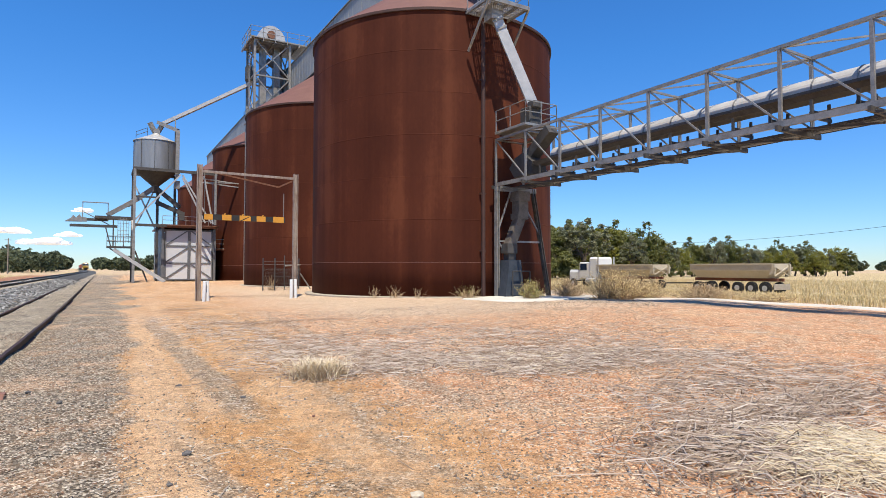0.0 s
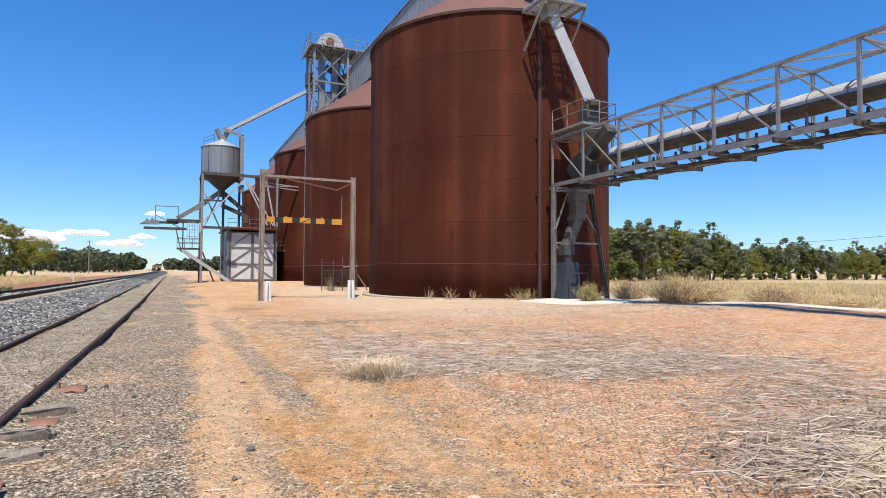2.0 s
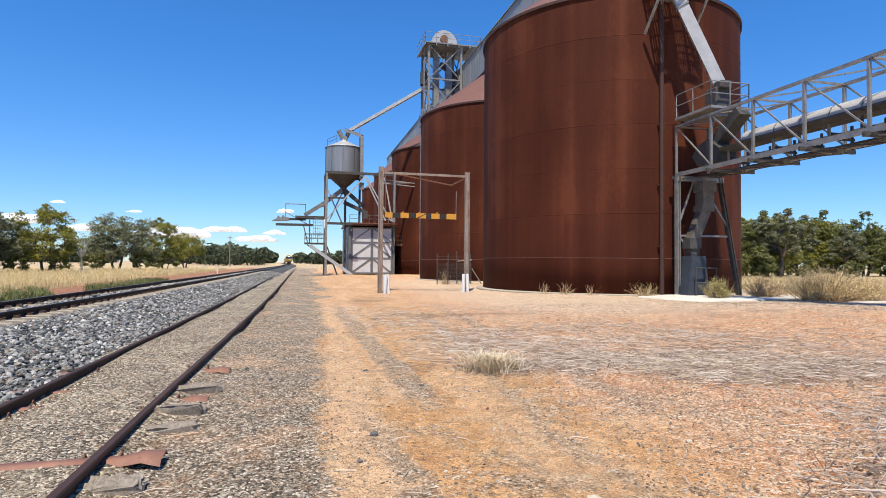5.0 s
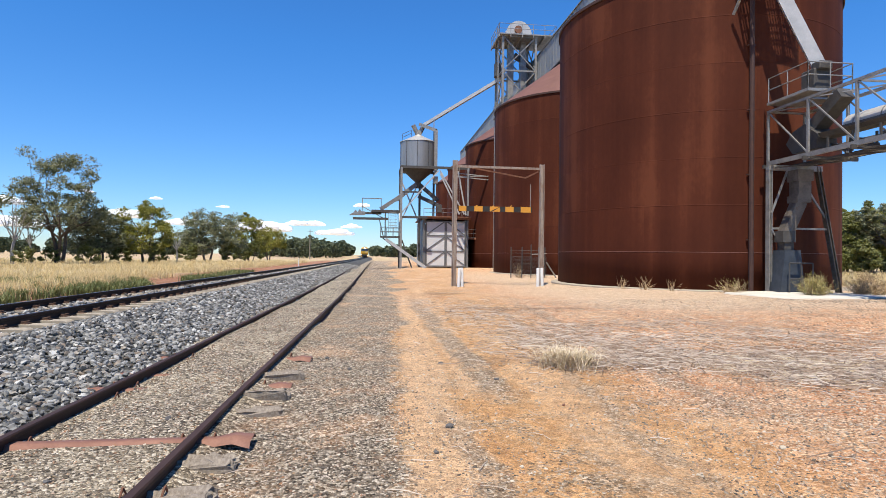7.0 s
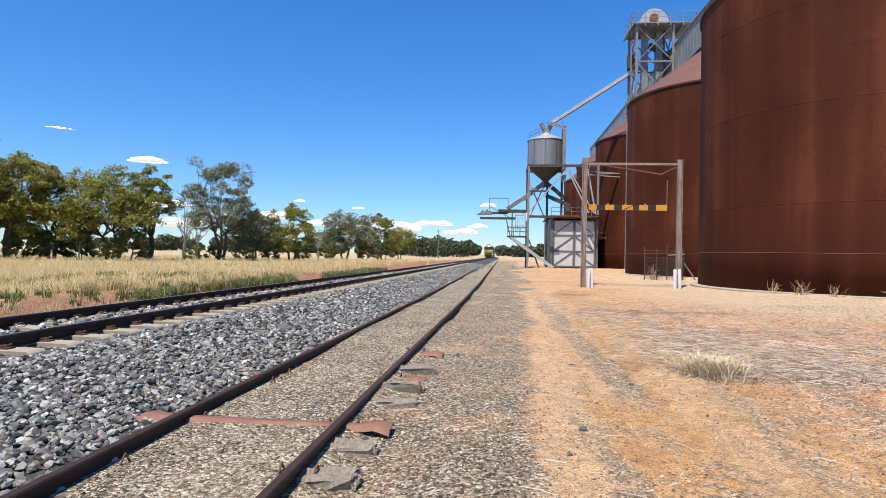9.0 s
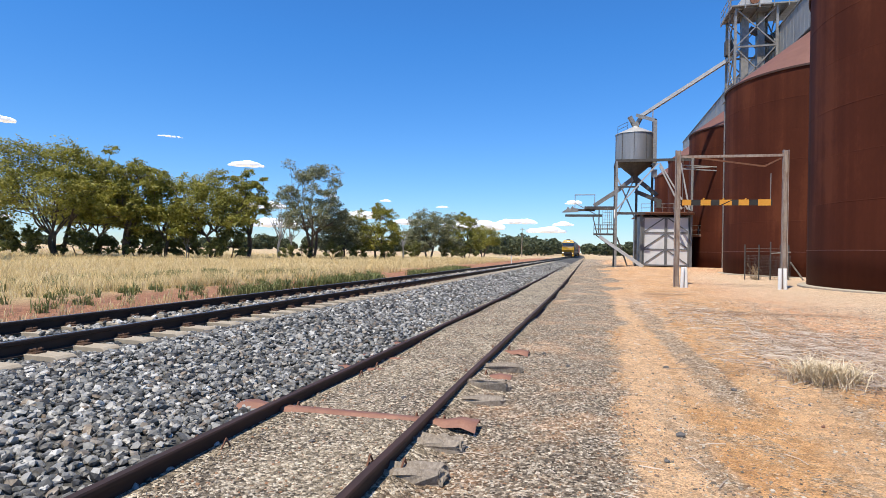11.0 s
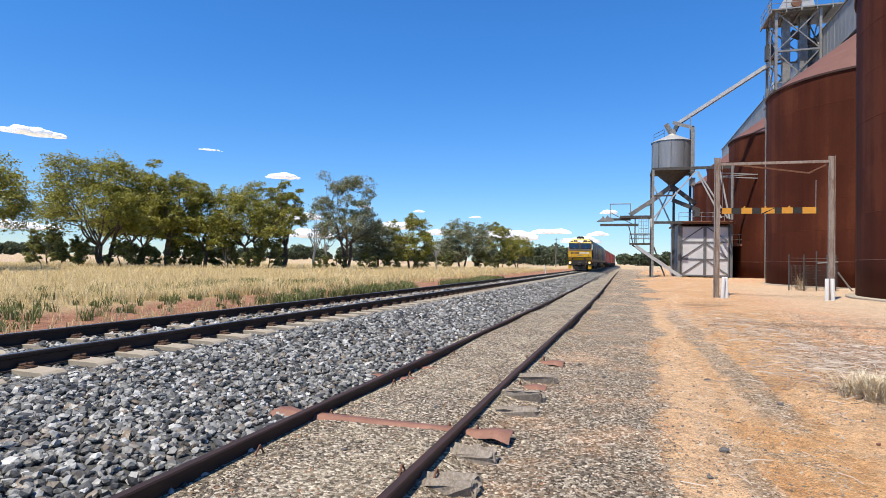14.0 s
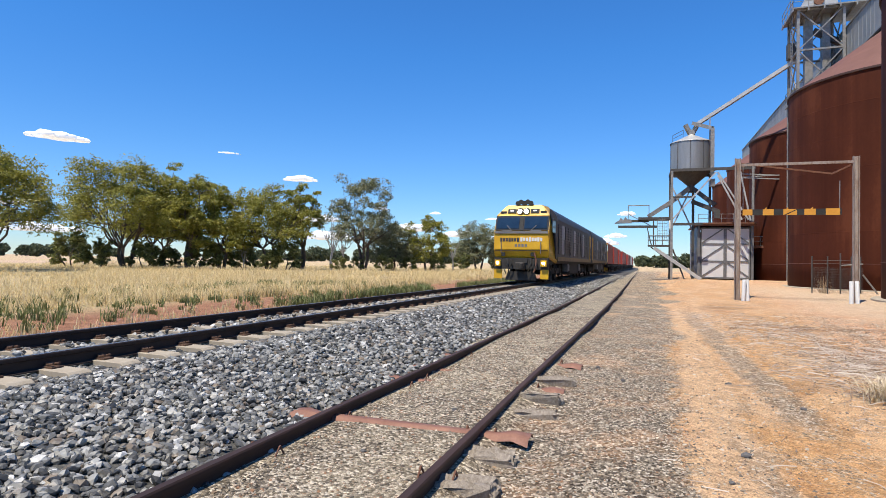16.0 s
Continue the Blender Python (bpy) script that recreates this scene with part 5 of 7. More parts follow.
def bogie(parent, y, axles, span, r=0.5, side=UNDER):
    bm = B()
    for s in (-1, 1):
        box(bm, (s * 1.02, y, r + 0.12), (0.16, span + 0.9, 0.34), None, 0.05)
        for k in range(axles):
            yy = y - span / 2 + span * k / (axles - 1)
            box(bm, (s * 1.06, yy, r), (0.22, 0.34, 0.34), None, 0.05)
            for d in (-0.32, 0.32):
                tube(bm, (s * 1.04, yy + d, r + 0.05), (s * 1.04, yy + d, r + 0.45), 0.1, n=8)
    box(bm, (0, y, r + 0.12), (1.9, 0.5, 0.3))
    b = part("bogie", bm, side, parent)
    for k in range(axles):
        yy = y - span / 2 + span * k / (axles - 1)
        bm = B()
        for s in (-1, 1):
            tube(bm, (s * 0.70, yy, r), (s * 0.82, yy, r), r, n=24)
            tube(bm, (s * 0.68, yy, r), (s * 0.71, yy, r), r + 0.03, n=24)
        tube(bm, (-0.8, yy, r), (0.8, yy, r), 0.09, n=8)
        part("wheelset", bm, RAIL_DARK, b)


def build_loco():
    th = empty("diesel_locomotive", pose(0, 0, 0), "yellow-fronted navy diesel locomotive with lit headlights", "locomotive", "train vehicles")
    W = 1.46
    # long hood body with rounded roof
    bm = B()
    extrude(bm, [(-W, 1.25), (W, 1.25), (W, 3.55), (W - 0.10, 3.85), (W - 0.50, 4.2), (-W + 0.50, 4.2), (-W + 0.10, 3.85), (-W, 3.55)], 3.0, 21.2)
    part("body", bm, NAVY, th, "navy blue body side, grimy")
    bm = B()
    extrude(bm, [(-0.9, 4.19), (0.9, 4.19), (0.75, 4.30), (-0.75, 4.30)], 4.5, 20.0)
    for y in (6.5, 8.2, 15.0, 16.8, 18.6):
        tube(bm, (0, y, 4.2), (0, y, 4.36), 0.5, n=16)
    part("roof_hatches", bm, LOCO_GREY, th, "grey roof hatches and fans")
    # cab, sloped above the windscreen
    bm = B()
    prof = [(0.40, 1.33), (0.24, 1.68), (0.22, 1.72), (0.22, 2.58), (0.30, 2.70), (0.60, 3.55), (0.70, 3.62), (1.00, 4.18), (3.2, 4.28), (3.2, 1.05)]
    a = [bm.verts.new((-W, y, z)) for y, z in prof]
    b = [bm.verts.new((W, y, z)) for y, z in prof]
    k = len(prof)
    for i in range(k):
        bm.faces.new((a[i], a[(i + 1) % k], b[(i + 1) % k], b[i]))
    bm.faces.new(a)
    bm.faces.new(list(reversed(b)))
    for v in bm.verts:
        if v.co.z > 3.6:
            v.co.x *= 0.66 if v.co.z > 4.0 else 0.98
    bmesh.ops.bevel(bm, geom=bm.edges[:], offset=0.05, segments=2, affect="EDGES")
    part("cab", bm, YELLOW, th, "yellow cab front", smooth=False)
    # black surround and panes
    bm = B()
    beam(bm, (0, 0.285, 2.76), (0, 0.60, 3.56), 2.86, 0.03)
    part("windscreen_surround", bm, BLACK, th)
    for s in (-1, 1):
        bm = B()
        beam(bm, (s * 0.74, 0.30, 2.86), (s * 0.74, 0.555, 3.47), 1.20, 0.05)
        part("windscreen", bm, GLASS_DARK, th, "dark windscreen with a blue reflection put into its colour")
        bm = B()
        tube(bm, (s * 0.5, 0.22, 2.74), (s * 0.8, 0.32, 3.05), 0.018, n=5)
        box(bm, (s * 0.8, 0.24, 2.76), (0.5, 0.06, 0.06))
        part("wiper", bm, LOCO_GREY, th)
        bm = B()
        box(bm, (s * (W + 0.005), 1.75, 3.1), (0.03, 1.0, 0.75))
        part("side_window", bm, GLASS_DARK, th)
        bm = B()
        box(bm, (s * (W + 0.006), 2.75, 2.35), (0.035, 0.62, 2.1))
        part("cab_door", bm, NAVY, th)
    bm = B()
    beam(bm, (0, 0.27, 2.76), (0, 0.59, 3.55), 0.16, 0.07)
    part("centre_pillar", bm, BLACK, th)
    bm = B()
    box(bm, (0, 0.20, 2.66), (2.84, 0.06, 0.12))
    part("ledge", bm, LOCO_GREY, th)
    # number boxes, headlights, horns
    for s in (-1, 1):
        bm = B()
        beam(bm, (s * 0.62, 0.735, 3.72), (s * 0.62, 0.87, 3.93), 0.46, 0.07)
        nb = part("number_box", bm, BLACK, th)
        bm = B()
        beam(bm, (s * 0.62, 0.762, 3.80), (s * 0.62, 0.80, 3.86), 0.20, 0.075)
        part("number_bar", bm, WHITE_PAINT, nb)
        bm = B()
        tube(bm, (s * 0.17, 0.62, 3.80), (s * 0.17, 0.86, 3.84), 0.17, n=20)
        part("headlight_rim", bm, BLACK, th)
        bm = B()
        tube(bm, (s * 0.17, 0.60, 3.80), (s * 0.17, 0.625, 3.805), 0.115, n=20)
        part("headlight", bm, LAMP, th, "lit white headlight")
        bm = B()
        box(bm, (s * 1.08, 0.80, 3.74), (0.32, 0.12, 0.18))
        part("marker_light", bm, BLACK, th)
        bm = B()
        box(bm, (s * 1.22, 0.20, 1.04), (0.30, 0.2, 0.32))
        part("ditch_light_box", bm, YELLOW, th)
        bm = B()
        tube(bm, (s * 1.22, 0.07, 1.04), (s * 1.22, 0.11, 1.04), 0.075, n=16)
        part("ditch_light", bm, LAMP, th, "lit white ditch light")
    for i in range(5):
        bm = B()
        x = -0.36 + i * 0.18
        tube(bm, (x, 0.95, 4.28 + 0.07 * (i % 2)), (x, 1.5, 4.26 + 0.07 * (i % 2)), 0.13, 0.04, n=12)
        tube(bm, (x, 1.3, 4.05), (x, 1.3, 4.28), 0.03, n=6)
        part("horn", bm, BLACK, th)
    # nose lettering kept as plain bars
    for k in range(7):
        part("nose_bar", box(B(), (-1.06 + k * 0.15, 0.214, 2.27), (0.11, 0.014, 0.18 if k % 3 else 0.22)), NAVY, th)
    for k in range(8):
        part("nose_bar", box(B(), (0.02 + k * 0.15, 0.214, 2.29), (0.11, 0.014, 0.18 if k % 3 else 0.22)), WHITE_PAINT, th)
    for k in range(4):
        part("nose_bar", box(B(), (-0.27 + k * 0.18, 0.214, 1.97), (0.13, 0.014, 0.15)), LOCO_GREY, th)
    # black strip draws the shadow line at the nose's break
    bm = B()
    box(bm, (0, 0.225, 1.70), (2.86, 0.05, 0.035))
    part("nose_shadow_line", bm, BLACK, th, "black strip for the joint and its shadow line across the nose")
    for x in (-0.95, 0.62):
        part("nose_bracket", box(B(), (x, 0.25, 1.50), (0.2, 0.08, 0.2), None, 0.01), BLACK, th)
    # grab rails on the nose
    for s in (-1, 1):
        bm = B()
        tube(bm, (s * 1.05, 0.16, 1.55), (s * 1.05, 0.16, 2.15), 0.02, n=6)
        part("grab_rail", bm, LOCO_GREY, th)
    # pilot, coupler, hoses
    bm = B()
    box(bm, (0, 0.42, 1.02), (2.9, 0.3, 0.6))
    part("buffer_beam", bm, UNDER, th)
    for s in (-1, 1):
        bm = B()
        extrude(bm, [(s * 1.02, 0.22), (s * 1.45, 0.22), (s * 1.45, 0.86), (s * 1.06, 0.86)], 0.28, 0.4)
        part("pilot_plate", bm, YELLOW, th, "yellow pilot plate")
        for z in (0.35, 0.68, 1.0):
            bm = B()
            box(bm, (s * 1.38, 0.75, z), (0.28, 0.6, 0.05))
            part("step", bm, UNDER, th)
    bm = B()
    extrude(bm, [(-0.85, 0.14), (0.85, 0.14), (0.7, 0.6), (-0.7, 0.6)], 0.30, 0.45)
    part("plough", bm, UNDER, th)
    bm = B()
    box(bm, (0, 0.10, 0.88), (0.5, 0.5, 0.42), None, 0.06)
    box(bm, (0.12, -0.16, 0.88), (0.18, 0.28, 0.34), None, 0.05)
    box(bm, (0, 0.3, 1.15), (0.7, 0.14, 0.2))
    part("coupler", bm, UNDER, th)
    bm = B()
    for x in (-0.75, -0.55, 0.5, 0.66, 0.8):
        pts = [Vector((x + 0.08 * math.sin(k), 0.18 - 0.10 * math.sin(k * math.pi / 6), 1.25 - k * 0.13)) for k in range(7)]
        for p, q in zip(pts, pts[1:]):
            tube(bm, p, q, 0.03, n=6)
    part("air_hoses", bm, BLACK, th)
    bm = B()
    pts = [Vector((0.72 + 0.12 * math.sin(k * math.pi / 8), 0.10, 1.6 - k * 0.13)) for k in range(9)]
    for p, q in zip(pts, pts[1:]):
        tube(bm, p, q, 0.04, n=6)
    part("jumper_cable", bm, RUSTBAR, th)
    # sides: louvre doors and white flashes
    for s in (-1, 1):
        for i in range(13):
            y = 3.9 + i * 1.3
            bm = B()
            box(bm, (s * (W + 0.012), y, 2.45), (0.04, 1.1, 1.7))
            if i % 3 != 1:
                zig = [(s * (W + 0.03), 1.7)] + [(s * (W + (0.065 if k % 2 else 0.035)), 1.75 + k * 0.08) for k in range(18)] + [(s * (W + 0.03), 3.2)]
                for (x0, z0), (x1, z1) in zip(zig, zig[1:]):
                    bm.faces.new([bm.verts.new(p) for p in ((x0, y - 0.48, z0), (x0, y + 0.48, z0), (x1, y + 0.48, z1), (x1, y - 0.48, z1))])
                bmesh.ops.remove_doubles(bm, verts=bm.verts[:], dist=0.0005)
            part("side_panel", bm, NAVY if i % 4 != 1 else FLASH, th)
        bm = B()
        box(bm, (s * (W + 0.03), 12.0, 1.32), (0.06, 18.0, 0.24))
        part("sill", bm, DUSTY, th, "dusty tan sill")
        bm = B()
        box(bm, (s * (W + 0.02), 20.7, 2.4), (0.05, 0.7, 2.0))
        part("end_flash", bm, YELLOW, th, "yellow end flash")
        bm = B()
        handrail(bm, [(s * (W + 0.07), 3.3, 1.5), (s * (W + 0.07), 20.6, 1.5)], 0.95, 0.018, 2.2, 1)
        part("side_rail", bm, LOCO_GREY, th)
    bm = B()
    box(bm, (0, 11.3, 0.75), (2.7, 4.6, 0.85), None, 0.1)
    part("fuel_tank", bm, UNDER, th)
    for y in (8.3, 14.2):
        for s in (-1, 1):
            part("air_reservoir", box(B(), (s * 1.2, y, 0.8), (0.4, 0.8, 0.5), None, 0.06), LOCO_GREY, th)
    bm = B()
    box(bm, (0, 11.5, 1.15), (2.7, 21.0, 0.2))
    part("frame", bm, UNDER, th)
    bogie(th, 4.7, 3, 3.6)
    bogie(th, 18.0, 3, 3.6)
    return th


def build_wagon():
    th = empty("container_wagon", pose(0, 0, 0), "dark flat container wagon on two bogies", "wagon", "train vehicles")
    bm = B()
    for s in (-1, 1):
        box(bm, (s * 0.9, 7.4, 0.95), (0.14, 14.2, 0.35))
    box(bm, (0, 7.4, 1.05), (0.4, 14.2, 0.3))
    for k in range(6):
        box(bm, (0, 0.6 + k * 2.72, 1.05), (2.5, 0.25, 0.16))
    part("underframe", bm, UNDER, th)
    bogie(th, 1.9, 2, 1.75, 0.45)
    bogie(th, 12.9, 2, 1.75, 0.45)
    bm = B()
    for y in (-0.1, 14.9):
        box(bm, (0, y, 0.9), (0.3, 0.6, 0.3))
    part("coupler", bm, UNDER, th)
    return th


def build_container(length, paint, label):
    th = empty("shipping_container", pose(0, 0, 0), label, "container", "containers on the train")
    bm = B()
    n = int(length / 0.28)
    for s in (-1, 1):
        out = []
        for i in range(n + 1):
            y = 0.1 + (length - 0.2) * i / n
            out.append((s * (1.19 if i % 2 else 1.155), y))
        for (x0, y0), (x1, y1) in zip(out, out[1:]):
            v = [bm.verts.new(p) for p in ((x0, y0, 0.15), (x1, y1, 0.15), (x1, y1, 2.5), (x0, y0, 2.5))]
            bm.faces.new(v)
    box(bm, (0, length / 2, 2.53), (2.36, length - 0.1, 0.06))
    box(bm, (0, length - 0.06, 1.3), (2.3, 0.06, 2.4))
    part("walls", bm, paint, th)
    bm = B()
    for s in (-1, 1):
        for y in (0.09, length - 0.09):
            box(bm, (s * 1.14, y, 1.3), (0.16, 0.18, 2.6))
        for z in (0.08, 2.55):
            box(bm, (s * 1.17, length / 2, z), (0.1, length - 0.2, 0.14))
    for y in (0.07, length - 0.07):
        for z in (0.08, 2.55):
            box(bm, (0, y, z), (2.3, 0.1, 0.14))
    part("corner_frame", bm, paint, th)
    for s in (-1, 1):
        bm = B()
        box(bm, (s * 0.56, 0.09, 1.3), (1.08, 0.05, 2.3))
        d = part("end_door", bm, paint, th)
        bm = B()
        for x in (0.25, 0.75):
            tube(bm, (s * x, 0.04, 0.2), (s * x, 0.04, 2.4), 0.025, n=6)
        part("lock_rod", bm, LOCO_GREY, d)
    return th


TRAIN_SPEED, TRAIN_END = 23.0, 29.7


def rail_rows(offset, length, z, step=1.0, turned=False):
    """Poses along the main line of a vehicle whose front is offset metres behind the train's nose; turned: it runs tail first."""
    rows, t = [], 0.0
    while t <= 16.001:
        y = TRAIN_END + TRAIN_SPEED * (16 - t) + offset
        x0, x1 = MAIN_X + 0.2 + bend(y), MAIN_X + 0.2 + bend(y + length)
        way = -math.degrees(math.atan2(x1 - x0, length))
        rows.append((t, pose(x1, y + length, z, 0, 0, way + 180) if turned else pose(x0, y, z, 0, 0, way)))
        t += step
    return rows


MOVES = []


def build_train():
    loco = build_loco()
    MOVES.append((loco, rail_rows(0, 21.5, MAIN_Z)))
    second = copy_thing(loco, pose(0, 0, 0))
    second["label"] = "second navy diesel locomotive coupled tail first behind the leader"
    MOVES.append((second, rail_rows(22.2, 21.5, MAIN_Z, turned=True)))
    wagon = build_wagon()
    red12 = build_container(12.19, RED_BOX, "long red corrugated shipping container on a wagon")
    red6 = build_container(6.06, RED_BOX, "short red corrugated shipping container on a wagon")
    brown6 = build_container(6.06, BROWN_BOX, "short brown corrugated shipping container on a wagon")
    white12 = build_container(12.19, WHITE_BOX, "long white corrugated shipping container on a wagon")
    used = set()

    def take(ob):
        if ob.name in used:
            return copy_thing(ob, pose(0, 0, 0))
        used.add(ob.name)
        return ob

    loads = ((red12,), (red12,), (red6,), (red12,), (brown6,), (red12,), (brown6, brown6), (white12,), (red6, brown6), (red12,), (white12,), (brown6, red6), (red12,), (white12,))
    for i, load in enumerate(loads):
        off = 45.4 + i * 15.4
        w = take(wagon)
        MOVES.append((w, rail_rows(off, 14.8, MAIN_Z)))
        at = 1.3 if len(load) == 1 else 0.9
        for c in load:
            o = take(c)
            ln = 12.19 if c in (red12, white12) else 6.06
            MOVES.append((o, rail_rows(off + at, ln, MAIN_Z + 1.2)))
            at += ln + 0.5


build_train()


# ---- tipper road train on the road behind the silos ----
def wheels(parent, ys, r=0.5, x=1.05):
    for y in ys:
        for s in (-1, 1):
            bm = B()
            tube(bm, (s * (x - 0.22), y, r), (s * (x + 0.14), y, r), r, n=20)
            bmesh.ops.bevel(bm, geom=[e for e in bm.edges if len(e.link_faces) == 2 and e.calc_face_angle(0) > 1.2], offset=0.06, segments=2, affect="EDGES")
            w = part("wheel", bm, BLACK, parent)
            bm = B()
            tube(bm, (s * (x + 0.06), y, r), (s * (x + 0.15), y, r), 0.29, 0.22, n=14)
            part("rim", bm, GALV_LIGHT, w)


def tub(parent, y0, y1, z0, z1):
    cream = surf("cream_tipper_paint", (0.56, 0.47, 0.33), (0.66, 0.58, 0.44), 2, 0.5, 0, 0.05, 30)
    bm = B()
    # bathtub body: flared sides, raked ends
    lower, upper = [(-0.85, y0 + 0.7), (0.85, y0 + 0.7), (0.85, y1 - 0.5), (-0.85, y1 - 0.5)], [(-1.25, y0), (1.25, y0), (1.25, y1), (-1.25, y1)]
    a = [bm.verts.new((x, y, z0)) for x, y in lower]
    m = [bm.verts.new((x * 0.98, y, z0 + 0.55 * (z1 - z0))) for x, y in upper]
    c = [bm.verts.new((x, y, z1)) for x, y in upper]
    for p, q in ((a, m), (m, c)):
        for i in range(4):
            bm.faces.new((p[i], p[(i + 1) % 4], q[(i + 1) % 4], q[i]))
    bm.faces.new(list(reversed(a)))
    bm.faces.new(c)
    part("tub", bm, cream, parent, "cream tipper tub")
    bm = B()
    for s in (-1, 1):
        beam(bm, (s * 1.26, y0, z1), (s * 1.26, y1, z1), 0.08, 0.12)
    part("top_rail", bm, cream, parent)
    bm = B()
    beam(bm, (-1.0, y0 - 0.06, z0 + 0.2), (1.0, y0 - 0.06, z1 - 0.2), 0.08, 0.08)
    beam(bm, (1.0, y0 - 0.06, z0 + 0.2), (-1.0, y0 - 0.06, z1 - 0.2), 0.08, 0.08)
    for s in (-1, 1):
        beam(bm, (s * 1.15, y0 - 0.08, z0 + 0.3), (s * 1.15, y0 - 0.08, z1), 0.14, 0.16)
        beam(bm, (s * 1.27, y0 + 0.2, z0 + 0.3), (s * 1.27, y0 - 0.2, z1 - 0.25), 0.05, 0.2)
    part("tailgate_frame", bm, cream, parent)
    bm = B()
    for s in (-1, 1):
        box(bm, (s * 0.45, (y0 + y1) / 2, z0 - 0.14), (0.14, y1 - y0, 0.26))
    part("chassis", bm, surf("red_brown_chassis", (0.20, 0.06, 0.035), (0.28, 0.10, 0.06), 3), parent)


def build_truck():
    road = 48.0
    t = empty("prime_mover", pose(0, 0, 0), "white bonneted prime mover hauling tipper trailers", "truck")
    bm = B()
    box(bm, (0, -2.2, 1.9), (2.3, 1.7, 1.9), None, 0.12)
    part("cab", bm, WHITE_PAINT, t)
    bm = B()
    box(bm, (0, -3.6, 2.15), (2.4, 1.4, 2.5), None, 0.2)
    part("sleeper_box", bm, WHITE_PAINT, t)
    bm = B()
    extrude(bm, [(-1.0, 0.8), (1.0, 0.8), (1.0, 1.7), (0.85, 2.0), (-0.85, 2.0), (-1.0, 1.7)], -1.4, 0.3)
    part("bonnet", bm, WHITE_PAINT, t)
    for s in (-1, 1):
        bm = B()
        box(bm, (s * 1.16, -2.1, 2.3), (0.02, 1.0, 0.7))
        part("side_window", bm, GLASS_DARK, t)
        bm = B()
        tube(bm, (s * 1.2, -4.4, 1.0), (s * 1.2, -4.4, 3.4), 0.09, n=10)
        part("exhaust_stack", bm, GALV_LIGHT, t)
        bm = B()
        tube(bm, (s * 1.1, -2.6, 0.75), (s * 1.1, -4.0, 0.75), 0.32, n=14)
        part("fuel_tank", bm, GALV_LIGHT, t)
    bm = B()
    box(bm, (0, -3.4, 0.8), (0.9, 7.4, 0.25))
    part("chassis", bm, UNDER, t)
    wheels(t, (-0.4, -5.4, -6.7))
    a = empty("tipper_trailer", pose(0, 0, 0), "cream tipper trailer behind the prime mover", "trailer", "tipper trailers")
    tub(a, -7.4, 0.0, 1.32, 2.5)
    wheels(a, (-4.3, -5.5, -6.7))
    b = empty("tipper_trailer", pose(0, 0, 0), "cream tipper trailer with triple axle at the rear", "trailer", "tipper trailers")
    tub(b, -7.6, 0.0, 1.32, 2.5)
    wheels(b, (-0.7, -1.9, -4.5, -5.7, -6.9))
    bm = B()
    beam(bm, (0.5, -0.4, 0.8), (0, 4.2, 0.7), 0.12, 0.12)
    beam(bm, (-0.5, -0.4, 0.8), (0, 4.2, 0.7), 0.12, 0.12)
    part("drawbar", bm, UNDER, b)
    bm = B()
    box(bm, (0, -7.65, 0.62), (2.3, 0.06, 0.5))
    part("mudflap", bm, CONCRETE, b)
    # rear of the last trailer at y 26 at the start; it drives away along the tracks
    v = 20.6
    for ob, front in ((b, 34.1), (a, 45.8), (t, 50.0)):
        MOVES.append((ob, [(k * 1.0, pose(road, front + v * k, -0.5)) for k in range(17)]))


build_truck()


# ---- trees ----
LEAF_OLIVE = islands("olive_leaves", [(0.13, 0.138, 0.022), (0.24, 0.235, 0.034), (0.34, 0.32, 0.055), (0.18, 0.182, 0.028), (0.42, 0.38, 0.10)], 0.5, 0, 0.42)
LEAF_GREY = islands("grey_green_leaves", [(0.10, 0.115, 0.05), (0.19, 0.20, 0.105), (0.31, 0.31, 0.19), (0.15, 0.16, 0.075)], 0.5, 0, 0.38)
LEAF_DARK = islands("dark_green_leaves", [(0.080, 0.095, 0.026), (0.155, 0.168, 0.042), (0.24, 0.24, 0.075), (0.12, 0.135, 0.036)], 0.5, 0, 0.4)
LEAF_FAR = islands("blue_green_far_leaves", [(0.035, 0.050, 0.024), (0.060, 0.078, 0.034), (0.095, 0.11, 0.05), (0.045, 0.06, 0.03)], 0.7, 0, 0.2)


def at(heading, dist):
    """A ground point by compass heading from the track's line and distance."""
    return math.sin(radians(heading)) * dist, math.cos(radians(heading)) * dist


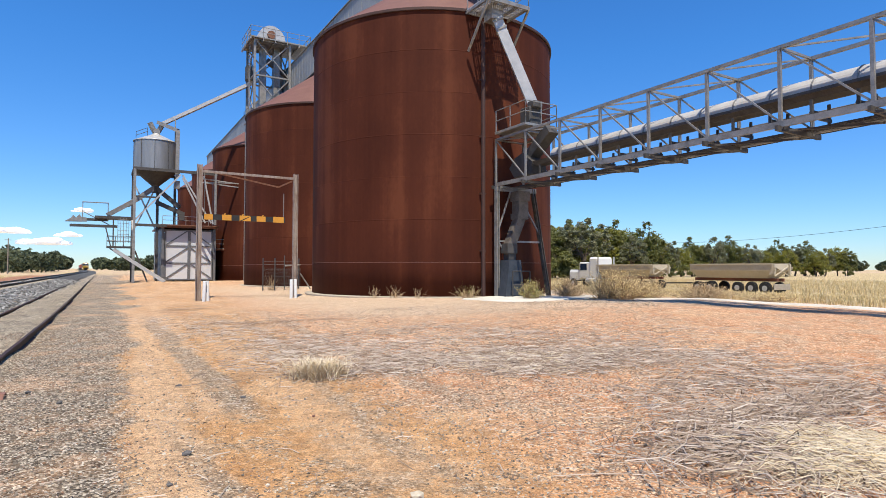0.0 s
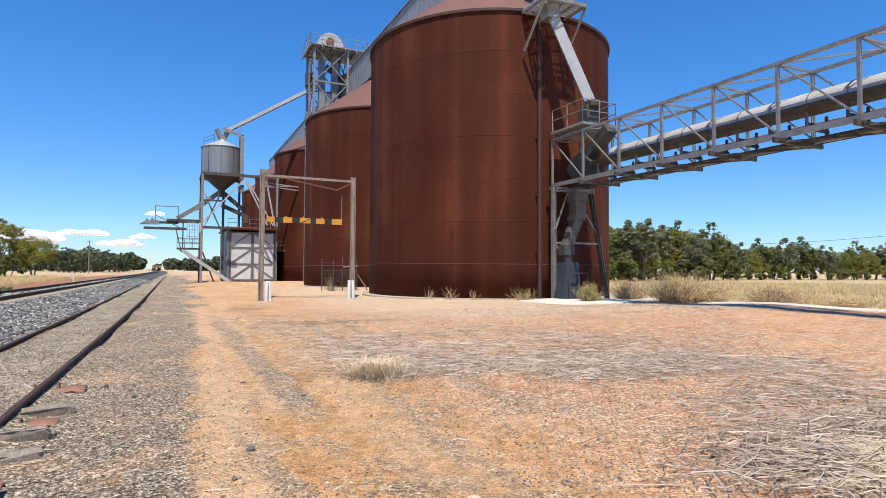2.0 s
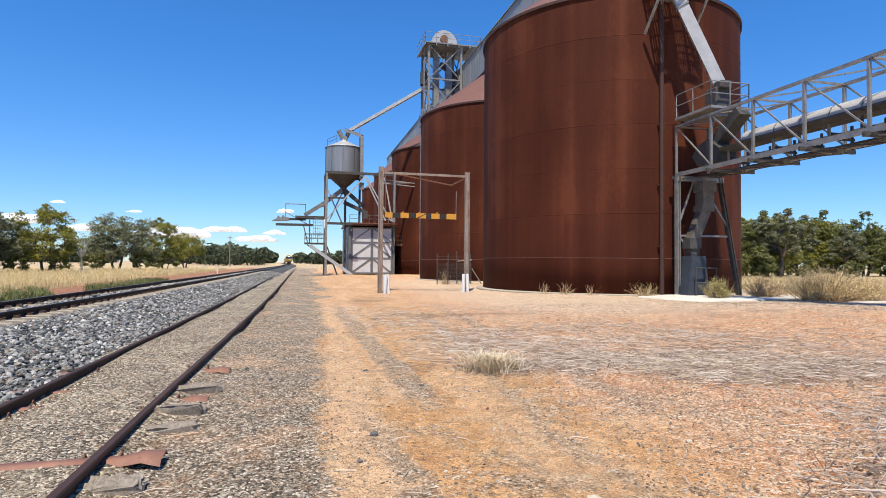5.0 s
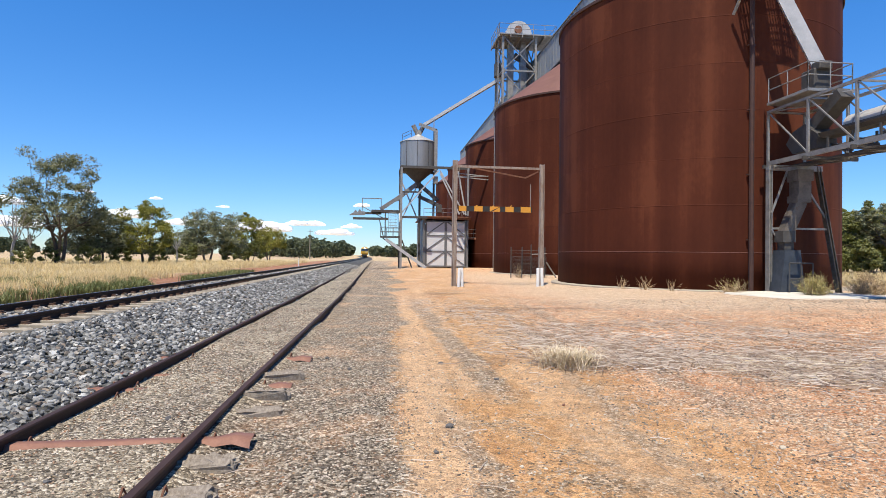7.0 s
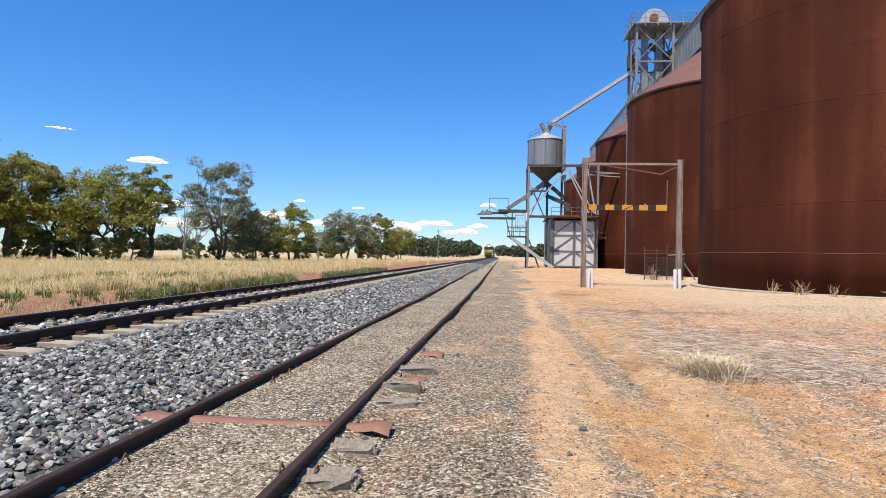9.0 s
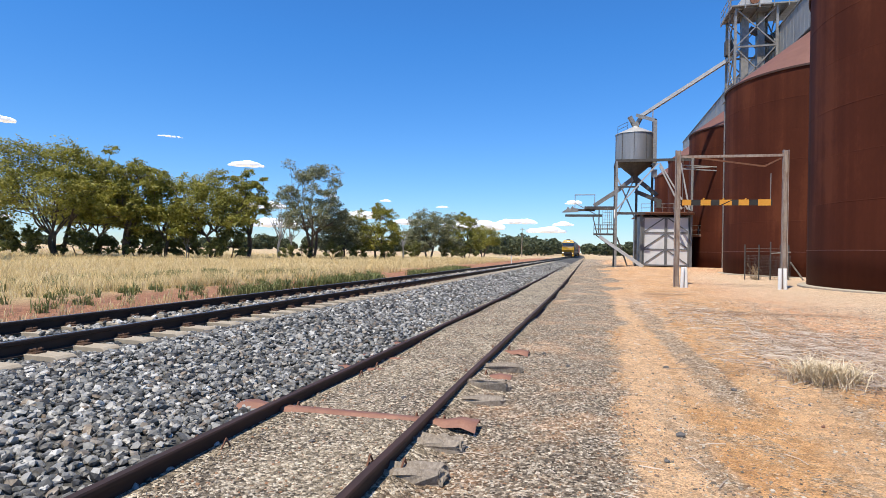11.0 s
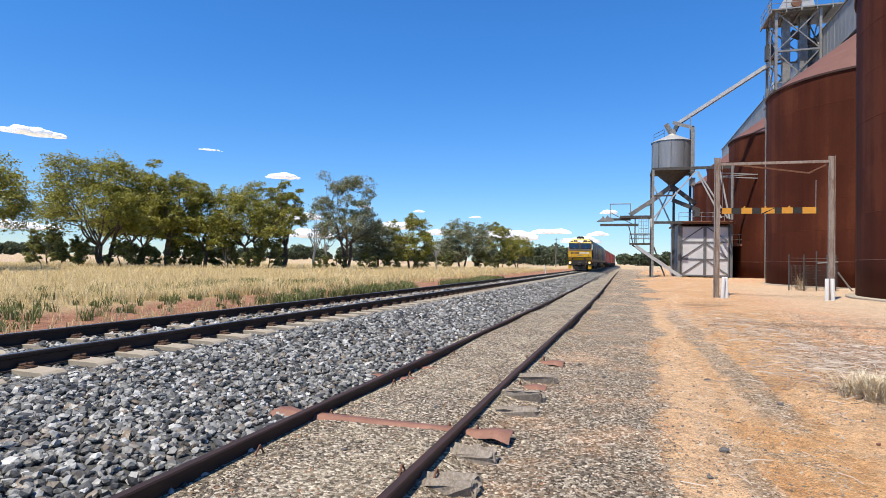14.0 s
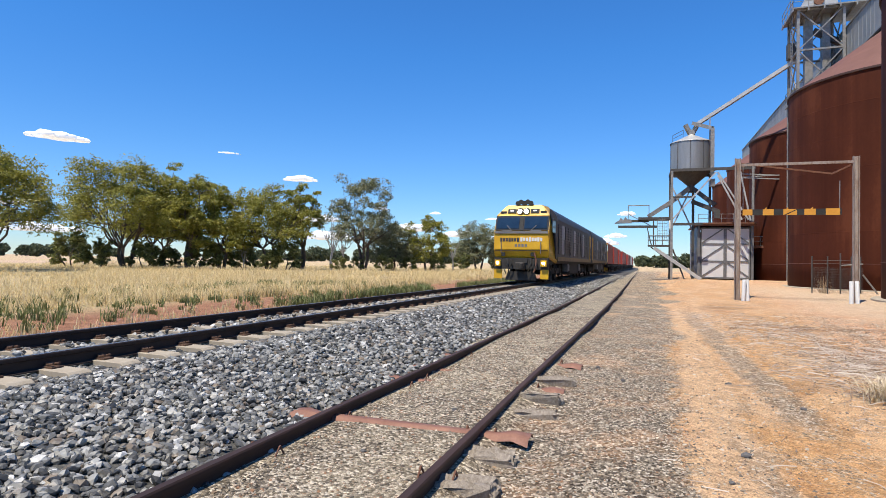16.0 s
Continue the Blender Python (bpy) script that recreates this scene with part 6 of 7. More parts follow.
def tree_meshes(rng, height, width, lobes, leaves, size, low=0.28, lean=0.0, dead=False, trunks=1):
    """Wood and leaves of one tree at the origin: forked limbs out to lobes of foliage, each of many loose sprays."""
    wood = B()

    def branch(p, q, r0, r1, n=4, sag=0.08):
        d = q - p
        side = Vector((rng.gauss(0, 1), rng.gauss(0, 1), rng.gauss(0, 0.4))) * d.length * sag
        prev, pr = p, r0
        for i in range(1, n + 1):
            u = i / n
            x = p.lerp(q, u) + side * math.sin(u * math.pi) + Vector((0, 0, d.length * 0.06 * math.sin(u * math.pi)))
            r = r0 + (r1 - r0) * u
            tube(wood, prev, x, pr, r, n=7 if r0 > 0.1 else 5, caps=False)
            prev, pr = x, r
        return prev

    thick = height * 0.022 / math.sqrt(trunks) + 0.03
    forks = []
    for k in range(trunks):
        a = rng.uniform(0, 6.28)
        off = Vector((math.cos(a), math.sin(a), 0)) * (0.35 if trunks > 1 else 0.05)
        top = Vector((off.x * 3.5 + lean * height * 0.3, off.y * 3.5, height * rng.uniform(0.26, 0.36)))
        forks.append((branch(off + Vector((0, 0, -0.3)), top, thick, thick * 0.72, 5, 0.05), thick * 0.7))
    verts, faces = [], []
    centres = []
    for k in range(lobes):
        u = (k + rng.random()) / lobes
        z = height * (low + (0.93 - low) * u ** 0.8)
        rel = (z / height - low) / (0.95 - low)
        reach = width / 2 * math.sqrt(max(0.05, 1 - (rel * 1.15 - 0.30) ** 2)) * 0.78
        a = k * 2.4 + rng.uniform(-0.5, 0.5)
        rr = reach * (rng.uniform(0.55, 1.0) if rel < 0.85 else rng.uniform(0.1, 0.6))
        centres.append(Vector((math.cos(a) * rr + lean * z * 0.3, math.sin(a) * rr, z)))
    nr = np.random.default_rng(rng.randrange(10 ** 6))
    for c in centres:
        base, r = min(forks, key=lambda f: (f[0] - c).length)
        knee = base.lerp(c, rng.uniform(0.4, 0.6)) + Vector((0, 0, rng.uniform(-0.02, 0.06) * height))
        branch(base, knee, r * 0.62, r * 0.36, 3)
        branch(knee, c, r * 0.36, r * 0.16, 3)
        sprays = 17 if not dead else 4
        rad = width * rng.uniform(0.10, 0.165)
        for _ in range(sprays):
            d = Vector((rng.gauss(0, 1), rng.gauss(0, 1), rng.gauss(0, 0.75)))
            e = c + d.normalized() * rad * rng.uniform(0.45, 1.1)
            e.z = max(e.z, 0.5)
            if dead or rng.random() < 0.6:
                branch(c if rng.random() < 0.5 else knee.lerp(c, 0.6), e, r * 0.13, 0.012, 2, 0.12)
            if dead:
                continue
            k = int(leaves / (lobes * sprays) * rng.uniform(0.5, 1.5))
            sr = width * rng.uniform(0.030, 0.055)
            pts = nr.normal(0, 0.55, (k, 3)) * np.array([1.2, 1.2, 0.75]) * sr
            for x, y, z in pts:
                m = e + Vector((x, y, z))
                if m.z < 0.3:
                    continue
                s = size * rng.uniform(0.6, 1.4)
                out = (m - c).normalized()
                face = (Vector((rng.gauss(0, 0.55), rng.gauss(0, 0.55), 0.55 + rng.gauss(0, 0.35))) + out * 0.5).normalized()
                u = face.cross(Vector((rng.gauss(0, 1), rng.gauss(0, 1), rng.gauss(0, 1)))).normalized()
                w = face.cross(u)
                b = len(verts)
                verts += [m - u * s, m + w * s * 0.55, m + u * s, m - w * s * 0.55]
                faces.append((b, b + 1, b + 2, b + 3))
    return wood, (None if dead else (verts, faces))


def build_tree(seed, height, width, lobes, leaves, size, material, label, name="eucalypt_tree", group="", bark=None, **kw):
    rng = random.Random(seed)
    th = empty(name, pose(0, 0, 0), label, "tree", group)
    wood, crown = tree_meshes(rng, height, width, lobes, leaves, size, **kw)
    part("trunk", wood, bark or BARK, th, smooth=True)
    if crown:
        part("crown", quads("crown", [v[:] for v in crown[0]], crown[1], material), None, th)
    return th


def put(ob, heading, dist, turn=0.0, scale=1.0, dz=0.0):
    x, y = at(heading, dist)
    ob.matrix_basis = pose(x, y, gh(x, y) + dz, 0, 0, turn) @ Matrix.Diagonal((scale, scale, scale, 1))
    return ob


def put_copy(ob, heading, dist, turn=0.0, scale=1.0):
    x, y = at(heading, dist)
    return copy_thing(ob, pose(x, y, gh(x, y), 0, 0, turn) @ Matrix.Diagonal((scale, scale, scale, 1)))


def gum_meshes(rng, height, width, clumps, leaves, size, base=0.36, flat=0.7, trunks=2, lean=0.0, tuft=0.0):
    """Wood and leaves of a spreading gum: low-forking limbs that rise and splay out to many small flat pads of leaves."""
    wood = B()
    nr = np.random.default_rng(rng.randrange(10 ** 6))

    def limb(p, q, r0, r1, n=4, sag=0.08, lift=0.1):
        d = q - p
        side = Vector((rng.gauss(0, 1), rng.gauss(0, 1), rng.gauss(0, 0.3))) * d.length * sag
        prev, pr = p, r0
        for i in range(1, n + 1):
            u = i / n
            x = p.lerp(q, u) + side * math.sin(u * math.pi) - Vector((0, 0, d.length * lift * math.sin(u * math.pi)))
            r = r0 + (r1 - r0) * u
            tube(wood, prev, x, pr, r, n=7 if r0 > 0.1 else 4, caps=False)
            prev, pr = x, r
        return prev

    thick = height * 0.024 / math.sqrt(trunks) + 0.04
    mid = Vector((lean * width * 0.3, 0, height * base))
    up = height * (0.94 - base)
    ends = []
    for k in range(trunks):
        a = 6.283 * k / trunks + rng.uniform(-0.5, 0.5)
        foot = Vector((math.cos(a), math.sin(a), 0)) * (0.3 if trunks > 1 else 0.0) + Vector((0, 0, -0.3))
        fork = limb(foot, Vector((math.cos(a) * width * 0.07 + lean * width * 0.12, math.sin(a) * width * 0.07, height * rng.uniform(0.16, 0.30))), thick, thick * 0.8, 4, 0.06, 0)
        for j in range(5):
            b = a + (j - 2) * 1.15 / max(1, trunks * 0.7) + rng.uniform(-0.3, 0.3)
            rr = width * 0.5 * rng.uniform(0.35, 0.72)
            e = Vector((math.cos(b) * rr + mid.x, math.sin(b) * rr, height * rng.uniform(base + 0.05, 0.74)))
            knee = limb(fork, fork.lerp(e, 0.5), thick * 0.55, thick * 0.36, 4, 0.08, 0.06)
            ends.append((knee, thick * 0.3))
            ends.append((limb(knee, e, thick * 0.36, thick * 0.18, 4, 0.1, 0.05), thick * 0.16))
    seed = rng.uniform(0, 50)
    V, F, n0 = [], [], 0
    for k in range(clumps):
        u = (k + 0.5) / clumps
        a = k * 2.39996 + rng.uniform(-0.3, 0.3)
        el = math.asin(min(1.0, u * 1.14 - 0.14 if u > 0.12 else -0.05))
        bump = 1 + 0.34 * noise.noise((math.cos(a) * 1.3 + seed, math.sin(a) * 1.3, el * 1.6))
        shell = bump * (rng.uniform(0.80, 1.0) if rng.random() < 0.78 else rng.uniform(0.4, 0.75))
        c = mid + Vector((math.cos(a) * math.cos(el) * width * 0.46 * shell, math.sin(a) * math.cos(el) * width * 0.46 * shell, math.sin(el) * up * shell * 0.93))
        if tuft and u > 0.80:
            c = mid + Vector((rng.gauss(0, 0.13) * width, rng.gauss(0, 0.13) * width, up * rng.uniform(0.72, 0.9 + tuft)))
        c.z = max(c.z, height * 0.16)
        e, r = min(ends, key=lambda g: (g[0] - c).length + (6 if g[0].z > c.z else 0))
        limb(e, c, min(r, 0.09), 0.02, 3, 0.12, -0.04)
        rad = width * rng.uniform(0.085, 0.140)
        cnt = int(1.5 * leaves / clumps * rng.uniform(0.6, 1.4))
        # several sprays to a pad, thick on top and thin below
        way = nr.normal(0, 1, (16, 3)) + (0, 0, 0.35)
        sprays = way / np.linalg.norm(way, axis=1)[:, None] * nr.uniform(0.45, 1.0, (16, 1)) * (rad, rad, rad * flat)
        pick = sprays[nr.integers(0, 16, cnt)]
        P = np.array(c[:]) + pick + nr.normal(0, 0.21, (cnt, 3)) * (rad, rad, rad * 0.6)
        N = nr.normal(0, 0.55, (cnt, 3)) + (0, 0, 0.75) + (P - np.array(c[:])) / rad * 0.35
        N /= np.linalg.norm(N, axis=1)[:, None]
        U = np.cross(N, nr.normal(0, 1, (cnt, 3)))
        U /= np.linalg.norm(U, axis=1)[:, None] + 1e-9
        W = np.cross(N, U)
        s = (size * nr.uniform(0.55, 1.4, cnt))[:, None]
        V.append(np.stack([P - U * s, P + W * s * 0.5, P + U * s, P - W * s * 0.5], 1).reshape(-1, 3))
        F.append(np.arange(n0, n0 + cnt * 4).reshape(-1, 4))
        n0 += cnt * 4
    return wood, (np.concatenate(V).tolist(), np.concatenate(F).tolist())


def build_gum(seed, height, width, clumps, leaves, size, material, label, group="", **kw):
    th = empty("eucalypt_tree", pose(0, 0, 0), label, "tree", group)
    wood, crown = gum_meshes(random.Random(seed), height, width, clumps, leaves, size, **kw)
    part("trunk", wood, BARK, th, smooth=True)
    part("crown", quads("crown", crown[0], crown[1], material), None, th)
    return th


GL = "gum trees across the line"
wide = build_gum(11, 14.9, 15.5, 105, 24000, 0.15, LEAF_OLIVE, "broad olive-green gum tree in dry grass", GL, trunks=3, base=0.40)
put(wide, -48.2, 84, 20)
tall = build_gum(12, 14.8, 9.5, 62, 15000, 0.15, LEAF_OLIVE, "tall olive-green gum tree with a forked trunk", GL, trunks=2, base=0.34)
put(tall, -43.4, 82, 140)
dome = build_gum(13, 12.0, 12.5, 74, 18000, 0.15, LEAF_OLIVE, "domed yellow-green gum tree with leaning limbs", GL, trunks=2, base=0.42, lean=-0.1)
put(dome, -36.4, 84, 70)
spire = build_gum(18, 14.0, 6.4, 40, 7000, 0.15, LEAF_OLIVE, "slim olive-green gum tree beside a domed one", GL, trunks=1, base=0.50)
put(spire, -33.3, 87, 10)
grey = build_gum(14, 14.8, 11.5, 58, 13000, 0.15, LEAF_GREY, "grey-green gum tree with an open crown", GL, trunks=3, base=0.36, flat=0.8, tuft=0.08)
put(grey, -27.3, 90, 200)
small = build_gum(15, 9.6, 9.0, 46, 10500, 0.15, LEAF_OLIVE, "small olive-green gum tree with a tuft on top", GL, trunks=2, base=0.28, tuft=0.05)
put(small, -20.9, 96, 0)
round_grey = build_gum(16, 10.6, 12.5, 62, 14000, 0.17, LEAF_GREY, "round grey-green gum tree near the line", GL, trunks=2, base=0.26, flat=0.8)
put(round_grey, -15.8, 118, 0)
put_copy(small, -12.4, 128, 60, 1.1)
put_copy(dome, -10.4, 150, 200, 0.7)
put_copy(wide, -58.4, 66, 250, 0.82)
put_copy(dome, -45.9, 96, 220, 0.95)
put_copy(wide, -69.5, 66, 100, 0.95)
put_copy(round_grey, -24.4, 95, 120, 0.8)
put_copy(small, -40.4, 83, 170, 1.2)
dead = build_tree(21, 8.5, 6.0, 7, 0, 0.1, None, "bare bleached dead tree with forked limbs", "dead_tree", bark=DEADWOOD, dead=True, low=0.5)
put(dead, -30.4, 85, 0, 1.0)
put_copy(dead, -29.2, 88, 120, 0.8)
put_copy(dead, -18.4, 102, 200, 0.7)
put_copy(dead, -38.5, 80, 60, 0.4)

# dark shrubs under the gums
shrub = build_tree(31, 3.4, 4.6, 10, 4500, 0.13, LEAF_DARK, "dark green shrub at the foot of the gums", "shrub", "shrubs under the gums", low=0.12, trunks=2)
put(shrub, -50.5, 82)
rng = random.Random(3)
for h, d, s in ((-46.8, 83, 1.0), (-44.9, 84, 0.8), (-42.2, 82, 1.1), (-40.2, 84, 0.9), (-38.3, 82, 0.9), (-34.8, 82, 1.25), (-36.2, 80, 0.7), (-29.6, 82, 0.55), (-25.2, 88, 0.7), (-27.9, 90, 0.6),
                (-22.8, 93, 0.8), (-20.0, 94, 0.7), (-17.4, 112, 0.9), (-13.8, 116, 1.0), (-52.2, 84, 1.3), (-62, 70, 1.1), (-12.0, 124, 1.1)):
    put_copy(shrub, h, d, rng.uniform(0, 360), s)

# belt of trees beyond the road
GR = "belt of trees beyond the road"
belt_a = build_gum(41, 12.0, 9.5, 50, 11000, 0.2, LEAF_DARK, "dark olive gum tree in a belt beyond the road", GR, trunks=2, base=0.30, flat=1.1)
belt_b = build_gum(42, 12.0, 11.0, 48, 10500, 0.2, LEAF_OLIVE, "olive gum tree in a belt beyond the road", GR, trunks=2, base=0.28, flat=1.1)
belt_c = build_gum(43, 12.0, 7.0, 26, 6000, 0.2, LEAF_GREY, "open grey-green gum tree beyond the road", GR, trunks=1, base=0.40, flat=1.1)
put(belt_a, 40.6, 118, 10, 1.05)
put(belt_b, 43.0, 122, 50, 0.95)
put(belt_c, 44.1, 116, 0, 1.08)
bshrub = build_tree(44, 5.0, 7.0, 9, 4000, 0.2, LEAF_DARK, "dense dark shrub in the tree belt", "shrub", GR, low=0.12, trunks=2)
put(bshrub, 42.5, 112)
TOP_AT, TOP = (39.0, 42.0, 46.8, 49.7, 52.4, 57.0, 58.9, 61.8, 65.4, 67.0), (6.4, 5.6, 4.3, 4.1, 3.1, 3.3, 2.7, 2.2, 2.1, 1.7)
k = 0
h = 39.5
while h < 66.4:
    d = 118 + (h - 41) * 3.6 + rng.uniform(-8, 14)
    tall_m = 1.9 + d * math.tan(radians(float(np.interp(h, TOP_AT, TOP)))) * rng.uniform(0.74, 1.04)
    put_copy((belt_b, belt_a, belt_b, belt_c, belt_a, belt_b, belt_c)[k % 7], h, d, rng.uniform(0, 360), tall_m / 12.0)
    if h < 62 or k % 2:
        put_copy(bshrub, h + rng.uniform(-0.5, 0.5), d - 5, rng.uniform(0, 360), tall_m / 12.0 * rng.uniform(0.7, 1.0))
    h += rng.uniform(0.75, 1.15) * (1.0 if h < 60 else 0.8)
    k += 1


def build_far_woods():
    """Low woods on the horizon."""
    rng = random.Random(77)
    nr = np.random.default_rng(77)
    verts, faces = [], []
    spots = []
    for h0, h1, dist, n, hi in ((-75, -30, 520, 110, 9), (-34, -12, 430, 55, 10), (-12, -1.5, 330, 60, 9), (-8, 12, 640, 90, 12), (1.0, 9, 420, 40, 9), (60, 80, 700, 50, 9), (-9.5, -4.0, 240, 16, 8), (10, 60, 900, 60, 10)):
        for _ in range(n):
            spots.append((rng.uniform(h0, h1), dist * rng.uniform(0.9, 1.15), hi * rng.uniform(0.6, 1.15)))
    for hd, d, hi in spots:
        x, y = at(hd, d)
        if abs(x - MAIN_X - bend(y)) < 9:
            continue
        w = hi * rng.uniform(0.45, 0.8)
        for _ in range(9):
            cx, cy, cz = x + rng.uniform(-w, w) * 0.6, y + rng.uniform(-w, w) * 0.6, hi * rng.uniform(0.25, 0.85)
            r = w * rng.uniform(0.3, 0.5)
            pts = nr.normal(0, 1, (34, 3))
            pts /= np.linalg.norm(pts, axis=1)[:, None]
            for p in pts:
                c = Vector((cx + p[0] * r, cy + p[1] * r, max(0.2, cz + p[2] * r * 0.8)))
                s = d * 0.0021 * rng.uniform(0.7, 1.4)
                u = Vector((rng.gauss(0, 1), rng.gauss(0, 1), rng.gauss(0, 1))).normalized()
                v = u.cross(Vector((rng.gauss(0, 1), rng.gauss(0, 1), rng.gauss(0, 1)))).normalized()
                b = len(verts)
                verts += [(c - u * s)[:], (c + v * s * 0.7)[:], (c + u * s)[:], (c - v * s * 0.7)[:]]
                faces.append((b, b + 1, b + 2, b + 3))
        b = len(verts)
        for q in ((-0.15, 0, -0.5), (0.15, 0, -0.5), (0.1, 0, hi * 0.6), (-0.1, 0, hi * 0.6)):
            verts.append((x + q[0], y + q[1], q[2]))
        faces.append((b, b + 1, b + 2, b + 3))
    tagged(new("far_woods", quads("far_woods", verts, faces, LEAF_FAR)), "dark green distant woods along the horizon", "woods", kind="stuff")


build_far_woods()

# ---- grass, straw, gravel ----
STRAW = islands("dry_straw", [(0.54, 0.41, 0.19), (0.70, 0.56, 0.29), (0.80, 0.67, 0.40), (0.62, 0.48, 0.24), (0.44, 0.33, 0.165)], 0.8, 0, 0.4)
STALK = islands("grey_stalks", [(0.30, 0.21, 0.145), (0.48, 0.38, 0.29), (0.70, 0.60, 0.50), (0.38, 0.27, 0.19), (0.17, 0.11, 0.07), (0.56, 0.45, 0.36)], 0.85)
PALE_STALK = islands("pale_stalks", [(0.60, 0.46, 0.28), (0.78, 0.65, 0.44), (0.86, 0.75, 0.57), (0.68, 0.50, 0.25)], 0.8)
GREEN = islands("green_weed", [(0.085, 0.105, 0.028), (0.125, 0.15, 0.04), (0.17, 0.19, 0.065), (0.24, 0.22, 0.09)], 0.7, 0, 0.25)


def blades(name, spots, rng, material, label, category, per, tall_m, width, lean=0.45):
    """Upright tufts: narrow leaves that bend outward."""
    verts, faces = [], []
    for x, y, s in spots:
        z = gh(x, y)
        for _ in range(per):
            a = rng.uniform(0, 6.28)
            h = tall_m * s * rng.uniform(0.5, 1.2)
            w = width * rng.uniform(0.7, 1.4)
            ox, oy = x + rng.gauss(0, 0.09) * s, y + rng.gauss(0, 0.09) * s
            dx, dy = math.cos(a), math.sin(a)
            k = lean * rng.uniform(0.2, 1.3) * h
            b = len(verts)
            tx, ty = -dy * w, dx * w
            verts += [(ox - tx, oy - ty, z - 0.02), (ox + tx, oy + ty, z - 0.02), (ox + tx * 0.8 + dx * k * 0.35, oy + ty * 0.8 + dy * k * 0.35, z + h * 0.6),
                      (ox - tx * 0.8 + dx * k * 0.35, oy - ty * 0.8 + dy * k * 0.35, z + h * 0.6), (ox + dx * k, oy + dy * k, z + h)]
            faces += [(b, b + 1, b + 2, b + 3), (b + 3, b + 2, b + 4)]
    return tagged(new(name, quads(name, verts, faces, material)), label, category, kind="stuff")


def build_grass():
    rng = random.Random(9)
    spots = []
    for y0, y1, n in ((2, 30, 5200), (30, 60, 5200), (60, 110, 5200)):
        for _ in range(n):
            y = rng.uniform(y0, y1)
            u = rng.random() ** 1.5
            x = -13.0 - 4.4 * max(0.0, 1 - y / 26) - u * (30 + y * 0.75)
            if noise.noise((x * 0.12, y * 0.12, 1.0)) < -0.28:
                continue
            patch = 1 + 0.55 * noise.noise((x * 0.3, y * 0.3, 4.0)) + 0.25 * noise.noise((x * 1.1, y * 1.1, 8.0))
            spots.append((x, y, rng.uniform(0.6, 1.3) * patch * (1 + max(0, y - 40) * 0.004)))
    blades("dry_grass", spots, rng, STRAW, "pale dry grass across the field by the line", "grass", 8, 0.42, 0.008, 0.85)
    spots = []
    for _ in range(9000):
        d = 26 + 90 * rng.random() ** 1.4
        hd = rng.uniform(38, 72)
        x, y = at(hd, d)
        if x > 25.5 and not 45.0 < x < 51.0:
            spots.append((x, y, rng.uniform(0.7, 1.2) * (0.55 if x < 45 else 1.0)))
    blades("dry_grass", spots, rng, STRAW, "tall pale dry grass beside the far road", "grass", 6, 0.55, 0.014)
    spots = []
    for _ in range(900):
        y = 12 + 36 * rng.random()
        x = MAIN_X + bend(y) - 3.6 - 1.5 * rng.random()
        if noise.noise((x * 0.2, y * 0.12, 5.0)) > -0.15 and y > 16:
            spots.append((x, y, rng.uniform(0.8, 1.3)))
    for _ in range(110):
        y = 4 + 14 * rng.random()
        x = -11.6 - 4.0 * rng.random()
        spots.append((x, y, rng.uniform(0.35, 0.8)))
    for _ in range(120):
        x, y = -13 - 9 * rng.random(), 4 + 30 * rng.random()
        spots += [(x + rng.gauss(0, 0.25), y + rng.gauss(0, 0.25), rng.uniform(0.6, 1.0)) for _ in range(4)]
    blades("green_weeds", spots, rng, GREEN, "low green weeds along the edge of the line", "weeds", 16, 0.36, 0.012, 0.7)
    spots = []
    for _ in range(200):
        y = 3 + 15 * rng.random()
        x = -10.4 - 2.2 * rng.random()
        spots.append((x, y, rng.uniform(0.3, 0.7)))
    blades("dry_grass", spots, rng, STRAW, "thin dry grass on bare red earth", "grass", 8, 0.35, 0.008)


build_grass()


def stalks(name, spots, rng, material, label, lmin, lmax, w, zmax, category="straw"):
    """Fallen stalks lying criss-cross: three-sided strips with a kink. spots: x, y, direction or None."""
    verts, faces = [], []
    for x, y, way in spots:
        a = rng.uniform(0, 6.28) if way is None else way + rng.gauss(0, 0.5)
        ln, ww = rng.uniform(lmin, lmax), w * rng.uniform(0.6, 1.5)
        z = gh(x, y) + 0.006 + rng.random() ** 2 * zmax
        dz = rng.gauss(0, 0.10) * (0.3 + zmax * 5)
        d = Vector((math.cos(a), math.sin(a), 0))
        n = Vector((-d.y, d.x, 0))
        kink = n * rng.gauss(0, 0.14) * ln
        pts = [Vector((x, y, z)) - d * ln / 2, Vector((x, y, z + abs(rng.gauss(0, 0.02)))) + kink, Vector((x, y, max(gh(x, y) + 0.004, z + dz * ln))) + d * ln / 2]
        b = len(verts)
        for p in pts:
            verts += [(p - n * ww)[:], (p + n * ww)[:], (p + Vector((0, 0, ww * 1.6)))[:]]
        for i in (0, 3):
            for j in range(3):
                faces.append((b + i + j, b + i + (j + 1) % 3, b + i + 3 + (j + 1) % 3, b + i + 3 + j))
    return tagged(new(name, quads(name, verts, faces, material)), label, category, kind="stuff")


def around(rng, cx, cy, sx, sy, n, way=None):
    return [(cx + rng.gauss(0, sx), cy + rng.gauss(0, sy), way) for _ in range(n)]


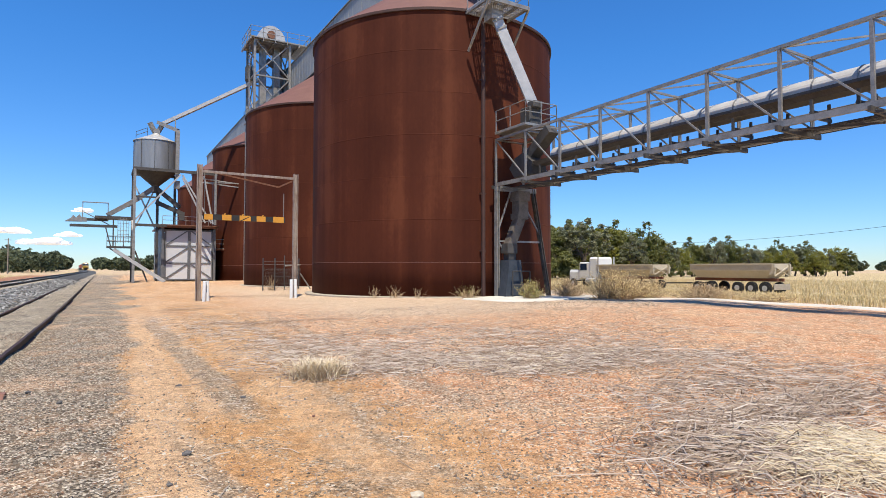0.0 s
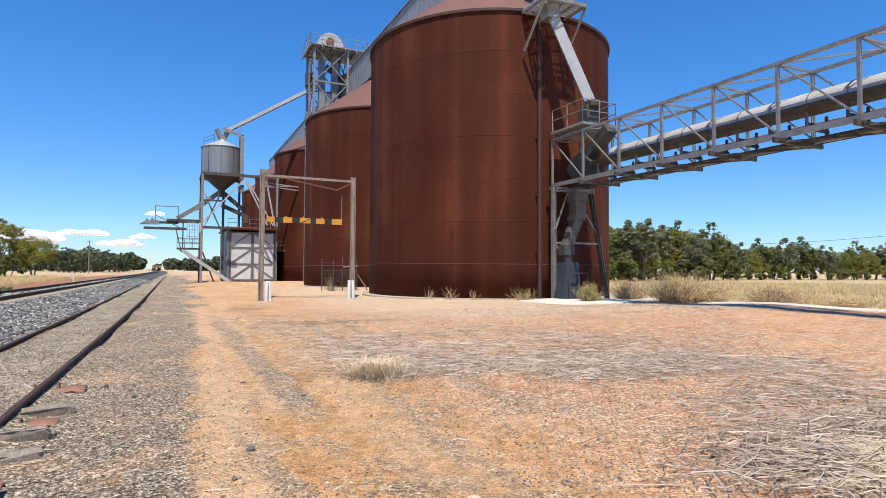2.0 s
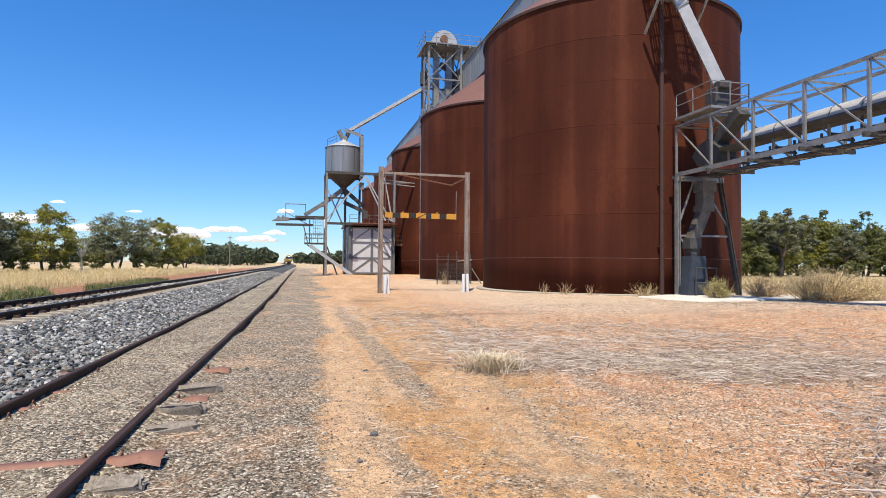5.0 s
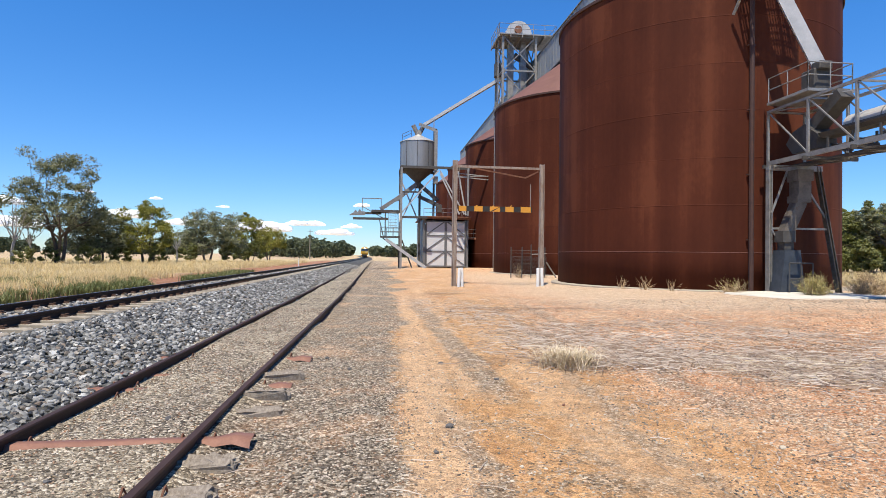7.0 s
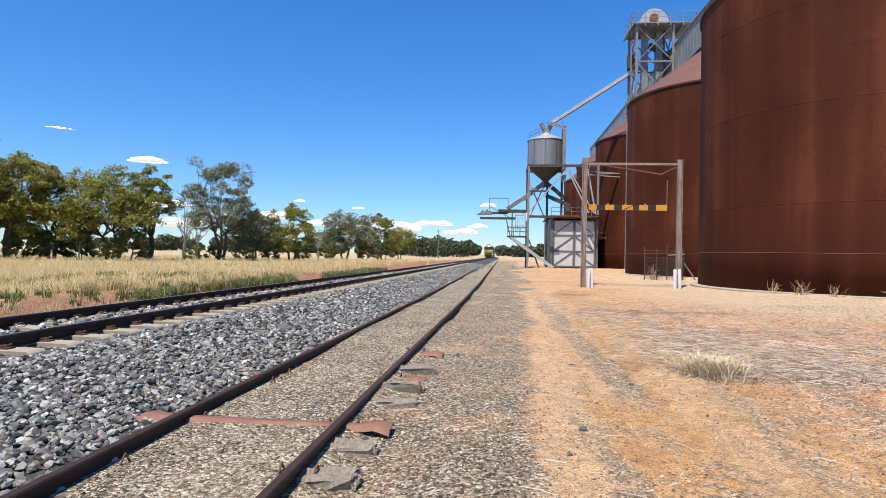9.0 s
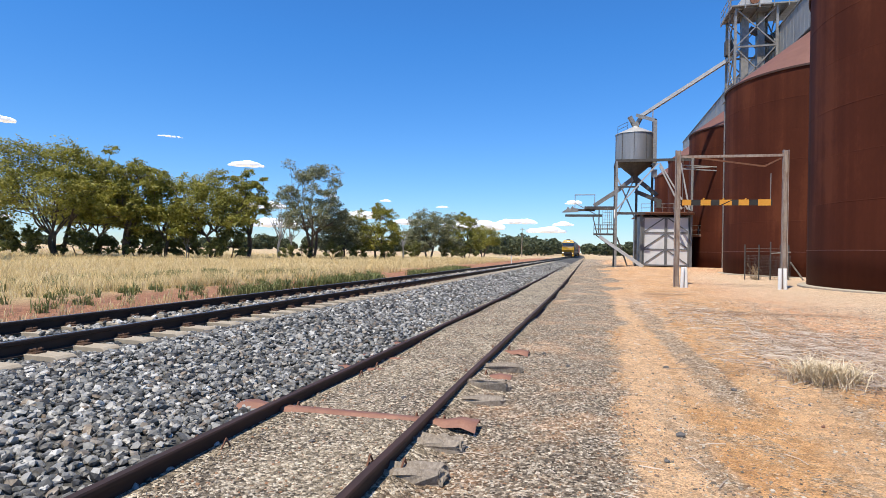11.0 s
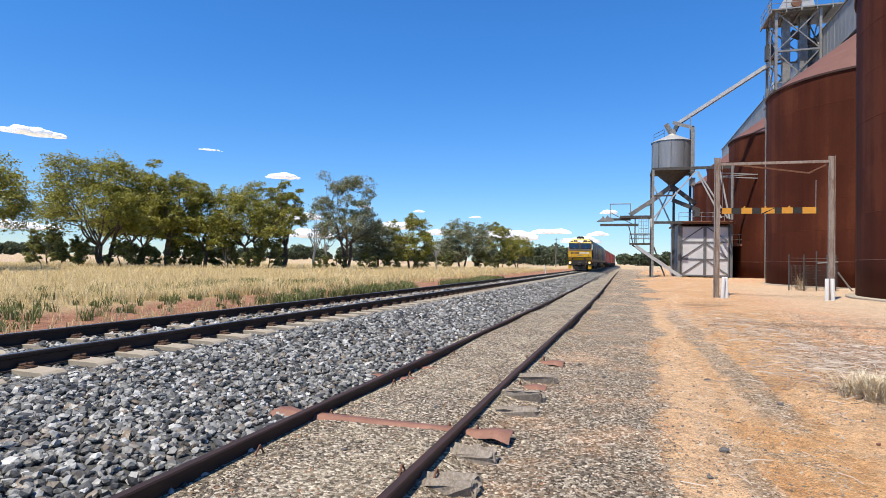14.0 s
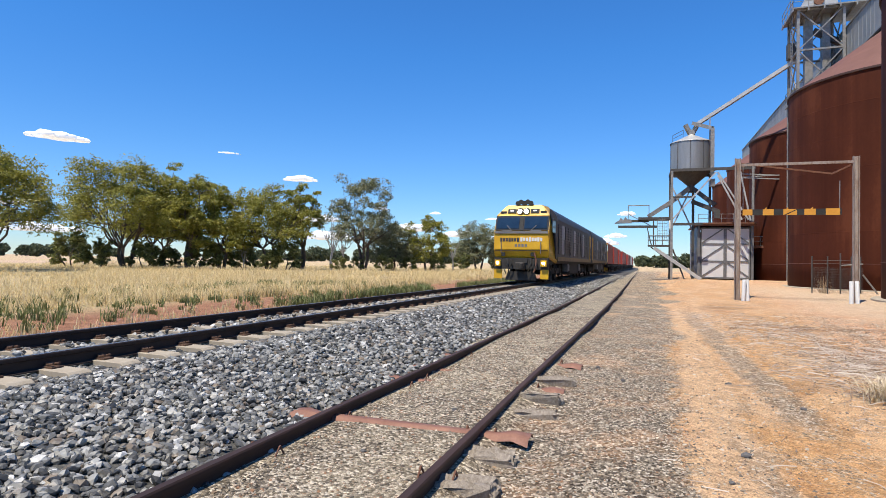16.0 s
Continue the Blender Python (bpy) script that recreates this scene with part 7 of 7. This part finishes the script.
def build_litter():
    rng = random.Random(21)
    mid = []
    for cx, cy, sx, sy, n in ((6.4, 8.2, 0.8, 0.6, 1500), (7.4, 7.3, 0.9, 0.5, 1100), (6.3, 7.2, 0.7, 0.4, 700), (4.6, 8.6, 0.6, 0.45, 700), (3.5, 8.2, 0.5, 0.3, 350), (8.8, 6.2, 0.9, 0.5, 500), (5.2, 10.6, 1.2, 0.6, 450),
                              (3.4, 11.2, 0.7, 0.8, 300), (2.6, 15, 0.8, 1.6, 260), (9.6, 9.2, 1.6, 1.0, 500), (6.8, 4.8, 0.9, 0.4, 350), (3.0, 8.9, 0.8, 0.5, 260), (4.4, 12.6, 1.3, 0.5, 240), (6.6, 13.0, 1.6, 0.6, 240), (3.6, 9.9, 0.9, 0.35, 260), (8.2, 11.0, 1.4, 0.5, 240), (2.4, 18.5, 1.0, 1.2, 140)):
        mid += around(rng, cx, cy, sx, sy, n)
    stalks("fallen_stalks", mid, rng, STALK, "grey fallen weed stalks matted on the dirt", 0.12, 0.5, 0.0042, 0.07)
    near = []
    for cx, cy, sx, sy, n, way in ((5.1, 2.75, 0.5, 0.35, 1000, None), (5.6, 3.4, 0.7, 0.35, 900, 0.1), (7.3, 3.6, 0.9, 0.25, 900, 0.1), (4.4, 3.1, 0.45, 0.3, 220, None), (8.4, 4.6, 1.0, 0.5, 500, None)):
        near += around(rng, cx, cy, sx, sy, n, way)
    stalks("fallen_stalks", near, rng, STALK, "grey heap of dry stalks on the dirt", 0.15, 0.6, 0.0036, 0.10)
    pale = around(rng, 5.25, 2.35, 0.42, 0.24, 2000, None) + around(rng, 5.75, 2.6, 0.3, 0.22, 700, 1.5) + around(rng, 6.3, 7.6, 0.8, 0.5, 260)
    stalks("pale_straw", pale, rng, PALE_STALK, "pale yellow straw spread over the heap", 0.10, 0.32, 0.0024, 0.12)
    thin = [(rng.uniform(-1.2, 11), 2.2 + 16 * rng.random() ** 1.3, None) for _ in range(2600)]
    thin = [s for s in thin if s[0] > 2.5 or rng.random() < 0.25]
    stalks("loose_straw", thin, rng, STALK, "thin loose straw strewn over the dirt", 0.05, 0.25, 0.0028, 0.01)
    sticks = [(5.6, 4.35, -0.10), (6.1, 4.3, -0.12), (6.9, 3.95, 0.05), (7.3, 4.0, 0.02), (6.8, 4.1, 0.1), (4.2, 3.2, 0.3), (7.6, 5.6, 0.4), (3.0, 9.2, 1.9)]
    for x, y, way in sticks:
        bm = B()
        ln = rng.uniform(0.5, 1.0)
        p = Vector((x - math.cos(way) * ln / 2, y - math.sin(way) * ln / 2, gh(x, y) + 0.02))
        for i in range(4):
            q = p + Vector((math.cos(way + rng.gauss(0, 0.15)), math.sin(way + rng.gauss(0, 0.15)), rng.uniform(-0.02, 0.03))) * ln / 4
            tube(bm, p, q, 0.011 - i * 0.002, 0.009 - i * 0.002, n=5)
            p = q
        tagged(part("stick", bm, DEADWOOD), "thin bleached stick lying on the dirt", "stick", "sticks on the dirt")
    # a pale tussock beside the wheel track
    bm_spots = [(2.78 + rng.gauss(0, 0.16), 8.05 + rng.gauss(0, 0.13), rng.uniform(0.5, 1.1)) for _ in range(60)]
    blades("dry_tussock", bm_spots, rng, PALE_STALK, "pale dry grass tussock beside the wheel track", "tussock", 26, 0.27, 0.0042, 1.6)


build_litter()
PEBBLE = islands("yard_gravel", [(0.085, 0.07, 0.055), (0.20, 0.165, 0.125), (0.34, 0.275, 0.20), (0.52, 0.435, 0.32), (0.68, 0.60, 0.48), (0.36, 0.19, 0.10), (0.14, 0.115, 0.09), (0.44, 0.30, 0.18)], 0.9, 0.3)


def build_gravel():
    rng = random.Random(33)
    places = []
    for _ in range(44000):
        y = 2.0 + 15 * rng.random() ** 1.7
        x = rng.uniform(-2.75, 1.2 + 0.09 * y)
        if x > 0.12 + 0.03 * y and rng.random() < 0.9:
            continue
        if -1.45 < x < -1.27:
            continue
        places.append((x, y, gh(x, y), (0.005 + 0.013 * rng.random() ** 2) * (1 + y * 0.04)))
    for _ in range(60000):
        y = 2.0 + 19 * rng.random() ** 1.6
        x = rng.uniform(-0.3 + 0.08 * y, 4 + 0.95 * y)
        lane = x - 0.085 * y
        n0 = noise.noise((x * 0.9, y * 0.6, 9.0))
        if lane < 2.0 and rng.random() < 0.72 - 0.8 * n0:
            continue
        places.append((x, y, gh(x, y), (0.005 + 0.014 * rng.random() ** 2) * (1 + y * 0.04)))
    oct_v = np.array([(1, 0, 0), (-1, 0, 0), (0, 1, 0), (0, -1, 0), (0, 0, 0.6), (0, 0, -0.6)], float)
    oct_f = np.array([(0, 2, 4), (2, 1, 4), (1, 3, 4), (3, 0, 4), (2, 0, 5), (1, 2, 5), (3, 1, 5), (0, 3, 5)])
    shapes = [(oct_v * np.array([[rng.uniform(0.7, 1.2), rng.uniform(0.6, 1.1), rng.uniform(0.7, 1.2)]]) + np.array([[rng.uniform(-0.15, 0.15) for _ in range(3)] for _ in range(6)]), oct_f) for _ in range(8)]
    scatter("yard_gravel", places, PEBBLE, rng, "small loose gravel over the yard", "gravel", shapes)
    pale = surf("pale_stone", (0.50, 0.42, 0.30), (0.66, 0.58, 0.45), 20, 0.9, 0, 0.3, 90)
    dark = surf("dark_stone", (0.09, 0.085, 0.085), (0.20, 0.19, 0.18), 20, 0.9, 0, 0.3, 90)
    stones = stone_shapes(6, rng)
    for x, y, s, m in ((3.37, 4.44, 0.042, pale), (1.56, 7.34, 0.04, dark), (1.94, 3.50, 0.07, pale), (0.69, 5.28, 0.05, dark), (3.62, 4.2, 0.02, pale), (4.0, 4.3, 0.025, pale), (0.95, 8.4, 0.05, dark), (-0.75, 9.1, 0.05, dark),
                       (3.4, 6.4, 0.02, pale), (2.2, 6.9, 0.022, dark), (-0.35, 7.9, 0.04, dark), (-1.9, 5.6, 0.035, dark), (-2.2, 4.2, 0.03, dark), (0.5, 4.6, 0.03, dark), (2.05, 6.1, 0.03, STRAP), (-0.6, 5.0, 0.03, pale)):
        v, f = stones[rng.randrange(6)]
        o = new("stone", quads("stone", (v * s).tolist(), f.tolist(), m))
        o.matrix_basis = pose(x, y, gh(x, y) + s * 0.3, 0, 0, rng.uniform(0, 360))
        tagged(o, ("pale" if m is pale else "rust-red" if m is STRAP else "dark") + " loose stone lying on the dirt", "stone", "loose stones")


build_gravel()


# ---- bushes by the first silo ----
TWIG = islands("dry_twigs", [(0.28, 0.18, 0.095), (0.46, 0.32, 0.175), (0.60, 0.45, 0.27), (0.36, 0.25, 0.135)], 0.85)
BUSH_YELLOW = islands("yellow_bush", [(0.30, 0.26, 0.07), (0.42, 0.36, 0.12), (0.22, 0.21, 0.06), (0.48, 0.40, 0.18)], 0.8, 0, 0.2)


def build_bush(x, y, height, width, seed, material, twigs, leaves, label):
    rng = random.Random(seed)
    th = empty("dry_bush", pose(x, y, gh(x, y)), label, "bush", "bushes by the silo")
    verts, faces = [], []
    lv, lf = [], []
    for _ in range(twigs):
        a, e = rng.uniform(0, 6.28), rng.uniform(0.25, 1.5)
        p = Vector((rng.gauss(0, 0.12) * width, rng.gauss(0, 0.12) * width, 0))
        d = Vector((math.cos(a) * math.cos(e), math.sin(a) * math.cos(e), math.sin(e)))
        reach = rng.uniform(0.55, 1.0)
        tip = Vector((d.x * width * 0.55 * reach, d.y * width * 0.55 * reach, d.z * height * reach)) + p
        mid = p.lerp(tip, 0.5) + Vector((rng.gauss(0, 0.06), rng.gauss(0, 0.06), rng.gauss(0.04, 0.05)))
        n = d.cross(Vector((rng.gauss(0, 1), rng.gauss(0, 1), rng.gauss(0, 1)))).normalized()
        b = len(verts)
        w = 0.010
        for q, k in ((p, 1.3), (mid, 1.0), (tip, 0.5)):
            verts += [(q - n * w * k)[:], (q + n * w * k)[:]]
        faces += [(b, b + 1, b + 3, b + 2), (b + 2, b + 3, b + 5, b + 4)]
        for _ in range(leaves):
            c = mid.lerp(tip, rng.uniform(-0.2, 1.08)) + Vector((rng.gauss(0, 0.05), rng.gauss(0, 0.05), rng.gauss(0, 0.05)))
            if c.z < 0.02:
                continue
            s = rng.uniform(0.016, 0.04)
            u = Vector((rng.gauss(0, 1), rng.gauss(0, 1), rng.gauss(0, 1))).normalized()
            v = u.cross(d).normalized()
            b = len(lv)
            lv += [(c - u * s)[:], (c + v * s * 0.5)[:], (c + u * s)[:], (c - v * s * 0.5)[:]]
            lf.append((b, b + 1, b + 2, b + 3))
    part("twig_mass", quads("twig_mass", verts, faces, TWIG), None, th)
    if lf:
        part("foliage", quads("foliage", lv, lf, material), None, th)
    return th


build_bush(17.95, 21.8, 1.0, 1.4, 1, BUSH_YELLOW, 190, 18, "round yellow-green bush on the pale pad")
build_bush(21.3, 22.8, 1.2, 1.9, 2, TWIG, 320, 12, "brown dry bush behind the bridge leg")
build_bush(21.6, 19.9, 1.6, 3.5, 3, STRAW, 560, 18, "large straw-coloured dry bush by the yard edge")
build_bush(23.1, 19.4, 1.15, 2.5, 4, STRAW, 380, 14, "straw-coloured dry bush by the yard edge")
build_bush(23.7, 16.7, 0.85, 2.4, 5, TWIG, 280, 10, "brownish dry bush by the yard edge")
build_bush(24.8, 14.2, 0.4, 2.0, 6, STRAW, 220, 10, "straw-coloured dry bush by the yard edge")
build_bush(25.8, 17.6, 0.6, 2.4, 8, STRAW, 260, 10, "straw-coloured dry bush by the yard edge")
build_bush(15.6, 23.8, 0.75, 1.6, 7, BUSH_YELLOW, 70, 5, "sparse yellowing weed against the silo footing")
build_bush(12.6, 26.0, 0.8, 1.0, 9, TWIG, 26, 1, "sparse dry weed against the silo footing")
build_bush(13.6, 25.2, 0.6, 0.8, 10, TWIG, 18, 1, "sparse dry weed against the silo footing")
build_bush(11.9, 26.9, 0.7, 0.8, 11, TWIG, 18, 1, "sparse dry weed against the silo footing")
build_bush(10.4, 41.6, 1.3, 1.2, 12, TWIG, 40, 2, "sparse dry weed against the mesh enclosure")


# ---- pale pad, wire, clouds ----
def build_pad():
    bm = B()
    ring = []
    rng = random.Random(2)
    for i in range(40):
        a = 2 * math.pi * i / 40
        r = 1 + 0.06 * math.sin(3 * a) + rng.uniform(-0.03, 0.03)
        x, y = 18.6 + 3.9 * r * math.cos(a), 22.3 + 2.0 * r * math.sin(a)
        ring.append((x, y))
    top = [bm.verts.new((x, y, gh(x, y) + 0.05)) for x, y in ring]
    low = [bm.verts.new((18.6 + (x - 18.6) * 1.03, 22.3 + (y - 22.3) * 1.03, gh(x, y) - 0.15)) for x, y in ring]
    bm.faces.new(top)
    for i in range(40):
        bm.faces.new((top[i], low[i], low[(i + 1) % 40], top[(i + 1) % 40]))
    bmesh.ops.triangulate(bm, faces=bm.faces[:1])
    pad = surf("bleached_concrete", (0.62, 0.57, 0.48), (0.78, 0.74, 0.66), 1.2, 0.9, 0, 0.15, 30)
    tagged(part("pale_pad", bm, pad), "bleached concrete pad under the bridge leg", "pad", kind="structure")
    bm = B()
    rows = []
    for k in range(40):
        y = 19.0 - k * 0.9
        x = 22.3 + 0.1 * math.sin(k * 0.7)
        rows.append([bm.verts.new((x + dx, y, gh(x + dx, y) + dz)) for dx, dz in ((-0.5, -0.05), (-0.4, 0.07), (0.7, 0.07), (0.9, -0.05))])
    for a, b in zip(rows, rows[1:]):
        for i in range(3):
            bm.faces.new((a[i], a[i + 1], b[i + 1], b[i]))
    tagged(part("kerb", bm, pad), "low pale concrete strip along the yard edge", "kerb", kind="structure")


build_pad()


def build_wire():
    th = empty("power_line", pose(0, 0, 0), "thin power line on timber poles beyond the road", "power line")
    a, b = Vector((*at(47, 170), 9.5)), Vector((*at(72, 105), 8.6))
    pts = [a.lerp(b, i / 24) - Vector((0, 0, 1.6 * 4 * (i / 24) * (1 - i / 24))) for i in range(25)]
    bm = B()
    for p, q in zip(pts, pts[1:]):
        tube(bm, p, q, 0.03, n=5)
    part("wire", bm, BLACK, th)
    for p in (a, b):
        bm = B()
        tube(bm, (p.x, p.y, -1), (p.x, p.y, p.z + 0.2), 0.16, 0.12, n=8)
        part("pole", bm, GREY_WOOD, th)
    x, y = at(-6.6, 190)
    pole = empty("timber_pole", pose(x, y, 0), "grey timber pole beside the line", "pole")
    bm = B()
    tube(bm, (0, 0, -0.5), (0, 0, 9.5), 0.16, 0.11, n=8)
    beam(bm, (-0.8, 0, 9.0), (0.8, 0, 9.0), 0.1, 0.12)
    part("shaft", bm, GREY_WOOD, pole)
    mk = empty("marker_post", pose(MAIN_X - 3.2, 75.0, 0), "small white marker post beside the line", "post")
    part("post", box(B(), (0, 0, 0.45), (0.12, 0.12, 1.1)), WHITE_PAINT, mk)


build_wire()


def cloud_material():
    m = bpy.data.materials.new("cloud_white")
    m.use_nodes = True
    n, l = m.node_tree.nodes, m.node_tree.links
    b = n["Principled BSDF"]
    b.inputs["Base Color"].default_value = (0.86, 0.88, 0.92, 1)
    b.inputs["Roughness"].default_value = 1.0
    b.inputs["Specular IOR Level"].default_value = 0.0
    t = n.new("ShaderNodeTexNoise")
    t.inputs["Scale"].default_value, t.inputs["Detail"].default_value = 0.012, 6
    co = n.new("ShaderNodeTexCoord")
    l.new(co.outputs["Object"], t.inputs["Vector"])
    lw = n.new("ShaderNodeMapRange")
    lw.inputs["From Min"].default_value, lw.inputs["From Max"].default_value = 0.30, 0.52
    l.new(t.outputs["Fac"], lw.inputs["Value"])
    l.new(lw.outputs[0], b.inputs["Alpha"])
    # faint bluish glow stands in for daylight scattered through the cloud
    em = b.inputs["Emission Color"]
    em.default_value = (0.80, 0.88, 1.0, 1)
    b.inputs["Emission Strength"].default_value = 0.22
    return m


def build_clouds():
    mat = cloud_material()
    rng = random.Random(4)
    D = 2400
    k = 0
    for hd, el, w, h in ((-53.5, 10.0, 4.0, 1.0), (-33.5, 7.9, 3.0, 0.7), (-40.0, 9.8, 2.0, 0.2), (-31.5, 4.2, 3.0, 0.9), (-25.5, 5.2, 1.3, 0.35), (-22.4, 3.6, 3.2, 1.1), (-20.2, 4.9, 1.0, 0.3), (-17.5, 3.0, 3.6, 0.9),
                         (-11.5, 2.9, 5.4, 1.5), (-7.0, 3.2, 3.4, 0.8), (-4.2, 2.4, 3.2, 0.9), (-1.6, 5.0, 1.5, 0.5), (-2.6, 2.9, 2.0, 0.5), (-57.0, 4.4, 3.0, 0.8), (-47.0, 3.6, 3.2, 0.7), (-31.0, 2.6, 4.4, 1.2), (-55.0, 2.4, 7.0, 0.9), (-14.5, 4.4, 1.2, 0.25), (-62, 8, 3, 0.5)):
        bm = B()
        wm, hm = radians(w) * D / 2, radians(h) * D
        for i in range(int(8 + w * 3)):
            u = rng.uniform(-1, 1)
            r = hm * rng.uniform(0.35, 0.65) * (1 - 0.55 * abs(u))
            c = Vector((u * wm, rng.uniform(-0.3, 0.3) * wm * 0.5, r * 0.5))
            mm = Matrix.Translation(c) @ Matrix.Diagonal((1.9, 1.5, 0.85, 1))
            res = bmesh.ops.create_icosphere(bm, subdivisions=2, radius=r, matrix=mm)
            for v in res["verts"]:
                v.co += (v.co - c) * 0.35 * noise.noise(v.co * (2.2 / hm) + Vector((k, 0, 0)))
                if v.co.z < 0:
                    v.co.z *= 0.35
        x, y = at(hd, D)
        ob = part("cloud", bm, mat, None, smooth=True)
        ob.matrix_basis = pose(x, y, 1.57 + D * math.tan(radians(el - h / 2)), 0, 0, -hd)
        tagged(ob, "small white fair-weather cloud", "cloud", kind="structure")
        k += 1


build_clouds()


def motions():
    for thing, rows in MOVES:
        walk(thing, rows)


motions()
